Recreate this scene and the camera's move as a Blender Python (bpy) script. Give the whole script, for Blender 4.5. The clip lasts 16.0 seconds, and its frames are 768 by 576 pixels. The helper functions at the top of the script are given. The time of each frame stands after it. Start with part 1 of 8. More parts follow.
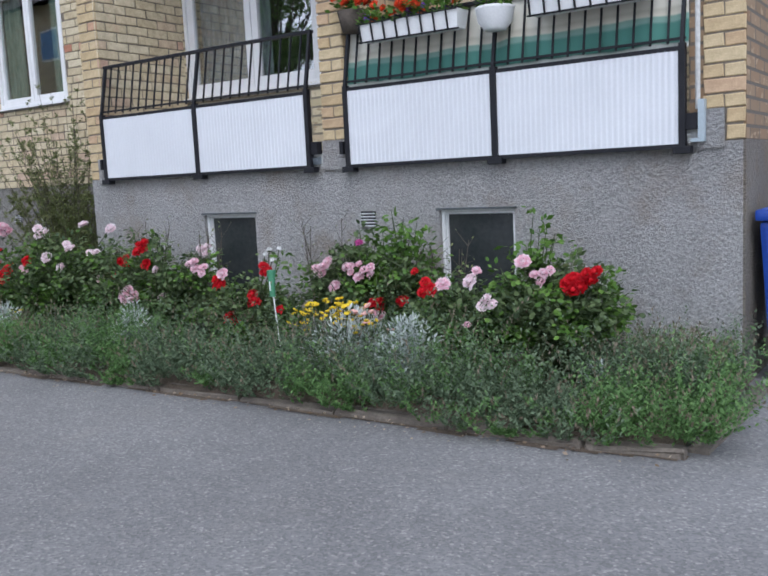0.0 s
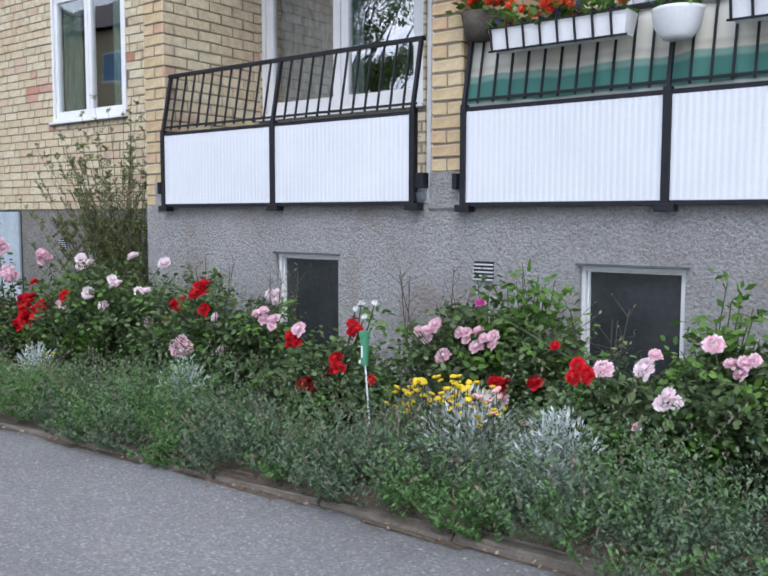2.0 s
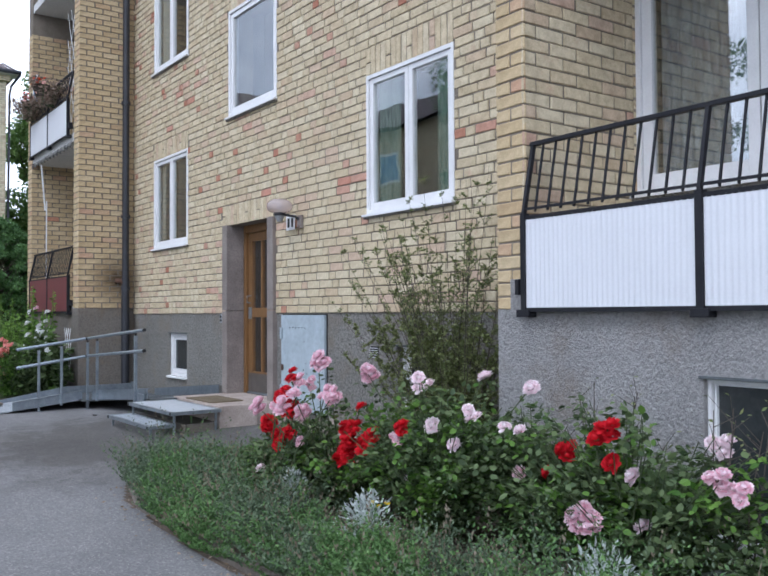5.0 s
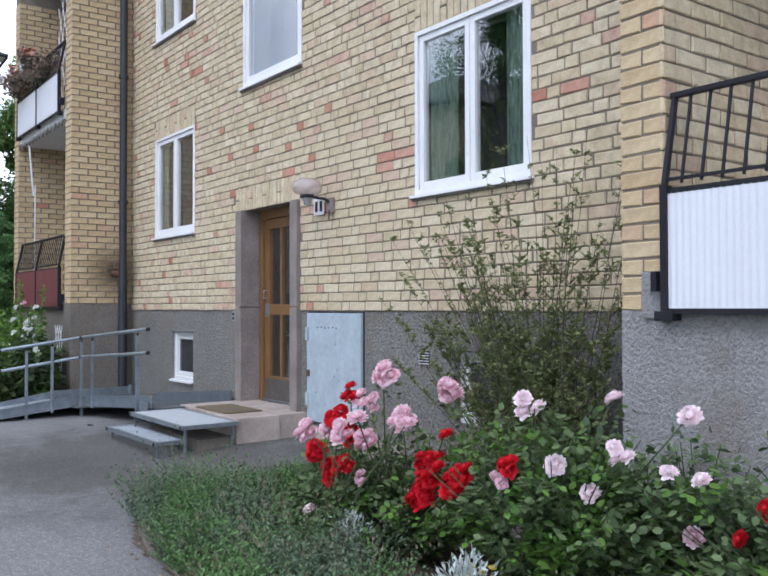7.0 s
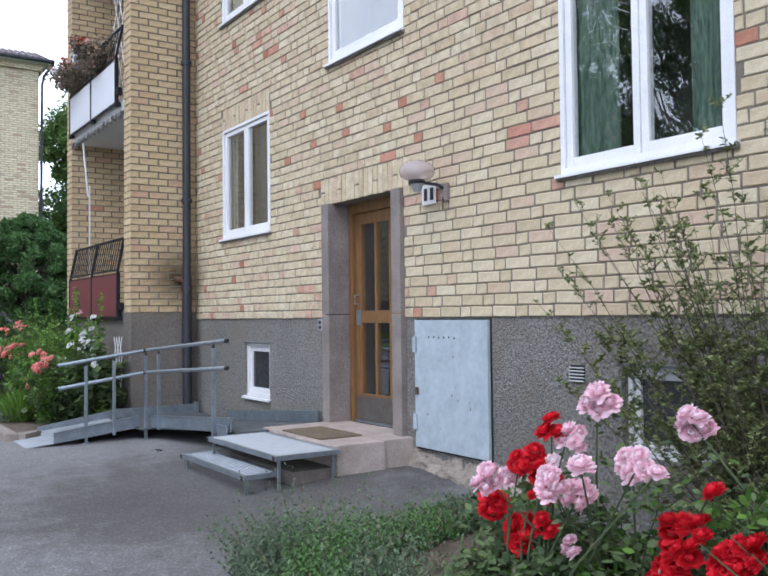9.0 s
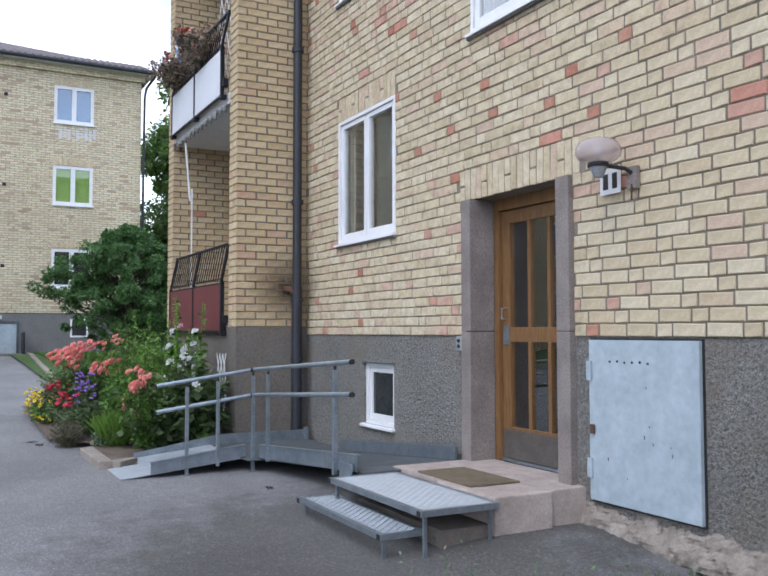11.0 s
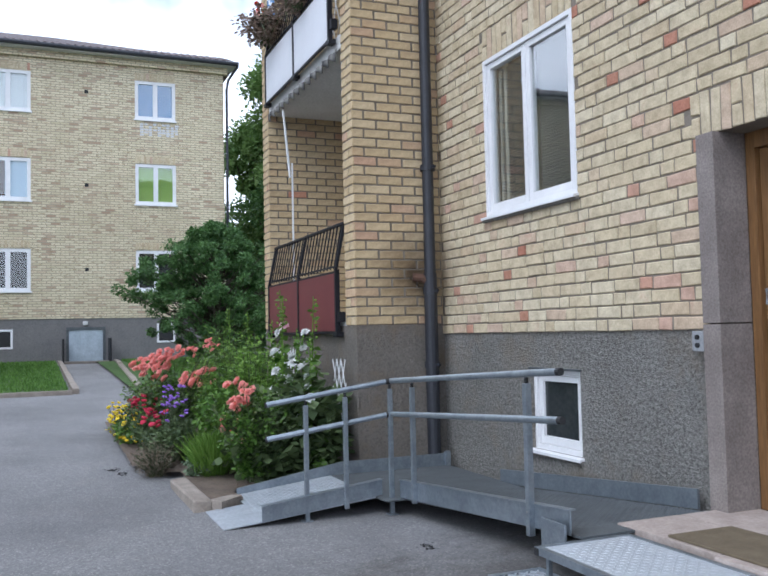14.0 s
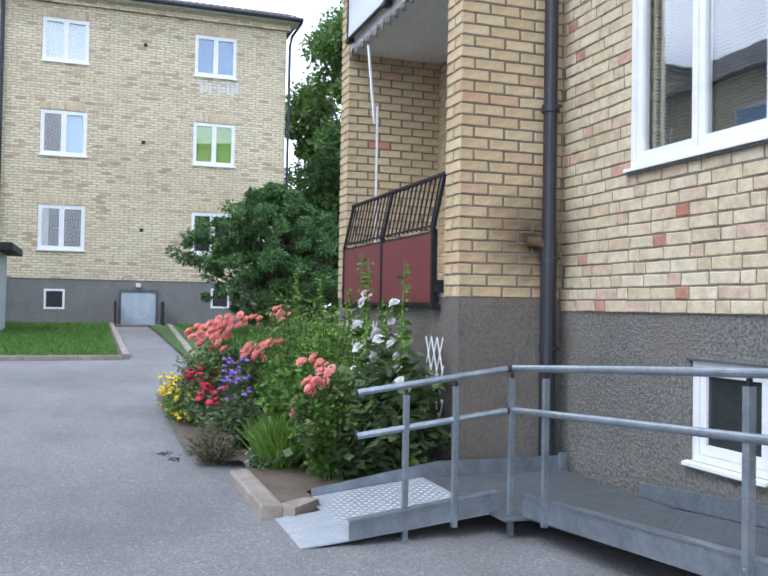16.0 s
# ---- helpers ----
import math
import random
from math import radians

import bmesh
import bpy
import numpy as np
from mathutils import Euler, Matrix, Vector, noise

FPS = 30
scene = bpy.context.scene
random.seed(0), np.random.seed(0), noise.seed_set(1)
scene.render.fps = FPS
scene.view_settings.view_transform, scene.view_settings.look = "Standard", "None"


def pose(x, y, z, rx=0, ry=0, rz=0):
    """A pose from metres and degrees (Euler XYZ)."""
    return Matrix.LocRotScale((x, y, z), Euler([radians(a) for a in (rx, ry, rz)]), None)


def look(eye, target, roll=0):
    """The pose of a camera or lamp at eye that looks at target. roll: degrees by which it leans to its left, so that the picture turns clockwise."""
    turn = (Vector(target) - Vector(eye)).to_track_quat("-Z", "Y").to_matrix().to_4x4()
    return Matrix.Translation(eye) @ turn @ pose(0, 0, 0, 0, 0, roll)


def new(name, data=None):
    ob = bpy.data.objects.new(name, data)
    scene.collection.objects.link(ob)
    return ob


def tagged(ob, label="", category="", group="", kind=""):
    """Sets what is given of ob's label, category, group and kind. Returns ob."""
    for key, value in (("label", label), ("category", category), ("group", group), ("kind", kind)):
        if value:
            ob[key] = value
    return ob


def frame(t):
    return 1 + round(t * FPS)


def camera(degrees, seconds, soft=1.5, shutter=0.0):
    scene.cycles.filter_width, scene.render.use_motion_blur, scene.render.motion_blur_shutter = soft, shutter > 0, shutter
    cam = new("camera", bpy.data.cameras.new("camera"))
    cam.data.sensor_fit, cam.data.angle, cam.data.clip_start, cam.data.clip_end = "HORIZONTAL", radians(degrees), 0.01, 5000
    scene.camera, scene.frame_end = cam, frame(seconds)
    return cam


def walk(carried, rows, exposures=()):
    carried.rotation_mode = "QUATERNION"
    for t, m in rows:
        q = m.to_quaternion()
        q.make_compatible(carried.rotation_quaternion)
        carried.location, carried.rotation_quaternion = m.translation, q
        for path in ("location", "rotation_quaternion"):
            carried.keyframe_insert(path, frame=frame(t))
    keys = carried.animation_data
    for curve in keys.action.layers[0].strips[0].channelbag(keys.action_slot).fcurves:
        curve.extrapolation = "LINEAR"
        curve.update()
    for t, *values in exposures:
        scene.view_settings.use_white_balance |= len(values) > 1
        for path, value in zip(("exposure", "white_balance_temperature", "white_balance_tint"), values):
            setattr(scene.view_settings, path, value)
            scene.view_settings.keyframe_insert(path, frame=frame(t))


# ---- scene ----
cam = camera(48.7, 16.0, soft=1.8)
METRES, EYE, TILT, LEAN, TURN = 10.4, 1.12, 0.0, 0.0, 34.5
ROWS = [
    (0.0, 0.0, 0.0, 0.0, -0.36, -7.34, 2.81),
    (0.5, -0.0086, 0.0283, -0.0, -0.17, -10.49, 2.24),
    (1.0, -0.0214, 0.0592, 0.0003, -3.58, -8.55, 2.46),
    (1.5, -0.0316, 0.0859, 0.0002, -0.36, -7.12, 3.05),
    (2.0, -0.04, 0.116, 0.0023, 2.82, -4.74, -0.12),
    (2.5, -0.0555, 0.1373, 0.0029, 3.95, -1.74, 0.36),
    (3.0, -0.0736, 0.1595, 0.004, 8.42, -2.27, 0.26),
    (3.5, -0.0859, 0.1852, 0.0055, 13.37, -0.78, -1.38),
    (4.0, -0.1048, 0.2088, 0.0052, 16.93, -0.8, -0.9),
    (4.5, -0.1249, 0.2299, 0.0074, 17.1, -0.85, 0.12),
    (5.0, -0.1438, 0.2582, 0.0094, 19.85, 1.68, 0.31),
    (7.5, -0.2497, 0.3686, 0.0127, 19.01, 1.25, 0.1),
    (8.0, -0.2737, 0.3904, 0.0112, 21.12, 0.96, -0.44),
    (8.5, -0.2936, 0.4112, 0.0122, 23.7, 0.86, -0.44),
    (9.0, -0.3217, 0.4338, 0.011, 21.65, 1.9, 0.64),
    (9.5, -0.3429, 0.4551, 0.0095, 22.75, 0.98, -0.05),
    (10.0, -0.3642, 0.4832, 0.0132, 26.57, 3.01, -0.51),
    (12.5, -0.4761, 0.5909, 0.0116, 29.31, 2.3, 1.03),
    (13.0, -0.4998, 0.6183, 0.0125, 33.4, 3.27, -0.81),
    (13.5, -0.5226, 0.6367, 0.0116, 34.36, 3.74, -0.63),
    (14.0, -0.5499, 0.6587, 0.0122, 33.11, 2.98, 1.28),
    (14.5, -0.5723, 0.6807, 0.0128, 36.18, 3.82, 0.01),
    (15.0, -0.6003, 0.6998, 0.0109, 35.72, 2.19, 0.09),
    (15.5, -0.6252, 0.7149, 0.0103, 33.19, 0.13, -0.01),
    (16.0, -0.649, 0.7369, 0.0112, 36.33, 1.22, -0.97),
]
walk(cam, [(t, pose(0, 0, EYE, TILT, LEAN, TURN) @ pose(METRES * x, METRES * y, METRES * z, 90 + pitch, roll, yaw)) for t, x, y, z, yaw, pitch, roll in ROWS],
     exposures=[(0.0, 0.29, 5890, 12), (1.5, 0.56, 5890, 12), (4.0, 0.31, 5700, 12), (9.0, 0.51, 5725, 13), (12.5, 0.39, 5710, 12), (14.5, 0.46, 5660, 11), (16.0, 0.80, 5640, 11)])

# ---- world and sun ----
world = bpy.data.worlds.new("sky")
scene.world = world
world.use_nodes = True
wn, wl = world.node_tree.nodes, world.node_tree.links
wn.clear()
sky = wn.new("ShaderNodeTexSky")
sky.sky_type, sky.sun_disc = "NISHITA", False
sky.sun_elevation, sky.sun_rotation = radians(50), radians(150)
sky_amount = wn.new("ShaderNodeVectorMath")
sky_amount.operation = "SCALE"
sky_amount.inputs["Scale"].default_value = 0.11
wl.new(sky.outputs[0], sky_amount.inputs[0])
coords = wn.new("ShaderNodeTexCoord")
clouds = wn.new("ShaderNodeTexNoise")
clouds.inputs["Scale"].default_value, clouds.inputs["Detail"].default_value, clouds.inputs["Roughness"].default_value = 2.1, 6, 0.55
wl.new(coords.outputs["Generated"], clouds.inputs["Vector"])
cover = wn.new("ShaderNodeValToRGB")
cover.color_ramp.elements[0].position, cover.color_ramp.elements[1].position = 0.38, 0.56
wl.new(clouds.outputs["Fac"], cover.inputs[0])
cloud_mix = wn.new("ShaderNodeMix")
cloud_mix.data_type = "RGBA"
cloud_mix.inputs[7].default_value = (1.68, 1.73, 1.84, 1)
wl.new(cover.outputs[0], cloud_mix.inputs[0])
wl.new(sky_amount.outputs[0], cloud_mix.inputs[6])
background = wn.new("ShaderNodeBackground")
wl.new(cloud_mix.outputs[2], background.inputs[0])
world_out = wn.new("ShaderNodeOutputWorld")
wl.new(background.outputs[0], world_out.inputs[0])
sun_data = bpy.data.lights.new("sun", "SUN")
sun_data.energy, sun_data.angle, sun_data.color = 0.9, radians(25), (1.0, 0.97, 0.92)
sun = new("sun", sun_data)
sun.matrix_world = look((2, -9, 20), (-6, 4, 0))


# ---- materials ----
def shader(name, rough=0.7, metal=0.0, spec=0.5):
    m = bpy.data.materials.new(name)
    m.use_nodes = True
    n, l = m.node_tree.nodes, m.node_tree.links
    b = n["Principled BSDF"]
    b.inputs["Roughness"].default_value, b.inputs["Metallic"].default_value = rough, metal
    b.inputs["Specular IOR Level"].default_value = spec
    return m, n, l, b


def noise_node(n, l, scale, detail=4.0, rough=0.55, stretch=None, coord="Object"):
    tc = n.new("ShaderNodeTexCoord")
    tex = n.new("ShaderNodeTexNoise")
    tex.inputs["Scale"].default_value, tex.inputs["Detail"].default_value, tex.inputs["Roughness"].default_value = scale, detail, rough
    if stretch:
        mp = n.new("ShaderNodeMapping")
        mp.inputs["Scale"].default_value = stretch
        l.new(tc.outputs[coord], mp.inputs[0])
        l.new(mp.outputs[0], tex.inputs["Vector"])
    else:
        l.new(tc.outputs[coord], tex.inputs["Vector"])
    return tex


def ramp_node(n, l, source, stops):
    r = n.new("ShaderNodeValToRGB")
    e = r.color_ramp.elements
    while len(e) < len(stops):
        e.new(0.5)
    for el, (p, c) in zip(e, stops):
        el.position, el.color = p, (*c, 1)
    l.new(source, r.inputs[0])
    return r


def mixed(n, l, a, b, fac, blend="MIX"):
    """fac, a and b: sockets or values."""
    m = n.new("ShaderNodeMix")
    m.data_type, m.blend_type = "RGBA", blend
    for i, v in ((0, fac), (6, a), (7, b)):
        if isinstance(v, (int, float)):
            m.inputs[i].default_value = v
        elif isinstance(v, tuple):
            m.inputs[i].default_value = (*v, 1)
        else:
            l.new(v, m.inputs[i])
    return m.outputs[2]


def bumped(n, l, b, height, strength=0.3, distance=0.01):
    bump = n.new("ShaderNodeBump")
    bump.inputs["Strength"].default_value, bump.inputs["Distance"].default_value = strength, distance
    l.new(height, bump.inputs["Height"])
    l.new(bump.outputs[0], b.inputs["Normal"])


def surface(name, c1, c2, scale=6.0, fine=60.0, rough=0.7, metal=0.0, bump=0.2, distance=0.004, spec=0.5, stretch=None, grain=0.25):
    """A surface with broad stains between two colours, fine grain and relief."""
    m, n, l, b = shader(name, rough, metal, spec)
    broad = noise_node(n, l, scale, 5, 0.6, stretch)
    tone = ramp_node(n, l, broad.outputs["Fac"], [(0.3, c1), (0.7, c2)])
    small = noise_node(n, l, fine, 3, 0.6, stretch)
    speck = ramp_node(n, l, small.outputs["Fac"], [(0.3, (1 - grain,) * 3), (0.7, (1 + grain * 0.2,) * 3)])
    l.new(mixed(n, l, tone.outputs[0], speck.outputs[0], 1.0, "MULTIPLY"), b.inputs["Base Color"])
    if bump:
        bumped(n, l, b, small.outputs["Fac"], bump, distance)
    return m


BRICK_STOPS = [(0.0, (0.542, 0.458, 0.295)), (0.18, (0.611, 0.527, 0.355)), (0.36, (0.66, 0.587, 0.411)), (0.54, (0.591, 0.502, 0.327)),
               (0.74, (0.63, 0.547, 0.369)), (0.86, (0.571, 0.468, 0.304)), (0.93, (0.591, 0.448, 0.309)), (0.968, (0.581, 0.378, 0.262)), (1.0, (0.532, 0.284, 0.187))]


def brick_material(name, joined, stops=None):
    m, n, l, b = shader(name, 0.88, 0, 0.25)
    if joined:
        rnd = n.new("ShaderNodeNewGeometry").outputs["Random Per Island"]
    else:
        rnd = n.new("ShaderNodeObjectInfo").outputs["Random"]
    tone = ramp_node(n, l, rnd, [(p, (c[0], c[1], c[2] * 1.05)) for p, c in stops or BRICK_STOPS])
    blotch = noise_node(n, l, 13, 5, 0.68)
    stain = ramp_node(n, l, blotch.outputs["Fac"], [(0.28, (0.72, 0.69, 0.65)), (0.62, (1.06, 1.06, 1.04))])
    c = mixed(n, l, tone.outputs[0], stain.outputs[0], 1.0, "MULTIPLY")
    flush = noise_node(n, l, 4.5, 4, 0.7)
    burnt = ramp_node(n, l, flush.outputs["Fac"], [(0.60, (0, 0, 0)), (0.74, (0.55, 0.55, 0.55))])
    c = mixed(n, l, c, (0.52, 0.33, 0.24), burnt.outputs[0])
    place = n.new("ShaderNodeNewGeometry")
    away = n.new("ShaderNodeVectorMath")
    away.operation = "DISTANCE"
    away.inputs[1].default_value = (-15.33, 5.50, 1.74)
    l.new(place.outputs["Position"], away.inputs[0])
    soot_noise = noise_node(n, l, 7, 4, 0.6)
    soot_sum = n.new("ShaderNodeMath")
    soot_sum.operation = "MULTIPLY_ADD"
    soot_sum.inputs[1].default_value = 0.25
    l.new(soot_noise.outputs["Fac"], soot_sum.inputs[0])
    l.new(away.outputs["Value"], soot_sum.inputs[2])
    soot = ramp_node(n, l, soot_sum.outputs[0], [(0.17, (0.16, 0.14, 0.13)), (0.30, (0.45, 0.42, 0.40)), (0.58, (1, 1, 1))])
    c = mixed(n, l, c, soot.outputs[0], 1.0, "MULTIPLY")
    small = noise_node(n, l, 140, 3, 0.7)
    grain = ramp_node(n, l, small.outputs["Fac"], [(0.3, (0.82, 0.80, 0.78)), (0.65, (1.04, 1.04, 1.04))])
    l.new(mixed(n, l, c, grain.outputs[0], 1.0, "MULTIPLY"), b.inputs["Base Color"])
    bumped(n, l, b, small.outputs["Fac"], 0.5, 0.003)
    return m


FAR_STOPS = [(0.0, (0.52, 0.45, 0.29)), (0.4, (0.64, 0.56, 0.39)), (0.8, (0.70, 0.61, 0.43)), (0.95, (0.58, 0.45, 0.30)), (1.0, (0.50, 0.33, 0.22))]
STRETCHER_STOPS = BRICK_STOPS[:6] + [(0.975, (0.60, 0.46, 0.34)), (0.99, (0.57, 0.37, 0.27)), (1.0, (0.53, 0.27, 0.19))]
HEADER_STOPS = BRICK_STOPS[:5] + [(0.80, (0.58, 0.46, 0.32)), (0.87, (0.56, 0.38, 0.28)), (0.93, (0.50, 0.27, 0.18)), (1.0, (0.44, 0.20, 0.13))]
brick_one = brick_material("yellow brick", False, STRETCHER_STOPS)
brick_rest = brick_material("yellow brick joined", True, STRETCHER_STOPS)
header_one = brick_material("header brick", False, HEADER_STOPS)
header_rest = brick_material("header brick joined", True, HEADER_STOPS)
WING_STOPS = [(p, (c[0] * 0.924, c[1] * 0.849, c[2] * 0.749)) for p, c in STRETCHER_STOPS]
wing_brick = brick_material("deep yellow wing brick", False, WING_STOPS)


def brick_pattern_material(name, stops, joint=(0.27, 0.235, 0.18)):
    """Brickwork for far or hidden walls, in the walls' own two axes."""
    m, n, l, b = shader(name, 0.9, 0, 0.2)
    tc = n.new("ShaderNodeTexCoord")
    sep = n.new("ShaderNodeSeparateXYZ")
    l.new(tc.outputs["Object"], sep.inputs[0])
    add = n.new("ShaderNodeMath")
    l.new(sep.outputs[0], add.inputs[0])
    l.new(sep.outputs[1], add.inputs[1])
    com = n.new("ShaderNodeCombineXYZ")
    l.new(add.outputs[0], com.inputs[0])
    l.new(sep.outputs[2], com.inputs[1])
    tex = n.new("ShaderNodeTexBrick")
    tex.inputs["Scale"].default_value = 1.0
    tex.inputs["Brick Width"].default_value, tex.inputs["Row Height"].default_value, tex.inputs["Mortar Size"].default_value = 0.262, 0.077, 0.010
    tex.inputs["Color1"].default_value, tex.inputs["Color2"].default_value = (0.0, 0, 0, 1), (1, 1, 1, 1)
    tex.inputs["Mortar"].default_value = (0.5, 0.5, 0.5, 1)
    tex.inputs["Bias"].default_value = 0.0
    l.new(com.outputs[0], tex.inputs["Vector"])
    tone = ramp_node(n, l, tex.outputs["Color"], stops)
    broad = noise_node(n, l, 0.5, 5, 0.6)
    stain = ramp_node(n, l, broad.outputs["Fac"], [(0.3, (0.86, 0.83, 0.78)), (0.7, (1.05, 1.04, 1.02))])
    c = mixed(n, l, tone.outputs[0], stain.outputs[0], 1.0, "MULTIPLY")
    drift = noise_node(n, l, 7.5, 2, 0.8, (1, 1, 1.9))
    burnt = ramp_node(n, l, drift.outputs["Fac"], [(0.575, (0, 0, 0)), (0.64, (0.8, 0.8, 0.8))])
    c = mixed(n, l, c, (0.36, 0.26, 0.165), burnt.outputs[0])
    c = mixed(n, l, c, joint, tex.outputs["Fac"])
    l.new(c, b.inputs["Base Color"])
    inv = n.new("ShaderNodeMath")
    inv.operation = "SUBTRACT"
    inv.inputs[0].default_value = 1
    l.new(tex.outputs["Fac"], inv.inputs[1])
    bumped(n, l, b, inv.outputs[0], 0.7, 0.01)
    return m


brick_far = brick_pattern_material("distant yellow brickwork", FAR_STOPS)
HOUSE_STOPS = [(0.0, (0.60, 0.535, 0.37)), (0.5, (0.70, 0.635, 0.46)), (0.80, (0.68, 0.60, 0.43)), (0.90, (0.55, 0.45, 0.33)), (0.95, (0.50, 0.39, 0.285)), (1.0, (0.42, 0.30, 0.22))]
# End wall brick: darkened to brown, so its shade is in the colour.
brick_end_shade = brick_pattern_material("end wall brickwork with shade in its colour", [(0.0, (0.20, 0.14, 0.09)), (0.6, (0.28, 0.20, 0.13)), (1.0, (0.24, 0.15, 0.09))], (0.13, 0.11, 0.09))
brick_house = brick_pattern_material("weathered cream brickwork", HOUSE_STOPS, (0.34, 0.30, 0.225))
mortar = surface("grey mortar", (0.27, 0.235, 0.190), (0.18, 0.155, 0.125), 5, 120, 0.95, bump=0.4, spec=0.2)


def stucco_material(name, c1, c2, dirt, size=55, pit=0.74):
    """Thrown coarse render."""
    m, n, l, b = shader(name, 0.95, 0, 0.15)
    broad = noise_node(n, l, 1.3, 6, 0.65)
    tone = ramp_node(n, l, broad.outputs["Fac"], [(0.3, c1), (0.68, c2)])
    lumps = noise_node(n, l, size, 5, 0.68)
    pits = ramp_node(n, l, lumps.outputs["Fac"], [(0.34, (pit, pit * 0.995, pit * 0.99)), (0.50, (1, 1, 1)), (0.66, (1.9 - pit, 1.9 - pit, 1.89 - pit))])
    c = mixed(n, l, tone.outputs[0], pits.outputs[0], 1.0, "MULTIPLY")
    rust = noise_node(n, l, 2.4, 5, 0.7)
    where = ramp_node(n, l, rust.outputs["Fac"], [(0.50, (0, 0, 0)), (0.72, (0.75, 0.75, 0.75))])
    l.new(mixed(n, l, c, dirt, where.outputs[0]), b.inputs["Base Color"])
    bumped(n, l, b, lumps.outputs["Fac"], 1.0, 0.055)
    return m


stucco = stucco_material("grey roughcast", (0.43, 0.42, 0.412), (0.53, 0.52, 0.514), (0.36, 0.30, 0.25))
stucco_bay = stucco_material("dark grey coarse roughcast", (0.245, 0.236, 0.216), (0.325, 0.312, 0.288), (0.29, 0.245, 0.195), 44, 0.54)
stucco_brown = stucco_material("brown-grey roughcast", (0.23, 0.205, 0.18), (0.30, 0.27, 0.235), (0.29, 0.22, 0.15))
stucco_far = surface("far grey plinth paint", (0.17, 0.165, 0.16), (0.21, 0.20, 0.19), 2, 30, 0.95, bump=0.3)


def asphalt_material():
    m, n, l, b = shader("worn asphalt", 0.86, 0, 0.35)
    broad = noise_node(n, l, 0.6, 6, 0.65)
    tone = ramp_node(n, l, broad.outputs["Fac"], [(0.3, (0.152, 0.150, 0.152)), (0.5, (0.196, 0.194, 0.195)), (0.72, (0.235, 0.232, 0.232))])
    chips = n.new("ShaderNodeTexVoronoi")
    tc = n.new("ShaderNodeTexCoord")
    chips.inputs["Scale"].default_value = 95
    l.new(tc.outputs["Object"], chips.inputs["Vector"])
    sep = n.new("ShaderNodeSeparateColor")
    l.new(chips.outputs["Color"], sep.inputs[0])
    spot = ramp_node(n, l, sep.outputs[0], [(0.0, (0.72, 0.72, 0.72)), (0.6, (0.98, 0.98, 0.98)), (0.9, (1.1, 1.09, 1.06)), (0.985, (1.5, 1.47, 1.4))])
    c = mixed(n, l, tone.outputs[0], spot.outputs[0], 1.0, "MULTIPLY")
    small = noise_node(n, l, 260, 3, 0.7)
    dust = noise_node(n, l, 2.2, 5, 0.7)
    where = ramp_node(n, l, dust.outputs["Fac"], [(0.55, (0, 0, 0)), (0.8, (0.35, 0.35, 0.35))])
    c = mixed(n, l, c, (0.25, 0.235, 0.215), where.outputs[0])
    # crumbled, dirty asphalt in front of the entrance
    near = n.new("ShaderNodeVectorMath")
    near.operation = "DISTANCE"
    near.inputs[1].default_value = (-11.1, 4.45, 0.0)
    l.new(tc.outputs["Object"], near.inputs[0])
    ragged = noise_node(n, l, 2.6, 7, 0.72)
    edge = n.new("ShaderNodeMath")
    edge.operation = "MULTIPLY_ADD"
    edge.inputs[1].default_value = 3.2
    l.new(ragged.outputs["Fac"], edge.inputs[0])
    l.new(near.outputs["Value"], edge.inputs[2])
    scaled = n.new("ShaderNodeMath")
    scaled.operation = "MULTIPLY"
    scaled.inputs[1].default_value = 0.25
    l.new(edge.outputs[0], scaled.inputs[0])
    dirty = ramp_node(n, l, scaled.outputs[0], [(0.70, (0.55, 0.53, 0.50)), (0.93, (1, 1, 1))])
    l.new(mixed(n, l, c, dirty.outputs[0], 1.0, "MULTIPLY"), b.inputs["Base Color"])
    hh = n.new("ShaderNodeMath")
    l.new(chips.outputs["Distance"], hh.inputs[0])
    l.new(small.outputs["Fac"], hh.inputs[1])
    bumped(n, l, b, hh.outputs[0], 0.55, 0.004)
    return m


asphalt = asphalt_material()
kerb_stone = surface("soil-stained kerb stone", (0.115, 0.095, 0.078), (0.215, 0.185, 0.152), 6, 60, 0.95, bump=0.7, distance=0.008)
kerb_pale = surface("pale weathered concrete", (0.23, 0.195, 0.16), (0.37, 0.32, 0.27), 5, 60, 0.93, bump=0.6, distance=0.006)
soil = surface("dry garden soil", (0.10, 0.075, 0.055), (0.17, 0.13, 0.095), 5, 45, 0.98, bump=0.8, distance=0.02)
concrete = surface("weathered concrete kerb", (0.12, 0.10, 0.085), (0.21, 0.18, 0.15), 4, 70, 0.92, bump=0.5, distance=0.004)
pink_stone = surface("worn pinkish stone slab", (0.34, 0.28, 0.24), (0.51, 0.43, 0.38), 5, 60, 0.85, bump=0.4, grain=0.22)
brown_stone = surface("brown-grey stone surround", (0.20, 0.168, 0.15), (0.31, 0.268, 0.242), 4, 85, 0.85, bump=0.6, distance=0.004, grain=0.38)
white_paint = surface("white window paint", (0.72, 0.72, 0.72), (0.82, 0.82, 0.82), 4, 80, 0.45, bump=0.05, grain=0.08)
white_panel = surface("white corrugated sheet", (0.63, 0.64, 0.67), (0.69, 0.70, 0.73), 2, 60, 0.5, bump=0.03, grain=0.04)
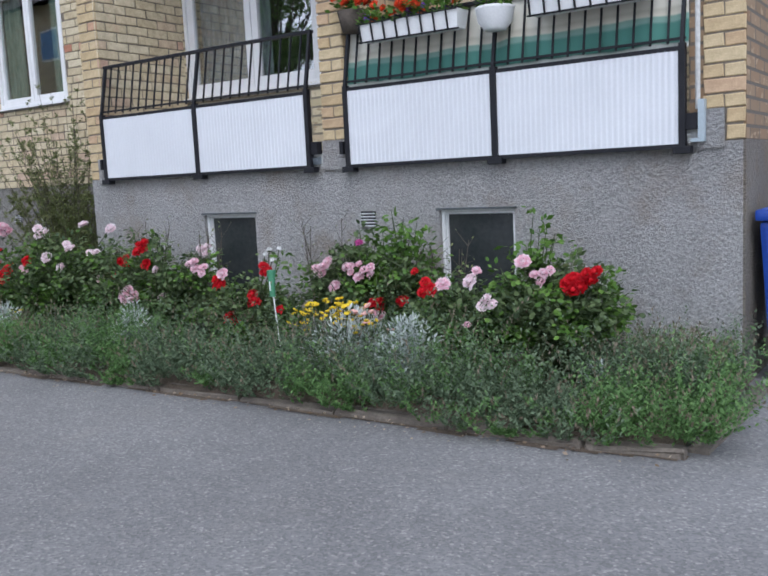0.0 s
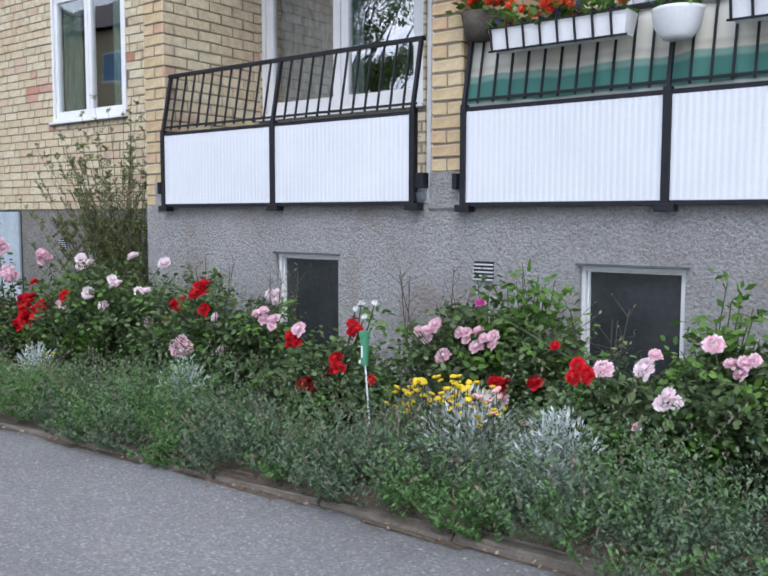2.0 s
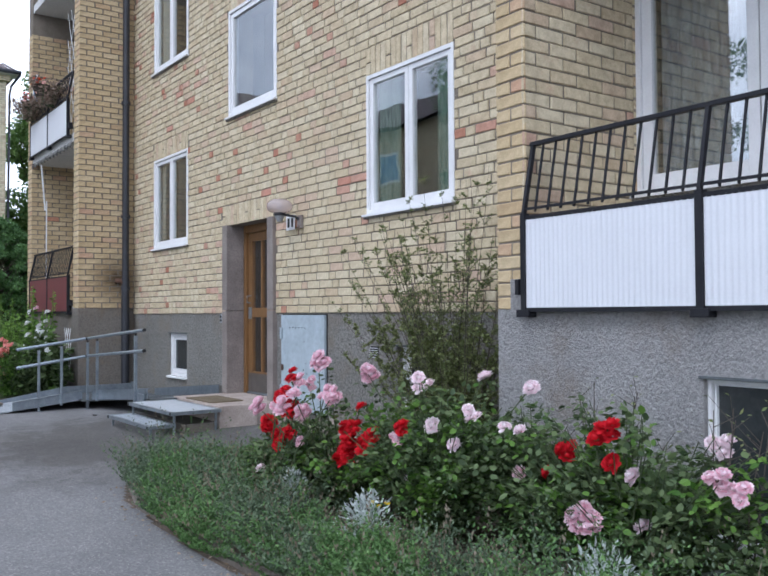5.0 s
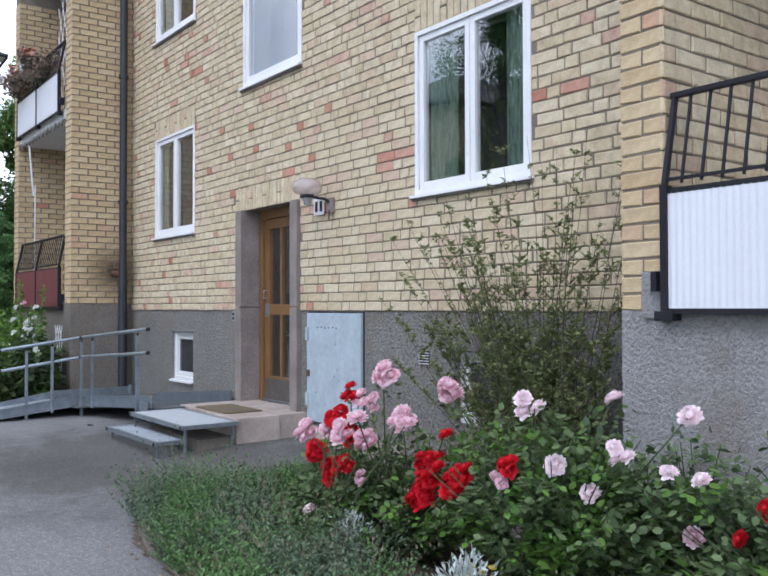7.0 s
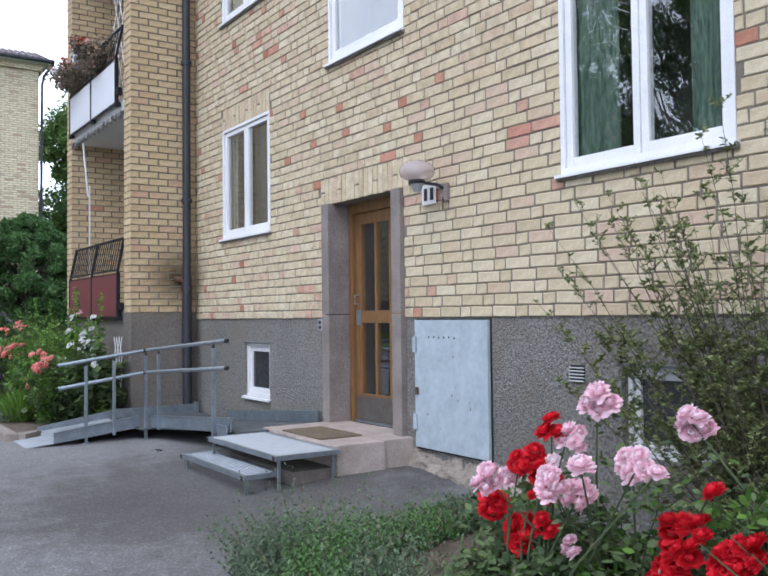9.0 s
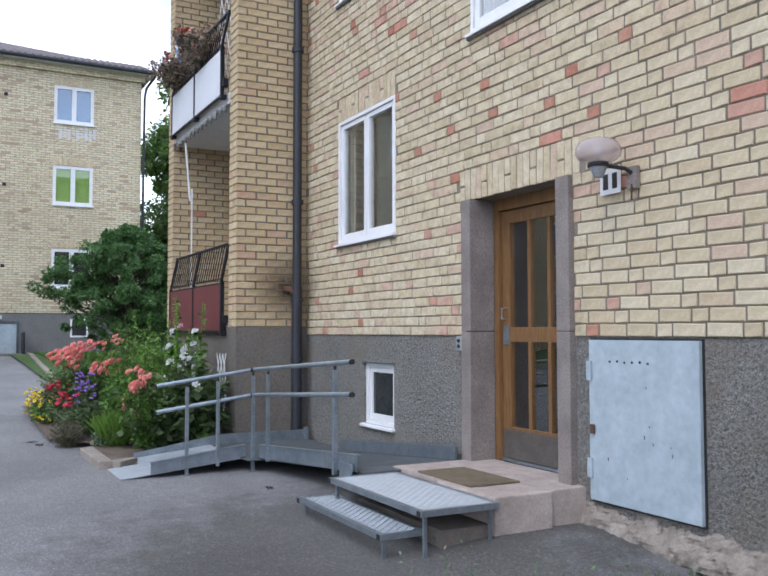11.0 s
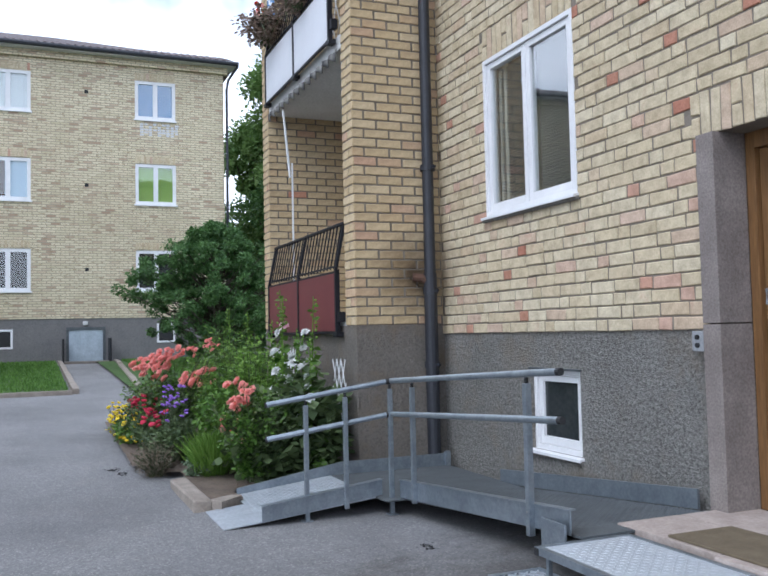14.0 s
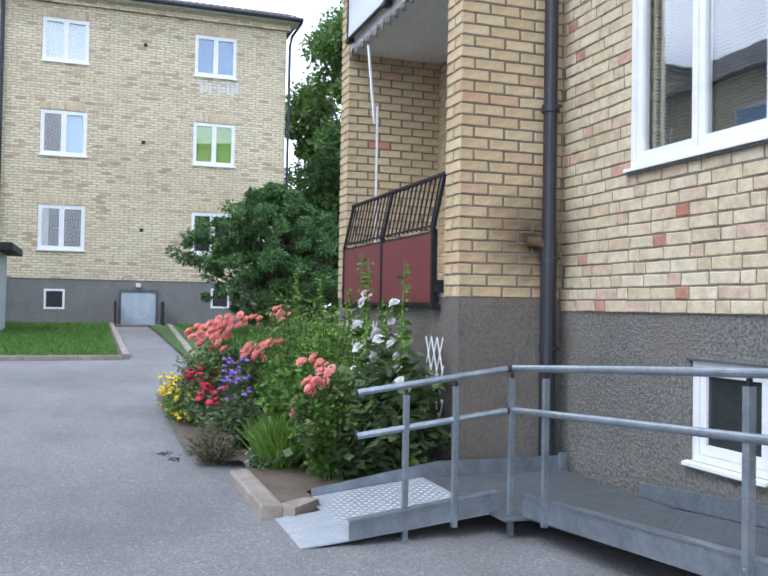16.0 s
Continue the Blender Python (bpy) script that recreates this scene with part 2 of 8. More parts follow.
red_panel = surface("dark red sheet", (0.13, 0.024, 0.026), (0.16, 0.032, 0.034), 3, 60, 0.5, bump=0.05, grain=0.1)
black_iron = surface("black painted iron", (0.012, 0.012, 0.016), (0.022, 0.022, 0.026), 8, 120, 0.55, bump=0.1, spec=0.25)
galvanised = surface("galvanised steel", (0.26, 0.30, 0.335), (0.39, 0.435, 0.475), 9, 50, 0.34, 0.72, bump=0.08, grain=0.18)
grating_steel = surface("pale galvanised tread", (0.54, 0.585, 0.63), (0.66, 0.70, 0.74), 9, 50, 0.42, 0.4, bump=0.1, grain=0.15)
deck_steel = surface("worn galvanised deck", (0.38, 0.415, 0.445), (0.50, 0.535, 0.565), 9, 50, 0.45, 0.3, bump=0.1, grain=0.2)
dark_steel = surface("dark steel floor", (0.075, 0.085, 0.09), (0.115, 0.128, 0.134), 6, 60, 0.7, 0.0, bump=0.2)
rubber = surface("black rubber", (0.015, 0.015, 0.016), (0.025, 0.025, 0.026), 8, 90, 0.7, bump=0.1)
hatch_paint = surface("pale blue-grey hatch paint", (0.345, 0.405, 0.44), (0.45, 0.52, 0.56), 4, 18, 0.5, bump=0.15, grain=0.16)
pipe_paint = surface("dark blue-grey downpipe paint", (0.018, 0.020, 0.026), (0.032, 0.034, 0.042), 6, 80, 0.5, bump=0.1)
switch_grey = surface("grey switch plastic", (0.30, 0.31, 0.32), (0.38, 0.39, 0.40), 6, 60, 0.5, bump=0.05)
rust_metal = surface("rusty metal", (0.07, 0.035, 0.022), (0.13, 0.07, 0.045), 14, 90, 0.9, bump=0.4)
roof_tile = surface("dark roof tile", (0.09, 0.07, 0.07), (0.13, 0.10, 0.095), 3, 20, 0.8, bump=0.4, distance=0.02)
far_white = surface("ceiling white", (0.6, 0.6, 0.58), (0.7, 0.7, 0.68), 3, 40, 0.9, bump=0.1)
coir = surface("brown coir mat", (0.13, 0.10, 0.06), (0.19, 0.15, 0.095), 9, 150, 0.98, bump=0.8, distance=0.006)


def wood_material(name, c1, c2):
    m, n, l, b = shader(name, 0.38, 0, 0.5)
    grain = noise_node(n, l, 7, 6, 0.6, (8, 8, 0.6))
    tone = ramp_node(n, l, grain.outputs["Fac"], [(0.3, c1), (0.7, c2)])
    fine = noise_node(n, l, 40, 3, 0.6, (8, 8, 0.3))
    streak = ramp_node(n, l, fine.outputs["Fac"], [(0.35, (0.75, 0.72, 0.7)), (0.6, (1.05, 1.05, 1.05))])
    l.new(mixed(n, l, tone.outputs[0], streak.outputs[0], 1.0, "MULTIPLY"), b.inputs["Base Color"])
    bumped(n, l, b, fine.outputs["Fac"], 0.15, 0.002)
    return m


door_wood = wood_material("varnished golden oak", (0.155, 0.080, 0.032), (0.265, 0.142, 0.054))


def glass_material(name, tint=(0.9, 0.93, 0.93), share=0.35):
    """A thin pane: clear with a mirror share that grows at grazing sight."""
    m = bpy.data.materials.new(name)
    m.use_nodes = True
    n, l = m.node_tree.nodes, m.node_tree.links
    n.clear()
    clear = n.new("ShaderNodeBsdfTransparent")
    clear.inputs[0].default_value = (*tint, 1)
    gloss = n.new("ShaderNodeBsdfGlossy")
    gloss.inputs["Roughness"].default_value = 0.015
    fres = n.new("ShaderNodeLayerWeight")
    fres.inputs["Blend"].default_value = 0.28
    part_of = n.new("ShaderNodeMath")
    part_of.operation = "MULTIPLY"
    part_of.inputs[1].default_value = 0.40
    l.new(fres.outputs["Facing"], part_of.inputs[0])
    ripple = noise_node(n, l, 1.6, 2, 0.5)
    bump = n.new("ShaderNodeBump")
    bump.inputs["Strength"].default_value, bump.inputs["Distance"].default_value = 0.15, 0.01
    l.new(ripple.outputs["Fac"], bump.inputs["Height"])
    l.new(bump.outputs[0], gloss.inputs["Normal"])
    lift = n.new("ShaderNodeMath")
    lift.use_clamp = True
    lift.inputs[1].default_value = share
    l.new(part_of.outputs[0], lift.inputs[0])
    mix = n.new("ShaderNodeMixShader")
    l.new(lift.outputs[0], mix.inputs[0])
    l.new(clear.outputs[0], mix.inputs[1])
    l.new(gloss.outputs[0], mix.inputs[2])
    out = n.new("ShaderNodeOutputMaterial")
    l.new(mix.outputs[0], out.inputs[0])
    return m


glass = glass_material("window glass", share=0.07)
glass_bright = glass_material("double window glass", share=0.24)
glass_dull = surface("dusty grey cellar pane", (0.028, 0.033, 0.035), (0.055, 0.06, 0.06), 3, 30, 0.12, bump=0.03)
# Near-black colour that stands in for the shade of unlit rooms.
room_dark = surface("room painted dark", (0.05, 0.05, 0.05), (0.08, 0.075, 0.07), 2, 20, 0.95, bump=0)


def globe_material():
    m, n, l, b = shader("smoky lamp glass", 0.12, 0, 0.6)
    b.inputs["Base Color"].default_value = (0.62, 0.56, 0.56, 1)
    clear = n.new("ShaderNodeBsdfTransparent")
    clear.inputs[0].default_value = (0.9, 0.84, 0.84, 1)
    mix = n.new("ShaderNodeMixShader")
    mix.inputs[0].default_value = 0.42
    l.new(clear.outputs[0], mix.inputs[1])
    l.new(b.outputs[0], mix.inputs[2])
    l.new(mix.outputs[0], n["Material Output"].inputs[0])
    return m


def cloth_material(name, c1, c2, scale=60, bands=None):
    m, n, l, b = shader(name, 0.95, 0, 0.1)
    weave = noise_node(n, l, scale, 3, 0.6, (1, 1, 0.15))
    tone = ramp_node(n, l, weave.outputs["Fac"], [(0.35, c1), (0.65, c2)])
    l.new(tone.outputs[0], b.inputs["Base Color"])
    bumped(n, l, b, weave.outputs["Fac"], 0.3, 0.004)
    return m


curtain_green = cloth_material("green woven curtain", (0.08, 0.125, 0.10), (0.22, 0.28, 0.225))
curtain_white = cloth_material("white net curtain", (0.22, 0.25, 0.28), (0.46, 0.50, 0.54), 35)
curtain_beige = cloth_material("beige curtain", (0.42, 0.39, 0.33), (0.55, 0.52, 0.45))
curtain_blue = cloth_material("blue roller blind", (0.13, 0.26, 0.48), (0.17, 0.32, 0.55))
blind_blue = cloth_material("pale blue roller blind", (0.42, 0.56, 0.70), (0.52, 0.66, 0.78))
curtain_lime = cloth_material("lime green roller blind", (0.34, 0.48, 0.12), (0.40, 0.55, 0.16))
blind_grey = surface("grey blind slat", (0.20, 0.20, 0.19), (0.26, 0.26, 0.25), 4, 60, 0.6, bump=0.05)
blind_white = surface("white blind", (0.62, 0.63, 0.64), (0.70, 0.71, 0.72), 4, 60, 0.7, bump=0.05)


def leaf_material(name, c1, c2, trans=0.25):
    m, n, l, b = shader(name, 0.55, 0, 0.25)
    rnd = n.new("ShaderNodeNewGeometry").outputs["Random Per Island"]
    tone = ramp_node(n, l, rnd, [(0.0, c1), (0.5, tuple((a + d) / 2 for a, d in zip(c1, c2))), (1.0, c2)])
    l.new(tone.outputs[0], b.inputs["Base Color"])
    b.inputs["Transmission Weight"].default_value = 0.0
    thin = n.new("ShaderNodeBsdfTranslucent")
    l.new(tone.outputs[0], thin.inputs[0])
    mix = n.new("ShaderNodeMixShader")
    mix.inputs[0].default_value = trans
    l.new(b.outputs[0], mix.inputs[1])
    l.new(thin.outputs[0], mix.inputs[2])
    l.new(mix.outputs[0], n["Material Output"].inputs[0])
    return m


leaf_rose = leaf_material("rose leaf", (0.042, 0.070, 0.030), (0.165, 0.225, 0.095))
leaf_bright = leaf_material("bright young leaf", (0.05, 0.12, 0.018), (0.15, 0.27, 0.05))
leaf_lime = leaf_material("yellow-green fresh leaf", (0.09, 0.19, 0.025), (0.24, 0.39, 0.075))
leaf_brown = leaf_material("reddish-brown trailing leaf", (0.15, 0.115, 0.085), (0.38, 0.28, 0.22))
leaf_hedge = leaf_material("grey-green catmint leaf", (0.066, 0.104, 0.058), (0.18, 0.24, 0.142))
leaf_hedge_light = leaf_material("fresh green catmint leaf", (0.06, 0.132, 0.038), (0.17, 0.29, 0.098))
leaf_hedge_dry = leaf_material("dry brownish seed head", (0.15, 0.125, 0.085), (0.27, 0.225, 0.165))
leaf_silver = leaf_material("silver felted leaf", (0.42, 0.46, 0.44), (0.62, 0.67, 0.64))
leaf_shrub = leaf_material("olive shrub leaf", (0.12, 0.16, 0.055), (0.28, 0.31, 0.13))
leaf_tree = leaf_material("dark tree leaf", (0.045, 0.105, 0.036), (0.155, 0.275, 0.09))
leaf_tree_far = leaf_material("distant tree leaf", (0.07, 0.14, 0.035), (0.19, 0.29, 0.085))
leaf_grass = leaf_material("lawn grass blade", (0.06, 0.14, 0.024), (0.15, 0.27, 0.055))
stem_green = surface("green stem", (0.05, 0.08, 0.03), (0.09, 0.11, 0.05), 20, 90, 0.8, bump=0.2)
bark = surface("grey-brown bark", (0.07, 0.055, 0.045), (0.12, 0.10, 0.08), 8, 50, 0.95, bump=0.6, distance=0.01)
lawn_soil = surface("lawn ground", (0.04, 0.085, 0.02), (0.075, 0.13, 0.03), 3, 60, 0.98, bump=0.6, distance=0.02)


def petal_material(name, c1, c2):
    m, n, l, b = shader(name, 0.65, 0, 0.2)
    rnd = n.new("ShaderNodeNewGeometry").outputs["Random Per Island"]
    tone = ramp_node(n, l, rnd, [(0.0, c1), (1.0, c2)])
    l.new(tone.outputs[0], b.inputs["Base Color"])
    thin = n.new("ShaderNodeBsdfTranslucent")
    l.new(tone.outputs[0], thin.inputs[0])
    mix = n.new("ShaderNodeMixShader")
    mix.inputs[0].default_value = 0.3
    l.new(b.outputs[0], mix.inputs[1])
    l.new(thin.outputs[0], mix.inputs[2])
    l.new(mix.outputs[0], n["Material Output"].inputs[0])
    return m


PETALS = {
    "pink": petal_material("pink rose petal", (0.86, 0.50, 0.60), (0.97, 0.87, 0.90)),
    "white": petal_material("pale pink-white rose petal", (0.92, 0.74, 0.79), (0.98, 0.92, 0.93)),
    "red": petal_material("red rose petal", (0.62, 0.008, 0.022), (0.80, 0.035, 0.05)),
    "coral": petal_material("coral rose petal", (0.90, 0.33, 0.29), (0.96, 0.60, 0.54)),
    "yellow": petal_material("yellow flower petal", (0.70, 0.48, 0.02), (0.82, 0.62, 0.04)),
    "purple": petal_material("purple flower petal", (0.24, 0.10, 0.55), (0.38, 0.20, 0.68)),
    "crimson": petal_material("crimson flower petal", (0.45, 0.02, 0.05), (0.60, 0.05, 0.10)),
    "cream": petal_material("white hollyhock petal", (0.72, 0.74, 0.72), (0.84, 0.84, 0.82)),
    "magenta": petal_material("magenta petal", (0.55, 0.08, 0.32), (0.70, 0.16, 0.45)),
    "orange": petal_material("orange-red geranium petal", (0.70, 0.07, 0.03), (0.85, 0.16, 0.06)),
}


# ---- mesh helpers ----
def mesh_object(name, verts, faces, material, parent=None, label="", smooth=False):
    me = bpy.data.meshes.new(name)
    me.from_pydata([tuple(v) for v in verts], [], faces)
    for mt in (material if isinstance(material, (list, tuple)) else [material]):
        me.materials.append(mt)
    if smooth:
        me.polygons.foreach_set("use_smooth", [True] * len(me.polygons))
    me.update()
    ob = new(name, me)
    if parent:
        ob.parent = parent
    if label:
        ob["label"] = label
    return ob


def part(name, bm, material, parent=None, label="", smooth=False):
    me = bpy.data.meshes.new(name)
    bm.normal_update()
    bm.to_mesh(me)
    bm.free()
    for mt in (material if isinstance(material, (list, tuple)) else [material]):
        me.materials.append(mt)
    if smooth:
        me.polygons.foreach_set("use_smooth", [True] * len(me.polygons))
    ob = new(name, me)
    if parent:
        ob.parent = parent
    if label:
        ob["label"] = label
    return ob


def thing(name, label, category, group="", kind="", at=(0, 0, 0)):
    ob = new(name)
    ob.location = at
    ob.empty_display_size = 0.1
    return tagged(ob, label, category, group, kind)


def box(bm, x0, x1, y0, y1, z0, z1, bevel=0.0):
    m = Matrix.Translation(((x0 + x1) / 2, (y0 + y1) / 2, (z0 + z1) / 2)) @ Matrix.Diagonal((abs(x1 - x0), abs(y1 - y0), abs(z1 - z0), 1))
    made = bmesh.ops.create_cube(bm, size=1, matrix=m)
    if bevel:
        edges = list({e for v in made["verts"] for e in v.link_edges})
        bmesh.ops.bevel(bm, geom=edges, offset=bevel, segments=2, affect="EDGES", profile=0.7)
    return bm


def boxes(*rows, bevel=0.0):
    bm = bmesh.new()
    for r in rows:
        box(bm, *r, bevel=bevel)
    return bm


def tube(bm, points, radius, sides=10, caps=True):
    """A round bar along points."""
    pts = [Vector(p) for p in points]
    rings = []
    for i, p in enumerate(pts):
        a = pts[max(i - 1, 0)]
        b = pts[min(i + 1, len(pts) - 1)]
        d = (b - a).normalized()
        side = d.cross(Vector((0, 0, 1)))
        if side.length < 1e-3:
            side = Vector((1, 0, 0))
        side.normalize()
        up = side.cross(d)
        r = radius[i] if isinstance(radius, (list, tuple)) else radius
        rings.append([bm.verts.new(p + (side * math.cos(k * math.tau / sides) + up * math.sin(k * math.tau / sides)) * r) for k in range(sides)])
    for r0, r1 in zip(rings, rings[1:]):
        for k in range(sides):
            bm.faces.new((r0[k], r0[(k + 1) % sides], r1[(k + 1) % sides], r1[k]))
    if caps:
        bm.faces.new(rings[0][::-1])
        bm.faces.new(rings[-1])
    return bm


def bar(bm, a, b, w, d=None):
    """A square bar from a to b."""
    a, b = Vector(a), Vector(b)
    d = d or w
    m = (b - a).to_track_quat("Z", "X").to_matrix().to_4x4()
    mm = Matrix.Translation((a + b) / 2) @ m @ Matrix.Diagonal((w, d, (b - a).length, 1))
    bmesh.ops.create_cube(bm, size=1, matrix=mm)
    return bm


def lathe(bm, profile, centre=(0, 0, 0), sides=20):
    """profile: rows of (radius, z)."""
    rings = []
    for r, z in profile:
        rings.append([bm.verts.new((centre[0] + r * math.cos(k * math.tau / sides), centre[1] + r * math.sin(k * math.tau / sides), centre[2] + z)) for k in range(sides)])
    for r0, r1 in zip(rings, rings[1:]):
        for k in range(sides):
            bm.faces.new((r0[k], r0[(k + 1) % sides], r1[(k + 1) % sides], r1[k]))
    return bm


def smoothstep(a, b, v):
    t = min(max((v - a) / (b - a), 0), 1)
    return t * t * (3 - 2 * t)


def ground_z(x, y):
    """The asphalt: level at first, rising slowly along the house, with a swell at the door step."""
    z = -0.14 + 0.12 * smoothstep(-7.5, -13.0, x) + 0.03 * max(0.0, -16.0 - x)
    if x < -16:
        z = min(z, -0.02 + 0.54)
    z += 0.12 * smoothstep(3.9, 5.25, y) * smoothstep(-14.4, -12.0, x) * smoothstep(-9.3, -10.6, x)
    return z


KERB_LINE = ((-9.35, 3.62), (-8.6, 3.43), (-7.2, 3.37), (-5.5, 3.43), (-3.5, 3.52), (-1.4, 3.54), (-0.96, 3.60))


def kerb_y(x):
    """The front edge of the rose bed."""
    return float(np.interp(x, [p[0] for p in KERB_LINE], [p[1] for p in KERB_LINE]))


# ---- walls ----
FRONT, WING, BACK = 5.75, 4.93, 5.94
PLINTH_Z = 1.22


class Plane:
    """A wall's face: u along it, v up, n out of it."""

    def __init__(self, origin, along, out):
        self.o, self.u, self.n = Vector(origin), Vector(along), Vector(out)

    def at(self, u, v, d=0.0):
        return self.o + self.u * u + Vector((0, 0, v)) + self.n * d


def slab_with_openings(name, plane, u0, u1, v0, v1, openings, depth, material, label, category="wall"):
    """A wall of that depth behind its face, with openings cut right through."""
    us = sorted({u0, u1, *[q for o in openings for q in o[:2] if u0 < q < u1]})
    vs = sorted({v0, v1, *[q for o in openings for q in o[2:] if v0 < q < v1]})
    solid = {}
    for i in range(len(us) - 1):
        for j in range(len(vs) - 1):
            cu, cv = (us[i] + us[i + 1]) / 2, (vs[j] + vs[j + 1]) / 2
            solid[i, j] = not any(o[0] < cu < o[1] and o[2] < cv < o[3] for o in openings)
    verts, faces, index = [], [], {}

    def vid(i, j, k):
        if (i, j, k) not in index:
            index[i, j, k] = len(verts)
            verts.append(plane.at(us[i], vs[j], -depth * k))
        return index[i, j, k]

    for (i, j), s in solid.items():
        if not s:
            continue
        faces.append((vid(i, j, 0), vid(i + 1, j, 0), vid(i + 1, j + 1, 0), vid(i, j + 1, 0)))
        faces.append((vid(i, j, 1), vid(i, j + 1, 1), vid(i + 1, j + 1, 1), vid(i + 1, j, 1)))
        for di, dj, a, b in ((-1, 0, (i, j), (i, j + 1)), (1, 0, (i + 1, j + 1), (i + 1, j)), (0, -1, (i + 1, j), (i, j)), (0, 1, (i, j + 1), (i + 1, j + 1))):
            if not solid.get((i + di, j + dj), False):
                faces.append((vid(*a, 0), vid(*b, 0), vid(*b, 1), vid(*a, 1)))
    ob = mesh_object(name, verts, faces, material)
    return tagged(ob, label, category, kind="structure")


COURSE, LONG, SHORT, JOINT = 0.081, 0.225, 0.105, 0.010
brick_seed = random.Random(5)


def brick_rects(u0, u1, v0, v1, openings, soldiers=()):
    """Courses of two stretchers and a header, cut at openings, with upright courses over them."""
    rows = []
    blocked = list(openings) + list(soldiers)
    n = int((v1 - v0) / COURSE)
    for c in range(n):
        a, b = v0 + c * COURSE, v0 + (c + 1) * COURSE - JOINT
        mid = (a + b) / 2
        spans, cur = [], u0
        for o in sorted(o for o in blocked if o[2] < mid < o[3] and o[1] > u0 and o[0] < u1):
            if o[0] > cur:
                spans.append((cur, o[0]))
            cur = max(cur, o[1])
        if cur < u1:
            spans.append((cur, u1))
        shift = (c * 0.2 + (0.13 if c % 2 else 0) + brick_seed.uniform(0, 0.05)) % 0.591
        for s0, s1 in spans:
            u, k = u0 - shift, 0
            while u < s1:
                w = SHORT if k % 3 == 2 else LONG
                p, q = max(u, s0), min(u + w, s1)
                if s1 - q < 0.05:
                    q = s1
                if q - p > 0.045:
                    rows.append((p, q, a, b))
                u += w + 0.0125
                k += 1
    for o in soldiers:
        count = max(2, round((o[1] - o[0]) / (0.065 + JOINT)))
        w = (o[1] - o[0]) / count
        for k in range(count):
            cut = 0.0 if (k % 4) else 0.10
            base = o[2]
            if cut:
                rows.append((o[0] + k * w, o[0] + (k + 1) * w - JOINT, base, base + 0.11))
                rows.append((o[0] + k * w, o[0] + (k + 1) * w - JOINT, base + 0.122, o[3] - JOINT))
            else:
                rows.append((o[0] + k * w, o[0] + (k + 1) * w - JOINT, base, o[3] - JOINT))
    return rows


def brick_geometry(plane, rect, lift):
    """One brick with worn arrises: its corners as points, its faces as indices."""
    p, q, a, b = rect
    e = 0.005
    j = [brick_seed.uniform(-0.0036, 0.0036) for _ in range(8)]
    ring = [(p + j[0], a + j[1]), (q + j[2], a + j[3]), (q + j[4], b + j[5]), (p + j[6], b + j[7])]
    inner = [(ring[0][0] + e, ring[0][1] + e), (ring[1][0] - e, ring[1][1] + e), (ring[2][0] - e, ring[2][1] - e), (ring[3][0] + e, ring[3][1] - e)]
    verts = [plane.at(u, v, -0.004) for u, v in ring] + [plane.at(u, v, lift - 0.005) for u, v in ring] + [plane.at(u, v, lift + brick_seed.uniform(-0.0015, 0.0015)) for u, v in inner]
    faces = [(8, 9, 10, 11)]
    for k in range(4):
        m = (k + 1) % 4
        faces.append((k, m, 4 + m, 4 + k))
        faces.append((4 + k, 4 + m, 8 + m, 8 + k))
    return verts, faces


single_bricks = []


def lay_bricks(wall, plane, rects, near=None, batch=None):
    """near: a stretch (u0, u1, v0, v1) of the wall whose bricks are single pieces; the others are joined."""
    picked = []
    if not near and len(rects) <= 300:
        single_bricks.extend((wall, plane, r, batch) for r in rects)
        return []
    if near:
        picked = [r for r in rects if near[0] <= (r[0] + r[1]) / 2 <= near[1] and near[2] <= (r[2] + r[3]) / 2 <= near[3]][:300]
    chosen = set(picked)
    verts, faces, kinds = [], [], []
    for r in rects:
        if r in chosen:
            continue
        v, f = brick_geometry(plane, r, 0.008 + brick_seed.uniform(-0.002, 0.002))
        base = len(verts)
        verts += v
        faces += [tuple(i + base for i in q) for q in f]
        kinds += [1 if r[1] - r[0] < 0.15 and r[3] - r[2] < 0.1 else 0] * len(f)
    if verts:
        ob = mesh_object("bricks", verts, faces, [brick_rest, header_rest], wall)
        ob.data.polygons.foreach_set("material_index", kinds)
        tagged(ob, kind="stuff")
    return [(wall, plane, r, batch) for r in picked]


# the recessed middle bay
bay = Plane((0, FRONT + 0.012, 0), (1, 0, 0), (0, -1, 0))
BAY0, BAY1 = -15.35, -6.40
WIN_L, WIN_R, WIN_S = (-14.51, -13.285, 2.145, 3.405), (-9.135, -7.90, 2.12, 3.39), (-12.05, -10.85, 3.565, 4.845)
WIN_U, WIN_V = (-14.51, -13.285, 4.65, 5.93), (-9.135, -7.90, 4.76, 6.02)
DOOR = (-12.145, -10.874, -0.5, 2.27)
bay_open = [WIN_L, WIN_R, WIN_S, WIN_U, WIN_V, DOOR]
bay_wall = slab_with_openings("wall_bay", bay, BAY0, BAY1, PLINTH_Z, 9.0, bay_open, 0.32, mortar, "yellow brick house wall with grey joints")


def course_top(v):
    """The bed joint of the first course that clears an upright brick over v."""
    return PLINTH_Z + 0.004 + math.ceil((v + 0.20 - PLINTH_Z) / COURSE) * COURSE


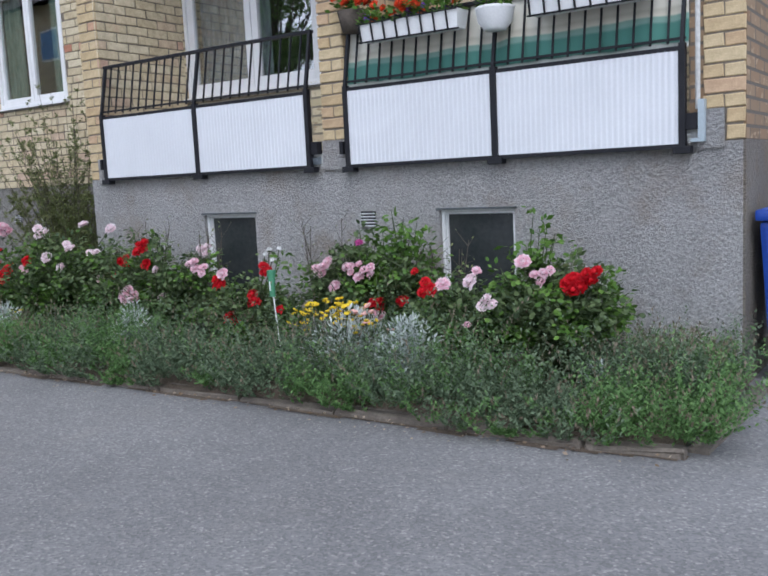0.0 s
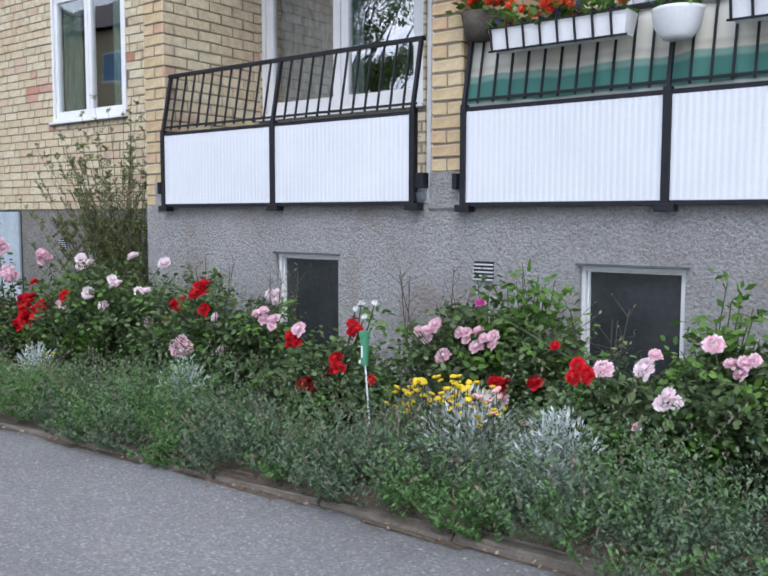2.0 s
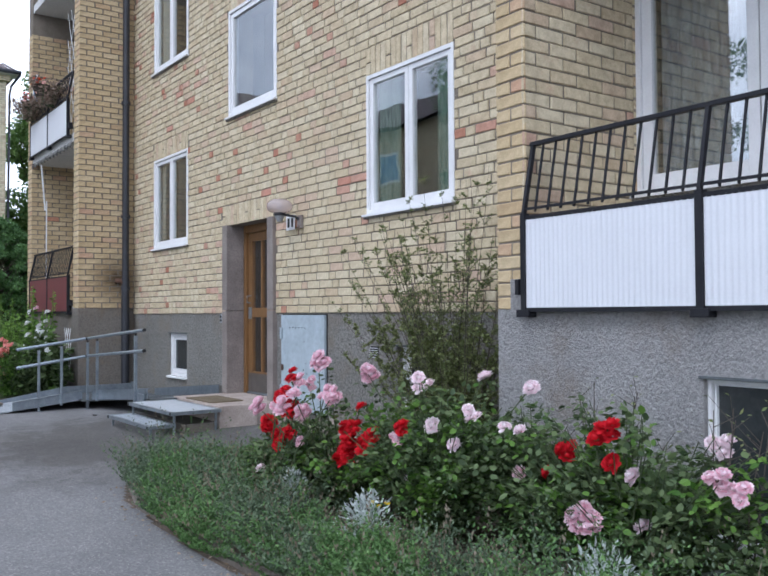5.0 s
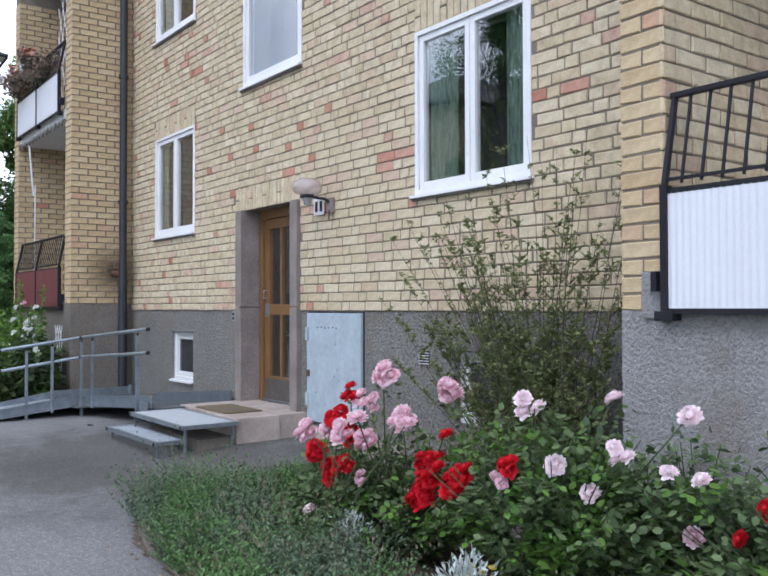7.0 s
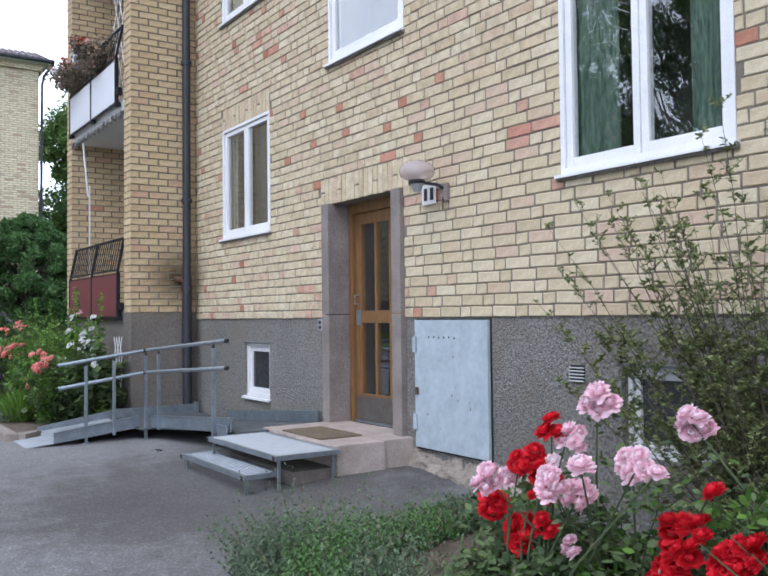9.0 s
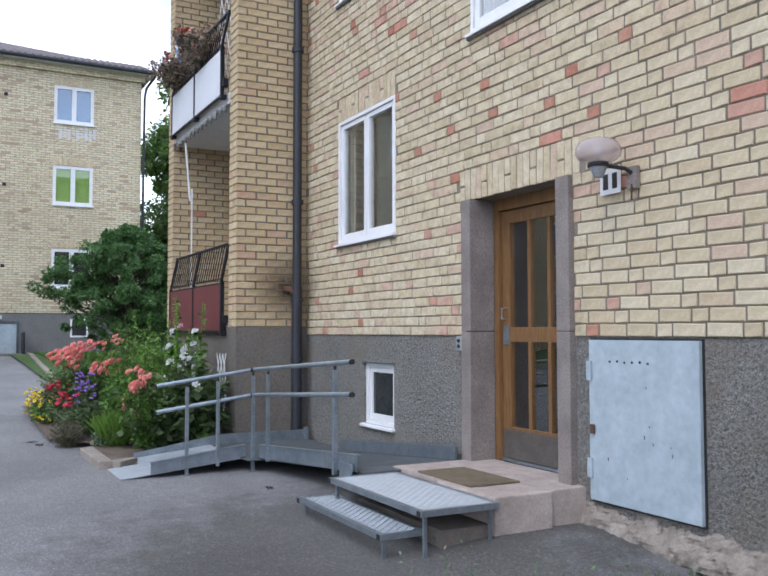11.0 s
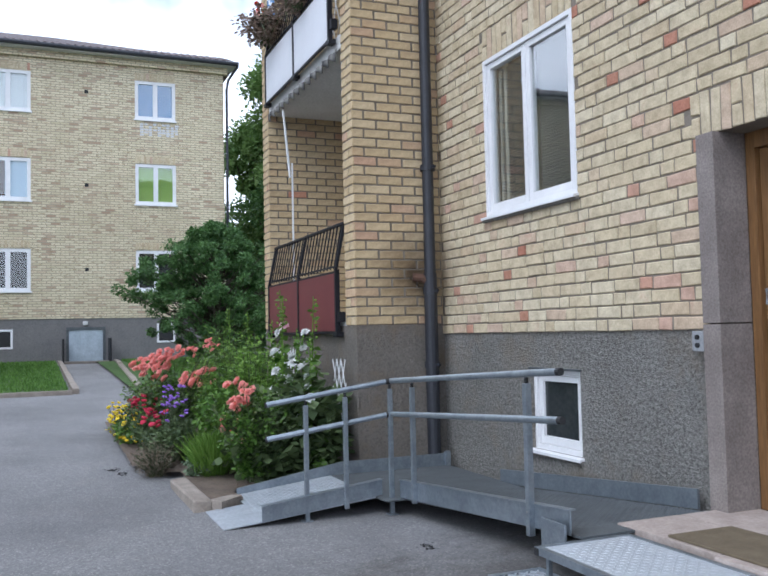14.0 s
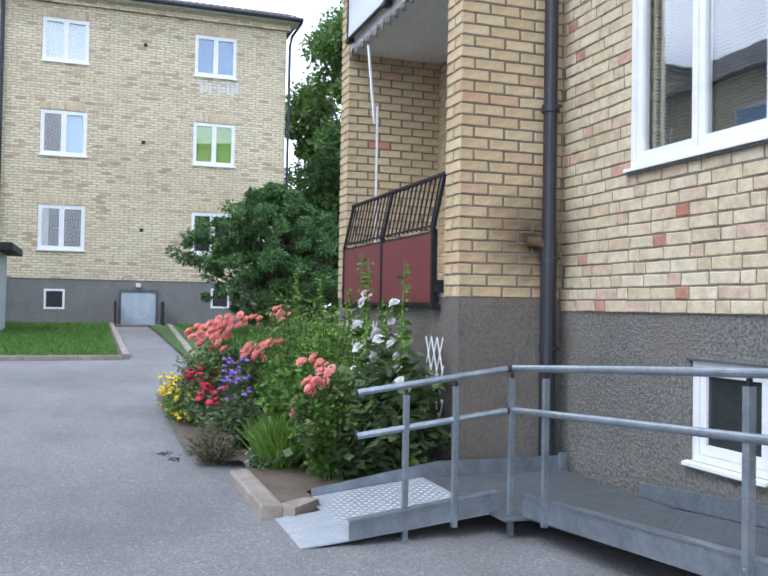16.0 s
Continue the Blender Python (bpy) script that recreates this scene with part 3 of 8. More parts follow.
soldiers = [(w[0] - e, w[1] + e, w[3], course_top(w[3])) for w, e in ((WIN_L, 0.0), (WIN_R, 0.0), (WIN_S, 0.0), (DOOR, 0.07))]
bay_rects = brick_rects(BAY0, BAY1, PLINTH_Z + 0.004, 6.1, bay_open, soldiers)
single_bricks += lay_bricks(bay_wall, bay, bay_rects, (-10.8, -7.7, 1.2, 2.9))

CELLAR_L, CELLAR_R = (-13.945, -13.345, 0.385, 0.955), (-8.70, -8.10, 0.40, 0.925)
plinth = Plane((0, FRONT + 0.02, 0), (1, 0, 0), (0, -1, 0))
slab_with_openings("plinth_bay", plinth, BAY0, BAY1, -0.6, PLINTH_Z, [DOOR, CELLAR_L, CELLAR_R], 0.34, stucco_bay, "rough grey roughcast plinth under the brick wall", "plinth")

# the near wing with two loggias
wing = Plane((0, WING + 0.012, 0), (1, 0, 0), (0, -1, 0))
W0, W1 = -6.545, -0.985
CELLAR_A, CELLAR_B = (-5.145, -4.585, 0.12, 0.898), (-2.915, -2.36, 0.12, 0.893)
wing_plinth = Plane((0, WING + 0.01, 0), (1, 0, 0), (0, -1, 0))
slab_with_openings("plinth_wing", wing_plinth, W0, W1 - 0.01, -0.6, 1.235, [CELLAR_A, CELLAR_B], 0.32, stucco, "rough grey roughcast plinth below the loggias", "plinth")
P1, P2, P3 = (W0, -6.30), (-3.865, -3.645), (-1.20, W1)


def pier(name, x0, x1, y0, y1, z0, z1, faces, low=None):
    """A brick pier; faces: the sides that show bricks. low: rows (side, u0, u1) that keep render up to z0 + 0.18."""
    bm = boxes((x0 + 0.012, x1 - 0.012, y0 + 0.012, y1, z0, z1))
    ob = tagged(part(name, bm, mortar), "yellow brick pier beside a loggia", "wall", kind="structure")
    for side in faces:
        if side == "front":
            pl, u0, u1 = Plane((0, y0 + 0.012, 0), (1, 0, 0), (0, -1, 0)), x0, x1
        elif side == "east":
            pl, u0, u1 = Plane((x1 - 0.012, 0, 0), (0, 1, 0), (1, 0, 0)), y0, y1
        else:
            pl, u0, u1 = Plane((x0 + 0.012, 0, 0), (0, -1, 0), (-1, 0, 0)), -y1, -y0
        rects = []
        n = int((min(z1, 6.1) - z0) / COURSE)
        for c in range(n):
            a, b = z0 + c * COURSE, z0 + (c + 1) * COURSE - JOINT
            cuts, u = [], u0
            if u1 - u0 < 0.3:
                cuts = [(u0, u1)] if c % 2 else [(u0, (u0 + u1) / 2 - JOINT / 2), ((u0 + u1) / 2 + JOINT / 2, u1)]
            else:
                u = u0 + (0 if c % 2 else -0.119)
                while u < u1:
                    p, q = max(u, u0), min(u + LONG, u1)
                    if q - p > 0.03:
                        cuts.append((p, q))
                    u += LONG + 0.013
            rects += [(p, q, a, b) for p, q in cuts]
        lay_bricks(ob, pl, rects, batch=wing_brick)
    return ob


pier("pier_west", P1[0], P1[1], WING, 6.1, 1.235, 9.0, ("front", "east"))
pier("pier_middle", P2[0], P2[1], WING, 6.03, 1.415, 9.0, ("front", "east"))
pier("pier_east", P3[0], P3[1], WING, 6.0, 1.415, 9.0, ("front",))
sills = boxes((P1[1] + 0.002, P3[0] - 0.002, WING + 0.014, BACK, 1.235, 1.33))
tagged(part("loggia_floor_near", sills, far_white), "concrete floor slab of the near loggias", "floor", kind="structure")
for nm, x0, x1 in (("slab_end_west", -6.42, P1[1] + 0.03), ("slab_end_middle", P2[0] - 0.0, P2[1] + 0.0), ("slab_end_east", P3[0] - 0.03, -1.09)):
    tagged(part(nm, boxes((x0, x1, WING - 0.006, WING + 0.2, 1.2, 1.413)), stucco), "grey roughcast end of the loggia slab", "slab", kind="structure")
pad = boxes((-1.088, W1 - 0.012, WING + 0.012, 6.0, 1.237, 1.413))
pad_ob = tagged(part("pier_foot", pad, mortar), "brick foot of the corner pier", "wall", kind="structure")
lay_bricks(pad_ob, wing, [(-1.080, W1, 1.242, 1.320), (-1.080, W1, 1.332, 1.410)], batch=wing_brick)
east = Plane((W1 + 0.004, 0, 0), (0, 1, 0), (1, 0, 0))
# End wall and plinth carry their shade in darker material colours.
slab_with_openings("wall_east", east, WING + 0.02, 16.0, 1.235, 9.0, [], 0.3, brick_end_shade, "brick end wall of the house, its shade put into the colour")
slab_with_openings("plinth_east", east, WING + 0.012, 16.0, -0.6, 1.235, [], 0.3, stucco_brown, "rendered plinth of the end wall, in darker render for its shade", "plinth")
LOG_A = [(-6.296, -4.62, 1.985, 3.62), (-4.60, -3.89, 1.34, 3.62)]
LOG_B = [(-3.10, -1.32, 2.05, 3.62)]
back_near = Plane((0, BACK, 0), (1, 0, 0), (0, -1, 0))
slab_with_openings("loggia_back_near", back_near, P1[1], P3[0] + 0.1, 1.33, 9.0, LOG_A + LOG_B, 0.25, brick_far, "brick back wall of the near loggias")
tagged(part("loggia_ceiling_near", boxes((P1[1], P3[0], WING + 0.02, BACK, 3.72, 3.9)), far_white), "pale loggia ceiling", "ceiling", kind="structure")

# the far wing with its loggia
F0, F1 = -18.40, -15.35
pier("pier_far_east", -15.61, F1, WING, FRONT + 0.01, 1.312, 9.0, ("front", "east"))
pier("pier_far_west", F0, -18.14, WING, 6.0, 1.312, 9.0, ("front", "east"))
far_plinth = Plane((0, WING + 0.01, 0), (1, 0, 0), (0, -1, 0))
tagged(part("plinth_far", boxes((F0 + 0.01, F1 - 0.004, WING + 0.012, FRONT + 0.3, -0.6, 1.31)), stucco_brown), "brown-grey roughcast plinth of the far wing", "plinth", kind="structure")
slab_with_openings("loggia_back_far", back_near, -18.14, -15.4, 1.31, 9.0, [(-17.6, -16.0, 2.0, 3.5), (-17.6, -16.0, 4.65, 6.15)], 0.25, brick_far, "brick back wall of the far loggia")
far_back = brick_rects(-18.14, -15.6, 1.35, 3.7, [(-17.6, -16.0, 2.0, 3.5)])
lay_bricks(bpy.data.objects["loggia_back_far"], back_near, far_back, batch=wing_brick)
for nm, z in (("loggia_floor_far", 1.25), ("loggia_slab_far", 3.80), ("loggia_slab_top", 6.45)):
    tagged(part(nm, boxes((-18.14, -15.61, WING + 0.02, BACK, z, z + 0.13)), far_white), "pale concrete loggia slab", "slab", kind="structure")
tagged(part("roof_main", boxes((F0 - 0.4, W1 + 0.4, WING - 0.5, 16.4, 9.0, 9.3)), roof_tile), "dark roof of the brick house", "roof", kind="structure")
tagged(part("wall_rear", boxes((F0, W1, 15.7, 16.0, -0.6, 9.0)), brick_far), "yellow brick rear wall", "wall", kind="structure")
tagged(part("wall_west", boxes((F0, F0 + 0.3, 6.0, 15.7, -0.6, 9.0)), brick_far), "yellow brick west end wall", "wall", kind="structure")


# ---- windows ----
def curtain(name, x0, x1, z0, z1, y, material, parent, label, waves=9, depth=0.025):
    n = waves * 8
    verts, faces = [], []
    for i in range(n + 1):
        u = i / n
        off = depth * math.sin(u * waves * math.tau) + 0.4 * depth * math.sin(u * waves * 2.7 + 1)
        for z in (z0, z1):
            verts.append((x0 + (x1 - x0) * u, y + off, z))
    for i in range(n):
        faces.append((2 * i, 2 * i + 2, 2 * i + 3, 2 * i + 1))
    return mesh_object(name, verts, faces, material, parent, label, True)


def window(name, rect, face, lights, label, frame_w=0.05, inset=0.0, sill=True, curtains=(), pane=None, room=0.45, depth=0.12, f=0.035):
    """A casement window; face: the wall's face in y. lights: shares of the width, each a casement of its own."""
    x0, x1, z0, z1 = rect
    top = thing(name, label, "window", kind="structure", at=((x0 + x1) / 2, face, z0))
    inv = Matrix.Translation(-top.location)

    def child(nm, bm, mt, par=None, lab=""):
        bm.transform(inv if par is None else Matrix.Translation((0, 0, 0)))
        return part(nm, bm, mt, par or top, lab)

    y0 = face + inset
    wp = white_paint
    child("window_frame", boxes((x0, x0 + f, y0, y0 + depth, z0, z1), (x1 - f, x1, y0, y0 + depth, z0, z1), (x0 + f, x1 - f, y0, y0 + depth, z1 - f, z1), (x0 + f, x1 - f, y0, y0 + depth, z0, z0 + f), bevel=0.004), wp)
    total, u = sum(lights), x0 + f
    inner = x1 - x0 - 2 * f
    for s in lights:
        w = inner * s / total
        a, b = u + 0.004, u + w - 0.004
        c = frame_w
        yy = y0 + 0.018
        child("casement", boxes((a, a + c, yy, yy + 0.055, z0 + f + 0.003, z1 - f - 0.003), (b - c, b, yy, yy + 0.055, z0 + f + 0.003, z1 - f - 0.003), (a + c, b - c, yy, yy + 0.055, z1 - f - c, z1 - f - 0.003), (a + c, b - c, yy, yy + 0.055, z0 + f + 0.003, z0 + f + c + 0.01), bevel=0.005), wp)
        g = child("pane", boxes((a + c - 0.005, b - c + 0.005, yy + 0.02, yy + 0.026, z0 + f + c - 0.005, z1 - f - c + 0.005)), pane or glass)
        g.visible_shadow = False
        u += w
    if sill:
        bm = boxes((x0 - 0.02, x1 + 0.02, face - 0.042, y0 + 0.02, z0 - 0.018, z0 + 0.004), bevel=0.004)
        for v in bm.verts:
            if v.co.y < face - 0.02:
                v.co.z -= 0.012
        child("window_sill", bm, wp)
        # Dark strip below the sill, put in for the shade it throws.
        child("drip_edge", boxes((x0 - 0.022, x1 + 0.022, face - 0.024, face + 0.012, z0 - 0.046, z0 - 0.021)), stucco_bay, None, "dark strip for the shade under the sill")
    # Shallow boxes painted dark in place of an unlit room.
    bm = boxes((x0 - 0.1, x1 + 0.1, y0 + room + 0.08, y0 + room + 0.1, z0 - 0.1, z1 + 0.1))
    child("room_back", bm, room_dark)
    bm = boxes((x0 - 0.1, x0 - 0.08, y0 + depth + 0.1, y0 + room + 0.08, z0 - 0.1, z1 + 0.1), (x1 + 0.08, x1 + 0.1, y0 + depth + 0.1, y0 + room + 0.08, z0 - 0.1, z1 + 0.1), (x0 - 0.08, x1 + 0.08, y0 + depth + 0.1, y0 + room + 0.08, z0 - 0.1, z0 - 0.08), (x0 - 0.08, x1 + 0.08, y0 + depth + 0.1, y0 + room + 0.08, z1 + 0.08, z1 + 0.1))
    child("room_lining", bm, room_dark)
    for nm, c0, c1, d0, d1, mt, lab in curtains:
        ob = curtain(nm, c0 - top.location.x, c1 - top.location.x, d0 - z0, d1 - z0, 0.0, mt, top, lab, waves=max(2, int((c1 - c0) / 0.09)))
        ob.location = (0, y0 + depth - 0.01 - face, 0)
    return top


window("window_1", WIN_L, FRONT, (1, 1), "white two-light casement window with slatted blinds in brick wall", inset=0.002,
       curtains=(("curtain", WIN_L[0] + 0.05, WIN_L[0] + 0.22, WIN_L[2], WIN_L[3], curtain_beige, "pale drawn curtain"),))
for k in range(46):
    for c in (-0.29, 0.29):
        bm = boxes((-0.235, 0.235, -0.011, 0.011, -0.001, 0.001))
        bm.transform(pose(c, 0.10, 0.10 + k * 0.0235, -38, 0, 0))
        part("slat", bm, blind_grey, bpy.data.objects["window_1"])
window("window_2", WIN_R, FRONT, (1, 1), "white two-light casement window with green curtains in brick wall", inset=0.002,
       curtains=(("curtain", WIN_R[0] + 0.03, WIN_R[0] + 0.40, WIN_R[2], WIN_R[3], curtain_green, "woven green curtain"), ("curtain", WIN_R[1] - 0.34, WIN_R[1] - 0.03, WIN_R[2], WIN_R[3], curtain_green, "woven green curtain")))
window("window_3", WIN_S, FRONT, (1,), "white single-light stair window over the entrance", inset=0.002, frame_w=0.06)
window("window_4", WIN_U, FRONT, (1, 1), "white two-light upper casement window", inset=0.002, curtains=(("curtain", WIN_U[0] + 0.05, WIN_U[0] + 0.4, WIN_U[2], WIN_U[3], curtain_beige, "pale curtain"),))
window("window_5", WIN_V, FRONT, (1, 1), "white two-light upper casement window", inset=0.002)
window("window_6", CELLAR_L, FRONT + 0.02, (1,), "small white cellar window in the plinth", inset=0.02, frame_w=0.05, pane=glass_dull)
window("window_7", CELLAR_R, FRONT + 0.02, (1,), "small white cellar window behind roses", inset=0.06, frame_w=0.04, pane=glass_dull, sill=False)
window("window_8", CELLAR_A, WING + 0.01, (1,), "white-framed cellar window in roughcast plinth", inset=0.03, frame_w=0.012, f=0.02, pane=glass_dull, sill=False)
window("window_9", CELLAR_B, WING + 0.01, (1,), "white-framed cellar window in roughcast plinth", inset=0.03, frame_w=0.012, f=0.02, pane=glass_dull, sill=False)
for nm, c, face in (("lintel_1", CELLAR_A, WING + 0.01), ("lintel_2", CELLAR_B, WING + 0.01), ("lintel_3", CELLAR_R, FRONT + 0.02), ("lintel_4", CELLAR_L, FRONT + 0.02)):
    tagged(part(nm, boxes((c[0] - 0.018, c[1] + 0.018, face - 0.016, face + 0.05, c[3], c[3] + 0.014), bevel=0.004), dark_steel), "thin dark drip sheet over a cellar window", "trim", kind="structure")
a = LOG_A[0]
window("window_10", a, BACK, (0.84, 0.80), "large white loggia window with net curtains", inset=0.02, sill=True, frame_w=0.075, room=0.6, pane=glass_bright,
       curtains=(("curtain", a[0] + 0.12, a[0] + 0.78, a[2] + 0.05, a[3], curtain_white, "patterned net curtain"), ("curtain", a[0] + 0.84, a[0] + 1.02, a[2], a[3], curtain_white, "net curtain")))
window("window_11", LOG_A[1], BACK, (1,), "white glazed balcony door", inset=0.02, pane=glass_bright, sill=False, frame_w=0.09, room=0.6, curtains=(("curtain", -4.5, -3.98, 1.4, 3.6, curtain_white, "net curtain"),))
b = LOG_B[0]
window("window_12", b, BACK, (1, 1), "white loggia window with a slatted blind", inset=0.02, frame_w=0.07, room=0.6)
for k in range(40):
    z = b[2] + 0.08 + k * 0.038
    part("slat", boxes((-0.86 + 0.02, -0.05, 0.12, 0.125, z - b[2], z - b[2] + 0.03)), blind_white, bpy.data.objects["window_12"])
for nm, z in (("window_13", 2.0), ("window_14", 4.65)):
    window(nm, (-17.6, -16.0, z, z + 1.5), BACK, (1, 1), "white loggia window", inset=0.02, room=0.5)


# ---- the entrance ----
SLAB_Z = 0.275
door = thing("door_1", "varnished oak entrance door with six glass panes and steel kick plate", "door", kind="structure", at=(-11.46, FRONT + 0.2, SLAB_Z))
DX0, DX1 = -12.02, -11.005
shift = Matrix.Translation((11.46, -FRONT - 0.2, -SLAB_Z))


def door_part(nm, bm, mt, lab="", par=None):
    bm.transform(shift)
    return part(nm, bm, mt, par or door, lab)


yd = FRONT + 0.22
top_z = 2.27
door_part("door_frame", boxes((DX0, DX0 + 0.06, yd - 0.03, yd + 0.09, SLAB_Z, top_z), (DX1 - 0.06, DX1, yd - 0.03, yd + 0.09, SLAB_Z, top_z), (DX0 + 0.06, DX1 - 0.06, yd - 0.03, yd + 0.09, top_z - 0.09, top_z), bevel=0.004), door_wood)
l0, l1 = DX0 + 0.065, DX1 - 0.065
lz0, lz1 = SLAB_Z + 0.025, top_z - 0.095
st = 0.1
mid = SLAB_Z + 0.9
kick = SLAB_Z + 0.26
door_part("leaf_frame", boxes((l0, l0 + st, yd, yd + 0.045, lz0, lz1), (l1 - st, l1, yd, yd + 0.045, lz0, lz1), (l0 + st, l1 - st, yd, yd + 0.045, lz1 - 0.1, lz1), (l0 + st, l1 - st, yd, yd + 0.045, mid, mid + 0.11), (l0 + st, l1 - st, yd, yd + 0.045, lz0, kick), bevel=0.006), door_wood)
gw = (l1 - l0 - 2 * st) / 3
for zz0, zz1 in ((kick, mid), (mid + 0.11, lz1 - 0.1)):
    for k in range(3):
        x0 = l0 + st + k * gw
        if k:
            door_part("glazing_bar", boxes((x0 - 0.018, x0 + 0.018, yd + 0.002, yd + 0.043, zz0, zz1), bevel=0.005), door_wood)
        g = door_part("pane", boxes((x0 + 0.016, x0 + gw - 0.016, yd + 0.02, yd + 0.026, zz0, zz1)), glass)
        g.visible_shadow = False
door_part("kick_plate", boxes((l0 + 0.004, l1 - 0.004, yd - 0.004, yd - 0.001, lz0, kick - 0.02), bevel=0.0005), surface("dull brown steel", (0.14, 0.125, 0.11), (0.20, 0.18, 0.16), 8, 60, 0.45, 0.5), "dull steel kick plate")
door_part("lock_plate", boxes((l0 + 0.02, l0 + 0.09, yd - 0.012, yd, mid - 0.02, mid + 0.12), bevel=0.004), galvanised, "brushed steel lock plate")
bm = bmesh.new()
tube(bm, [(l0 + 0.05, yd, mid + 0.17), (l0 + 0.05, yd - 0.045, mid + 0.175), (l0 + 0.05, yd - 0.045, mid + 0.25), (l0 + 0.05, yd, mid + 0.255)], 0.008, 8)
door_part("pull_handle", bm, galvanised, "steel pull handle")
door_part("threshold", boxes((DX0, DX1, yd - 0.02, yd + 0.09, SLAB_Z, SLAB_Z + 0.02), bevel=0.003), galvanised, "worn metal threshold")
tagged(part("vestibule", boxes((DX0 - 0.15, DX1 + 0.15, yd + 1.2, yd + 1.25, -0.1, 2.6), (DX0 - 0.2, DX0 - 0.15, yd + 0.12, yd + 1.25, -0.1, 2.6), (DX1 + 0.15, DX1 + 0.2, yd + 0.12, yd + 1.25, -0.1, 2.6), (DX0 - 0.15, DX1 + 0.15, yd + 0.12, yd + 1.2, 2.55, 2.6), (DX0 - 0.15, DX1 + 0.15, yd + 0.12, yd + 1.2, 0.0, 0.2)), room_dark), "stair hall behind the door, painted dark for its shade", "hall", kind="structure")

# stone surround
sur = thing("door_surround", "brown-grey stone door surround with a joint at mid height", "door surround", kind="structure", at=(-11.46, FRONT, SLAB_Z))
for x0, x1, y0 in ((-12.145, -12.02, FRONT - 0.035), (-11.005, -10.874, FRONT - 0.035)):
    for z0, z1 in ((SLAB_Z - 0.3 if x0 < -11.5 else SLAB_Z - 0.02, 1.25), (1.256, top_z)):
        bm = boxes((x0, x1, y0, FRONT + 0.19, z0, z1), bevel=0.006)
        bm.transform(Matrix.Translation((11.46, -FRONT, -SLAB_Z)))
        part("stone", bm, brown_stone, sur)

# door step
steps = thing("door_step", "worn pinkish stone door step on a lower concrete step", "step", kind="structure", at=(-11.45, 5.3, 0))
sh = Matrix.Translation((11.45, -5.3, 0))
for nm, b4, mt in (("slab", (-12.12, -11.43, 5.09, 5.48, 0.02, SLAB_Z), pink_stone), ("slab", (-11.425, -10.77, 5.05, 5.48, 0.02, SLAB_Z), pink_stone), ("slab", (-12.12, -11.50, 5.485, FRONT + 0.19, 0.02, SLAB_Z), pink_stone), ("slab", (-11.495, -10.80, 5.485, FRONT + 0.19, 0.02, SLAB_Z), pink_stone), ("lower_step", (-11.9, -10.80, 4.70, 5.045, -0.1, 0.115), concrete)):
    bm = boxes(b4, bevel=0.012)
    bm.transform(sh)
    part(nm, bm, mt, steps)
mat_ob = tagged(part("door_mat", boxes((-11.76, -11.10, 5.10, 5.48, SLAB_Z + 0.001, SLAB_Z + 0.014), bevel=0.004), coir), "brown coir door mat on the stone step", "doormat")


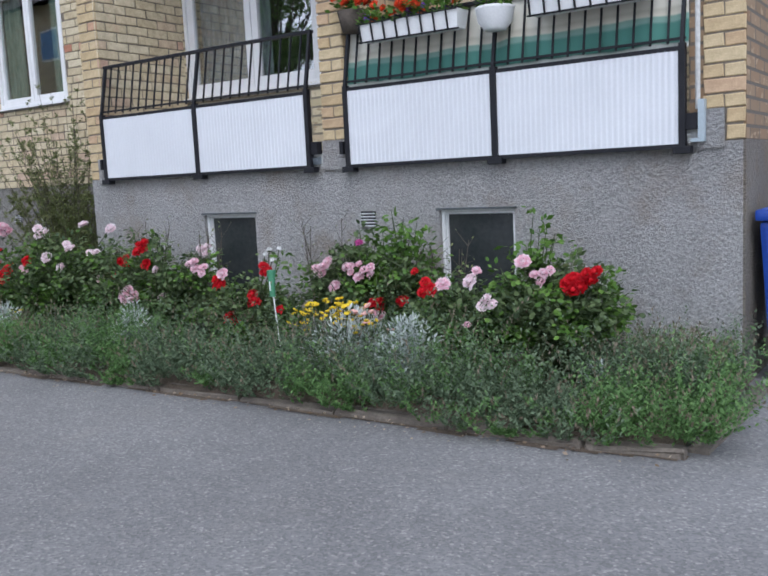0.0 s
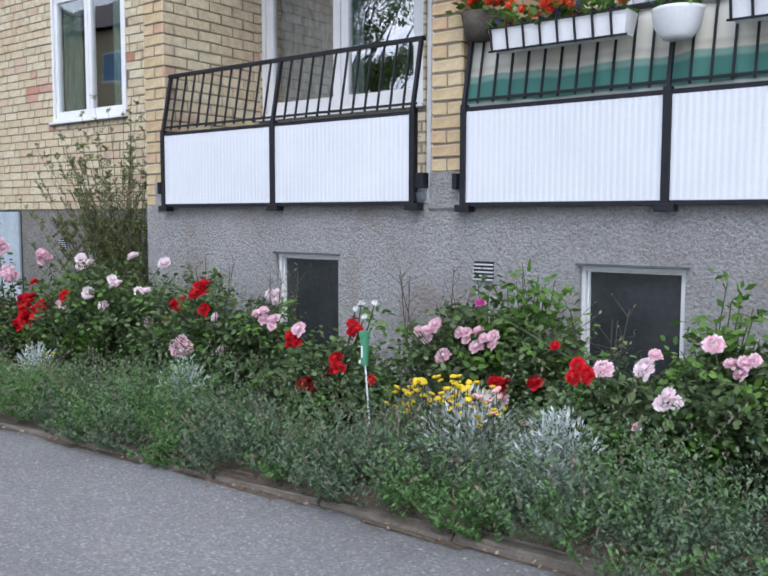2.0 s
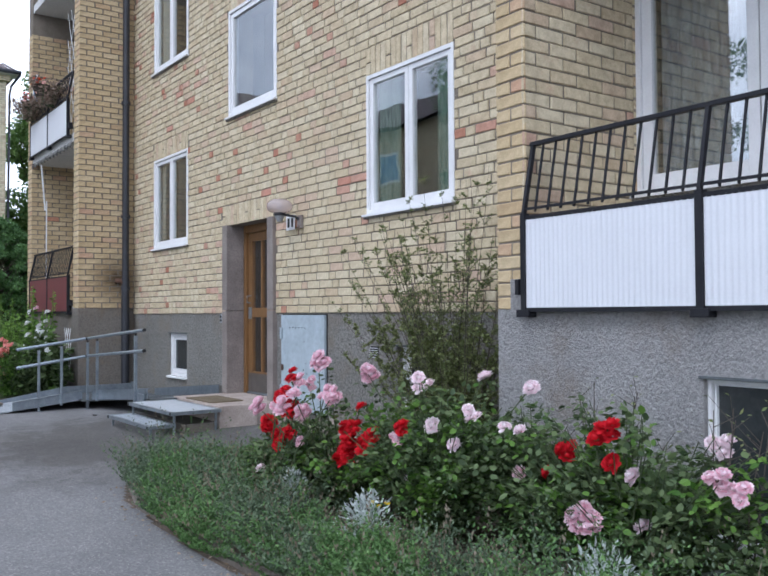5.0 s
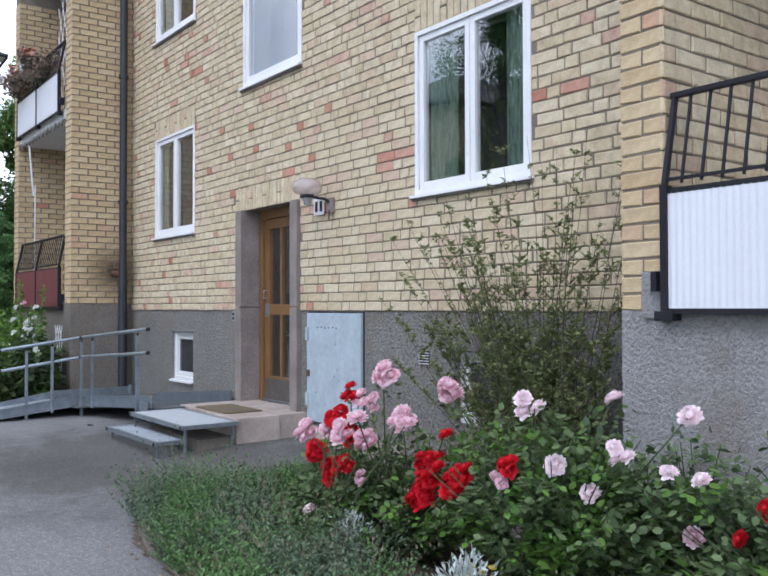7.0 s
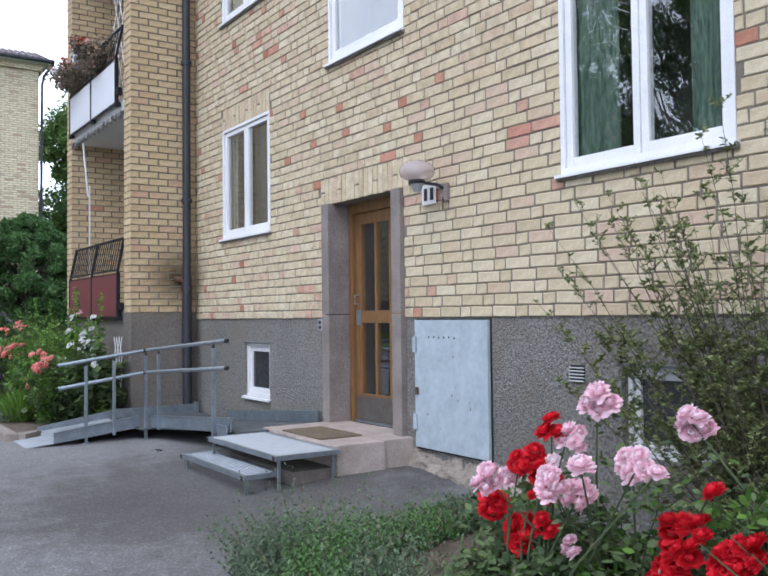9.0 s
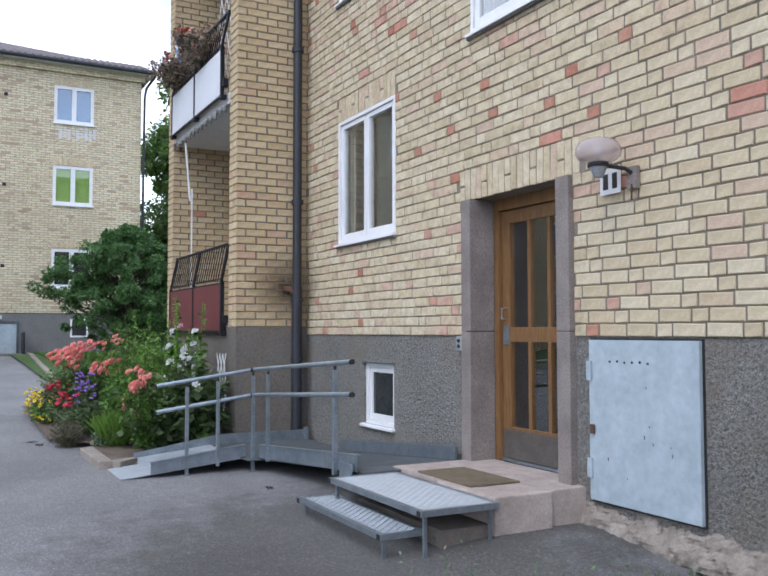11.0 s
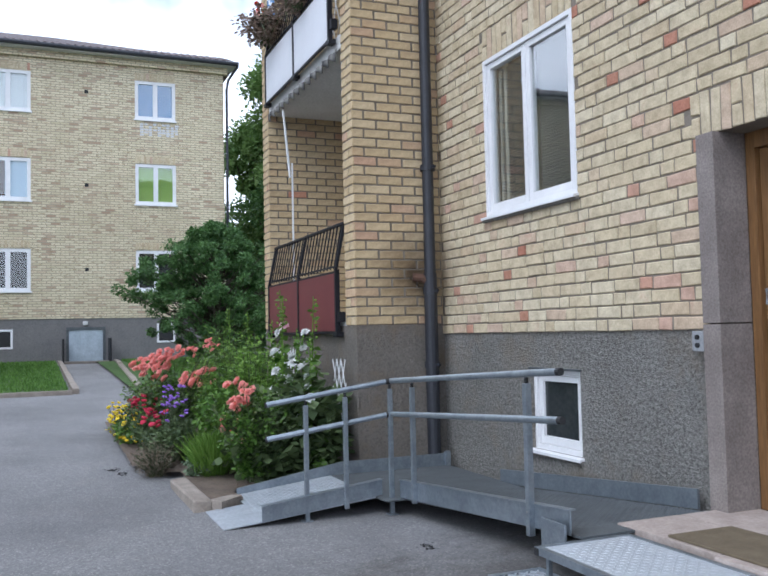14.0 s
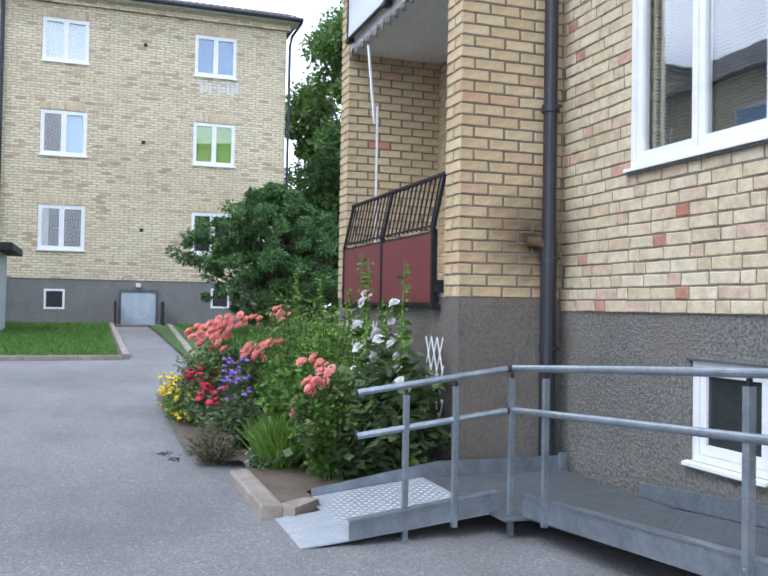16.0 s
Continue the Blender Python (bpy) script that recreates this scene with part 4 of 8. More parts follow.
def tread(name, x0, x1, y0, y1, z, label, legs, mesh_step):
    """A galvanised tread: rim, diamond plate or mesh top, black corner caps, legs."""
    t = thing(name, label, "platform", at=((x0 + x1) / 2, (y0 + y1) / 2, z))
    inv = Matrix.Translation((-(x0 + x1) / 2, -(y0 + y1) / 2, -z))

    def add(nm, bm, mt, lab=""):
        bm.transform(inv)
        return part(nm, bm, mt, t, lab)

    h = 0.035
    add("rim", boxes((x0, x1, y0, y0 + 0.03, z - h, z), (x0, x1, y1 - 0.03, y1, z - h, z), (x0, x0 + 0.03, y0 + 0.03, y1 - 0.03, z - h, z), (x1 - 0.03, x1, y0 + 0.03, y1 - 0.03, z - h, z), bevel=0.003), galvanised)
    if mesh_step:
        bm = bmesh.new()
        n = int((x1 - x0) / 0.06)
        w = x1 - x0 - 0.06
        d = y1 - y0 - 0.06
        for k in range(-int(d / 0.06) - 1, n):
            for s in (1, -1):
                a = x0 + 0.03 + k * 0.06 if s > 0 else x0 + 0.03 + k * 0.06 + d
                p, q = (a, y0 + 0.03), (a + s * d, y1 - 0.03)
                lo, hi = x0 + 0.03, x1 - 0.03
                if min(p[0], q[0]) > hi or max(p[0], q[0]) < lo:
                    continue
                out = []
                for (ax, ay), (bx, by) in (((p), (q)), ((q), (p))):
                    if lo <= ax <= hi:
                        out.append((ax, ay))
                    else:
                        e = lo if ax < lo else hi
                        f = (e - ax) / (bx - ax)
                        out.append((e, ay + f * (by - ay)))
                bar(bm, (*out[0], z - 0.006), (*out[1], z - 0.006), 0.008, 0.006)
        add("mesh", bm, grating_steel, "expanded metal mesh")
    else:
        add("plate", boxes((x0 + 0.03, x1 - 0.03, y0 + 0.03, y1 - 0.03, z - 0.012, z - 0.003)), grating_steel)
        verts, faces = [], []
        nx, ny = int((x1 - x0 - 0.08) / 0.032), int((y1 - y0 - 0.08) / 0.032)
        for i in range(nx):
            for j in range(ny):
                cx, cy = x0 + 0.05 + i * 0.032, y0 + 0.05 + j * 0.032
                s = 1 if (i + j) % 2 else -1
                b = len(verts)
                verts += [Vector(v) + inv.translation for v in ((cx - 0.011, cy - s * 0.011, z - 0.003), (cx + 0.004, cy - s * 0.004 + 0.004, z - 0.003), (cx + 0.011, cy + s * 0.011, z - 0.003), (cx - 0.004, cy + s * 0.004 - 0.004, z - 0.003), (cx, cy, z - 0.0012))]
                faces += [(b, b + 1, b + 4), (b + 1, b + 2, b + 4), (b + 2, b + 3, b + 4), (b + 3, b, b + 4)]
        mesh_object("tread_ribs", verts, faces, grating_steel, t, "raised diamond ribs")["kind"] = "stuff"
    for cx, cy in ((x0, y0), (x1 - 0.05, y0)):
        add("corner_cap", boxes((cx - 0.002, cx + 0.036, cy - 0.003, cy + 0.05, z - h - 0.002, z - 0.004), bevel=0.003), rubber, "black plastic corner cap")
    for lx, ly in legs:
        g = ground_z(lx, ly)
        add("leg", boxes((lx - 0.01, lx + 0.01, ly - 0.01, ly + 0.01, min(g, z - 0.08) - 0.01, z - h)), galvanised)
    return t


tread("entrance_platform", -11.97, -10.71, 4.515, 5.046, 0.258, "galvanised diamond plate platform in front of the door step", ((-10.75, 5.0), (-11.92, 4.56), (-10.75, 4.56), (-11.92, 5.0)), False)
tread("entrance_step", -12.09, -10.85, 4.335, 4.62, 0.122, "galvanised mesh step before the platform", ((-10.90, 4.38), (-12.04, 4.38), (-12.04, 4.58)), True)

# hatch beside the door
hatch = thing("hatch", "pale blue-grey steel cellar hatch with rust spots", "hatch", kind="structure", at=(-10.285, FRONT, 0.2))
sh = Matrix.Translation((10.285, -FRONT, -0.2))


def hatch_part(nm, bm, mt, lab=""):
    bm.transform(sh)
    return part(nm, bm, mt, hatch, lab)


hatch_part("leaf", boxes((-10.72, -9.85, FRONT - 0.014, FRONT + 0.012, 0.215, 1.2), bevel=0.004), hatch_paint)
hatch_part("frame", boxes((-10.73, -9.84, FRONT + 0.010, FRONT + 0.03, 0.20, 1.21)), rubber)
for z in (0.95, 0.35):
    hatch_part("hinge", boxes((-10.73, -10.69, FRONT - 0.03, FRONT - 0.015, z, z + 0.12), bevel=0.004), hatch_paint)
hatch_part("lock", boxes((-10.70, -10.665, FRONT - 0.032, FRONT - 0.018, 0.62, 0.68), bevel=0.006), rust_metal, "rusty lock")
for k in range(6):
    hatch_part("vent_hole", boxes((-10.54 + k * 0.062, -10.526 + k * 0.062, FRONT - 0.0175, FRONT - 0.013, 1.062 + 0.004 * math.sin(k * 2.1), 1.076 + 0.004 * math.sin(k * 2.1)), bevel=0.003), rubber, "small dark vent hole")
for sx, sz, w, hh in ((-10.26, 0.63, 0.005, 0.022), (-10.19, 0.60, 0.004, 0.014), (-10.22, 0.70, 0.005, 0.010), (-10.05, 0.55, 0.004, 0.02), (-10.06, 0.60, 0.004, 0.012), (-10.24, 0.92, 0.005, 0.014), (-10.56, 0.47, 0.006, 0.02), (-10.40, 0.38, 0.005, 0.008)):
    hatch_part("rust_spot", boxes((sx, sx + w, FRONT - 0.0165, FRONT - 0.013, sz, sz + hh), bevel=0.0012), rust_metal, "rust blister")
# broken footing under the hatch
foot_v, foot_f = [], []
for i in range(81):
    for j in range(13):
        x, z = -10.86 + i * 0.02, -0.02 + j * 0.0175
        bulge = 0.03 * noise.noise(Vector((x * 9, z * 9, 2))) + 0.02 * noise.noise(Vector((x * 25, z * 25, 5)))
        edge = 0.05 * smoothstep(0.19 + 0.06 * noise.noise(Vector((x * 6, 0, 8))), 0.02, z)
        foot_v.append((x, FRONT + 0.022 - max(0.0, edge + bulge * (1 if edge > 0.004 else 0)), z))
for i in range(80):
    for j in range(12):
        k = i * 13 + j
        foot_f.append((k, k + 13, k + 14, k + 1))
tagged(mesh_object("footing", foot_v, foot_f, kerb_pale), "crumbling plaster footing under the hatch", "footing", kind="structure")


def vent_grille(name, x0, x1, z0, z1, face):
    t = thing(name, "white slatted vent grille in the roughcast plinth", "vent", at=((x0 + x1) / 2, face, z0), kind="structure")
    o = Matrix.Translation((-(x0 + x1) / 2, -face, -z0))
    bm = boxes((x0, x1, face - 0.004, face + 0.003, z0, z1))
    bm.transform(o)
    part("backing", bm, rubber, t)
    n = 5
    for k in range(n):
        z = z0 + (z1 - z0) * k / n
        bm = boxes((x0, x1, face - 0.018, face - 0.006, z, z + (z1 - z0) / n * 0.36), bevel=0.002)
        bm.transform(o)
        part("slat", bm, blind_white, t)


vent_grille("vent_1", -3.562, -3.432, 0.79, 0.897, WING + 0.01)
vent_grille("vent_2", -9.10, -8.978, 0.815, 0.917, FRONT + 0.02)

# lamp with globe beside the door
lamp = thing("wall_lamp", "wall lamp with smoky flattened glass globe on a dark bracket", "lamp", at=(-10.31, FRONT - 0.012, 2.165))
part("wall_plate", boxes((-0.04, 0.04, -0.02, 0.012, -0.075, 0.06), bevel=0.006), brown_stone, lamp)
bm = bmesh.new()
tube(bm, [(0, -0.02, 0.02), (-0.01, -0.06, 0.045), (-0.05, -0.15, 0.058), (-0.075, -0.195, 0.06)], 0.013, 8)
part("bracket", bm, pipe_paint, lamp)
bm = bmesh.new()
tube(bm, [(0.012, -0.03, -0.05), (0.012, -0.032, -0.14)], 0.006, 6)
part("cable", bm, rust_metal, lamp, "rusty cable end below the bracket")
bm = lathe(bmesh.new(), [(0.0, 0.052), (0.062, 0.052), (0.066, 0.062), (0.06, 0.078), (0.0, 0.08)], (-0.08, -0.20, 0.0), 18)
part("collar", bm, pipe_paint, lamp, "dark lamp collar")
bm = lathe(bmesh.new(), [(0.0, -0.01), (0.026, -0.01), (0.032, 0.0), (0.05, 0.05), (0.0, 0.051)], (-0.08, -0.20, 0.0), 16)
part("socket", bm, switch_grey, lamp, "pale conical lamp socket")
GLOBE = [(0.055, 0.076), (0.10, 0.088), (0.126, 0.110), (0.134, 0.138), (0.130, 0.166), (0.112, 0.194), (0.080, 0.214), (0.040, 0.224), (0.002, 0.227)]
globe_glass = globe_material()
part("globe", lathe(bmesh.new(), GLOBE, (-0.08, -0.20, 0.0), 28), globe_glass, lamp, "smoky lilac glass globe", True)
bm = lathe(bmesh.new(), [(0.0, 0.0), (0.012, 0.0), (0.026, 0.05), (0.022, 0.08), (0.0, 0.09)], (-0.08, -0.20, 0.085), 12)
part("bulb", bm, white_paint, lamp, "white bulb", True)
plate = thing("house_sign", "white enamel sign with two dark bars", "sign", at=(-10.49, FRONT - 0.03, 2.085))
part("plate", boxes((-0.088, 0.088, 0, 0.004, 0, 0.155), bevel=0.0015), white_paint, plate)
part("bar", boxes((-0.060, -0.018, -0.002, 0.0, 0.03, 0.125)), rubber, plate)
part("bar", boxes((0.018, 0.060, -0.002, 0.0, 0.03, 0.125)), rubber, plate)
part("stay", boxes((-0.01, 0.01, 0.004, 0.03, 0.07, 0.09)), brown_stone, plate)
call = thing("switch_box", "small grey electric box at the door surround", "switch box", at=(-12.20, FRONT + 0.008, 1.105))
part("box", boxes((-0.045, 0.04, -0.03, 0.012, 0.0, 0.11), bevel=0.006), switch_grey, call)
for bz in (0.022, 0.066):
    bm = bmesh.new()
    tube(bm, [(0.0, -0.028, bz + 0.011), (0.0, -0.042, bz + 0.011)], 0.013, 12)
    part("button", bm, rubber, call, "black round button")

# downpipe in the corner
pipe = thing("downpipe", "dark blue-grey rainwater pipe with brackets in the corner", "pipe", at=(-15.26, 5.60, 0.15))
bm = bmesh.new()
tube(bm, [(0, 0, 0.0), (0, 0, 1.55), (0, 0, 9.0)], 0.05, 14)
part("pipe", bm, pipe_paint, pipe)
bm = bmesh.new()
tube(bm, [(0, 0, -0.1), (0, 0, 1.6)], 0.058, 14)
part("lower_pipe", bm, pipe_paint, pipe)
for z in (1.42, 0.78, 2.5, 4.2):
    bm = bmesh.new()
    tube(bm, [(0, 0, z), (0, 0, z + 0.05)], 0.066, 14)
    bar(bm, (0.0, 0, z + 0.025), (0.11, 0.02, z + 0.025), 0.02)
    part("bracket", bm, pipe_paint, pipe)
bm = bmesh.new()
tube(bm, [(0, 0, 1.52), (-0.03, -0.06, 1.56), (-0.06, -0.14, 1.57)], [0.05, 0.04, 0.035], 10)
part("branch", bm, rust_metal, pipe, "broken stub stained dark")


# ---- balconies ----
def corrugated(x0, x1, z0, z1, y, pitch=0.034, depth=0.002):
    n = int((x1 - x0) / pitch * 4)
    verts, faces = [], []
    for i in range(n + 1):
        x = x0 + (x1 - x0) * i / n
        d = depth if i % 4 in (1, 2) else 0
        for z in (z0, z1):
            for k in (0, 0.004):
                verts.append((x, y - d + k, z))
    for i in range(n):
        a = 4 * i
        faces += [(a, a + 4, a + 6, a + 2), (a + 1, a + 3, a + 7, a + 5), (a, a + 1, a + 5, a + 4), (a + 2, a + 6, a + 7, a + 3)]
    return verts, faces


def balcony(name, x0, x1, z0, panel, label, ribbed=True, mesh_half=True, rail_h=0.985, lean=0.09):
    """An iron balcony front: two sheet panels in black frames, a leaning rail of bars above."""
    y = WING - 0.045
    t = thing(name, label, "balcony railing", at=((x0 + x1) / 2, y, z0))
    half = (x1 - x0) / 2
    pt = 0.555
    edges = ((-half, -0.016), (0.016, half))

    def add(nm, bm, mt=black_iron, lab=""):
        return part(nm, bm, mt, t, lab)

    for s, (a, b) in enumerate(edges):
        if ribbed:
            v, f = corrugated(a + 0.006, b - 0.006, 0.02, pt - 0.02, 0.0)
            mesh_object("panel", v, f, panel, t)
        else:
            add("panel", boxes((a + 0.006, b - 0.006, -0.004, 0.004, 0.02, pt - 0.02)), panel)
        add("panel_frame", boxes((a, b, -0.004, 0.02, 0.0, 0.024), (a, b, -0.002, 0.02, pt - 0.024, pt)))
    for x in (-half, -0.02, half - 0.035):
        w = 0.035 if x != -0.02 else 0.04
        add("post", boxes((x, x + w, -0.012, 0.03, -0.01, pt + 0.015)))
        add("foot_bracket", boxes((x - 0.03, x + w + 0.03, -0.018, 0.05, -0.03, 0.012), bevel=0.004))
        bm = bmesh.new()
        bar(bm, (x + w / 2, 0.0, pt), (x + w / 2, lean, rail_h), 0.026, 0.02)
        add("upright", bm)
    bm = boxes((-half, half, lean - 0.018, lean + 0.022, rail_h - 0.012, rail_h + 0.012), bevel=0.004)
    add("hand_rail", bm)
    add("lower_rail", boxes((-half, half, 0.004, 0.022, pt + 0.034, pt + 0.048)))
    n = int((x1 - x0) / 0.096)
    for k in range(1, n):
        x = -half + (x1 - x0) * k / n
        bm = bmesh.new()
        bar(bm, (x, 0.012, pt + 0.02), (x, lean, rail_h - 0.01), 0.011)
        add("baluster", bm)
    for x in (half + 0.01, -half - 0.01):
        sgn = 1 if x > 0 else -1
        add("wall_anchor", boxes((x - 0.02, x + sgn * 0.05, 0.0, 0.06, 0.1, 0.19), bevel=0.004), black_iron)
    return t


balcony("iron_balcony", -6.285, -3.945, 1.219, white_panel, "black iron balcony front with white corrugated panels")
near_b = balcony("iron_balcony", -3.625, -1.285, 1.207, white_panel, "black iron balcony front with white panels and flower boxes", rail_h=0.99)
balcony("iron_balcony", -18.03, -15.69, 1.245, red_panel, "black iron balcony front with dark red panels", ribbed=False)
balcony("iron_balcony", -18.03, -15.75, 3.895, white_panel, "white-panelled balcony front crowded with plants", ribbed=False)
first = bpy.data.objects["iron_balcony"]
bm = bmesh.new()
bar(bm, (1.19, 0.02, 0.05), (1.19, 0.30, 0.12), 0.05, 0.06)
part("rail_end", bm, galvanised, first, "grey end bracket")


for dx, mt in ((0.05, hatch_paint),):
    part("wall_bracket", boxes((1.185 + dx, 1.185 + dx + 0.035, 0.0, 0.055, 0.05, 0.26), (1.185 + dx - 0.04, 1.185 + dx + 0.035, 0.0, 0.055, 0.03, 0.05), bevel=0.003), mt, near_b, "blue-grey angle bracket")
bm = bmesh.new()
tube(bm, [(-1.235, WING + 0.03, 1.42), (-1.235, WING + 0.03, 3.7)], 0.017, 10)
tagged(part("conduit", bm, far_white), "pale grey upright conduit beside the corner pier", "conduit", kind="structure")


def awning_fringe():
    verts, faces = [], []
    n = 60
    for i in range(n + 1):
        x = -18.1 + 2.45 * i / n
        d = 0.065 + 0.022 * math.sin(i * 1.35)
        y = 4.93 + 0.015 * math.sin(i * 1.35)
        verts += [(x, y, 3.80), (x, y, 3.80 - d)]
    for i in range(n):
        faces.append((2 * i, 2 * i + 2, 2 * i + 3, 2 * i + 1))
    ob = mesh_object("awning", verts, faces, cloth_material("striped awning cloth", (0.03, 0.03, 0.032), (0.30, 0.29, 0.27), 14), smooth=True)
    mod = ob.modifiers.new("thick", "SOLIDIFY")
    mod.thickness = 0.004
    top = thing("awning", "scalloped dark and pale awning edge rolled under the balcony", "awning", at=(0, 0, 0))
    ob.name = "valance"
    ob.parent = top
    return top


awning_top = awning_fringe()
bm = bmesh.new()
bar(bm, (-17.55, 4.95, 3.72), (-17.45, 4.99, 2.95), 0.018)
bar(bm, (-17.40, 5.0, 3.1), (-17.40, 5.0, 1.4), 0.016)
part("arm", bm, white_paint, awning_top, "white metal arm")

# green and white striped cloth behind the rail
def striped_cloth():
    m, n, l, b = shader("green and white striped canvas", 0.9, 0, 0.1)
    tc = n.new("ShaderNodeTexCoord")
    sep = n.new("ShaderNodeSeparateXYZ")
    l.new(tc.outputs["Object"], sep.inputs[0])
    wob = noise_node(n, l, 3, 3, 0.5)
    add = n.new("ShaderNodeMath")
    add.operation = "MULTIPLY_ADD"
    add.inputs[1].default_value = 0.06
    l.new(wob.outputs["Fac"], add.inputs[0])
    l.new(sep.outputs[2], add.inputs[2])
    r = ramp_node(n, l, add.outputs[0], [(0.0, (0.66, 0.68, 0.64)), (0.045, (0.66, 0.68, 0.64)), (0.06, (0.075, 0.20, 0.165)), (0.165, (0.085, 0.215, 0.18)), (0.18, (0.22, 0.34, 0.29)), (0.205, (0.22, 0.34, 0.29)), (0.215, (0.60, 0.57, 0.48)), (0.25, (0.50, 0.48, 0.40)), (0.27, (0.62, 0.60, 0.52)), (0.5, (0.66, 0.65, 0.58))])
    l.new(r.outputs[0], b.inputs["Base Color"])
    verts, faces = [], []
    nx, nz = 120, 8
    for i in range(nx + 1):
        for j in range(nz + 1):
            x = 2.34 * i / nx
            z = 0.42 * j / nz
            y = 0.03 + 0.055 * j / nz + 0.012 * math.sin(x * 11 + 0.6 * j) * (1 - j / nz) + 0.008 * math.sin(x * 29)
            verts.append((x, y, z))
    for i in range(nx):
        for j in range(nz):
            a = i * (nz + 1) + j
            faces.append((a, a + nz + 1, a + nz + 2, a + 1))
    ob = mesh_object("balcony_cloth", verts, faces, m, smooth=True)
    mod = ob.modifiers.new("thick", "SOLIDIFY")
    mod.thickness = 0.003
    ob.location = (-3.62, WING - 0.03, 1.76)
    tagged(ob, "green and white striped canvas behind the balcony bars", "canvas")


striped_cloth()


# ---- the wheelchair ramp ----
RX0, RX1 = -15.20, -14.16
ramp = thing("wheelchair_ramp", "galvanised steel wheelchair ramp with a turn landing", "ramp", at=(-14.2, 4.7, 0))
sh = Matrix.Translation((14.2, -4.7, 0))


def ramp_part(nm, bm, mt=galvanised, lab="", smooth=False):
    bm.transform(sh)
    return part(nm, bm, mt, ramp, lab, smooth)


def sloped(bm, x0, x1, ya, yb, za, zb, thick):
    """A plate that rises from ya to yb."""
    v = [bm.verts.new(p) for p in ((x0, ya, za - thick), (x1, ya, za - thick), (x1, yb, zb - thick), (x0, yb, zb - thick), (x0, ya, za), (x1, ya, za), (x1, yb, zb), (x0, yb, zb))]
    for f in ((0, 3, 2, 1), (4, 5, 6, 7), (0, 1, 5, 4), (1, 2, 6, 5), (2, 3, 7, 6), (3, 0, 4, 7)):
        bm.faces.new([v[i] for i in f])
    return bm


def sloped_x(bm, xa, xb, y0, y1, za, zb, thick):
    v = [bm.verts.new(p) for p in ((xa, y0, za - thick), (xb, y0, zb - thick), (xb, y1, zb - thick), (xa, y1, za - thick), (xa, y0, za), (xb, y0, zb), (xb, y1, zb), (xa, y1, za))]
    for f in ((0, 3, 2, 1), (4, 5, 6, 7), (0, 1, 5, 4), (1, 2, 6, 5), (2, 3, 7, 6), (3, 0, 4, 7)):
        bm.faces.new([v[i] for i in f])
    return bm


LAND = 0.10
ramp_part("toe_plate", sloped(bmesh.new(), RX0 + 0.38, RX1 - 0.02, 3.55, 3.84, -0.015, 0.012, 0.008), deck_steel, "hinged pale toe plate")
ramp_part("lower_deck", sloped(bmesh.new(), RX0 + 0.02, RX1 - 0.02, 3.83, 4.62, 0.012, LAND, 0.01), deck_steel, "pale ribbed deck")
verts, faces = [], []
for i in range(28):
    for j in range(22):
        cx, cy = RX0 + 0.05 + i * 0.035, 3.86 + j * 0.034
        cz = 0.012 + (LAND - 0.012) * (cy - 3.83) / 0.79 + 0.0005
        s = 1 if (i + j) % 2 else -1
        b = len(verts)
        verts += [Vector(v) + Vector((14.2, -4.7, 0)) for v in ((cx - 0.012, cy - s * 0.012, cz), (cx + 0.004, cy - s * 0.004 + 0.004, cz), (cx + 0.012, cy + s * 0.012, cz + 0.002), (cx - 0.004, cy + s * 0.004 - 0.004, cz), (cx, cy, cz + 0.004))]
        faces += [(b, b + 1, b + 4), (b + 1, b + 2, b + 4), (b + 2, b + 3, b + 4), (b + 3, b, b + 4)]
mesh_object("deck_ribs", verts, faces, deck_steel, ramp, "raised diamond ribs")["kind"] = "stuff"
ramp_part("landing", boxes((RX0 + 0.02, -14.0, 4.62, 5.69, LAND - 0.01, LAND)), dark_steel, "dark mesh landing")
ramp_part("upper_deck", sloped_x(bmesh.new(), -14.0, -12.13, 4.78, 5.69, LAND, 0.265, 0.012), dark_steel, "dark mesh deck")
verts, faces = [], []
for i in range(62):
    for j in range(30):
        cx, cy = -13.97 + i * 0.03, 4.81 + j * 0.03
        if cx > -12.15:
            continue
        cz = LAND + 0.165 * (cx + 14.0) / 1.87 + 0.0006
        s = 1 if (i + j) % 2 else -1
        b = len(verts)
        verts += [Vector(v) + Vector((14.2, -4.7, 0)) for v in ((cx - 0.013, cy - s * 0.006, cz), (cx + 0.003, cy - s * 0.004 + 0.004, cz), (cx + 0.013, cy + s * 0.006, cz + 0.001), (cx - 0.003, cy + s * 0.004 - 0.004, cz), (cx, cy, cz + 0.003))]
        faces += [(b, b + 1, b + 4), (b + 1, b + 2, b + 4), (b + 2, b + 3, b + 4), (b + 3, b, b + 4)]
ramp_part("deck_end", boxes((-12.128, -11.978, 4.78, 5.088, 0.253, 0.266)), dark_steel, "dark end of the deck at the door step")
mesh_object("deck_mesh", verts, faces, dark_steel, ramp, "dark expanded mesh")["kind"] = "stuff"
ramp_part("kerb_plate", sloped(bmesh.new(), RX1 - 0.012, RX1, 3.80, 4.66, 0.106, 0.212, 0.10))
ramp_part("kerb_plate", sloped(bmesh.new(), RX1 - 0.05, RX1 + 0.012, 3.80, 4.66, 0.114, 0.220, 0.008))
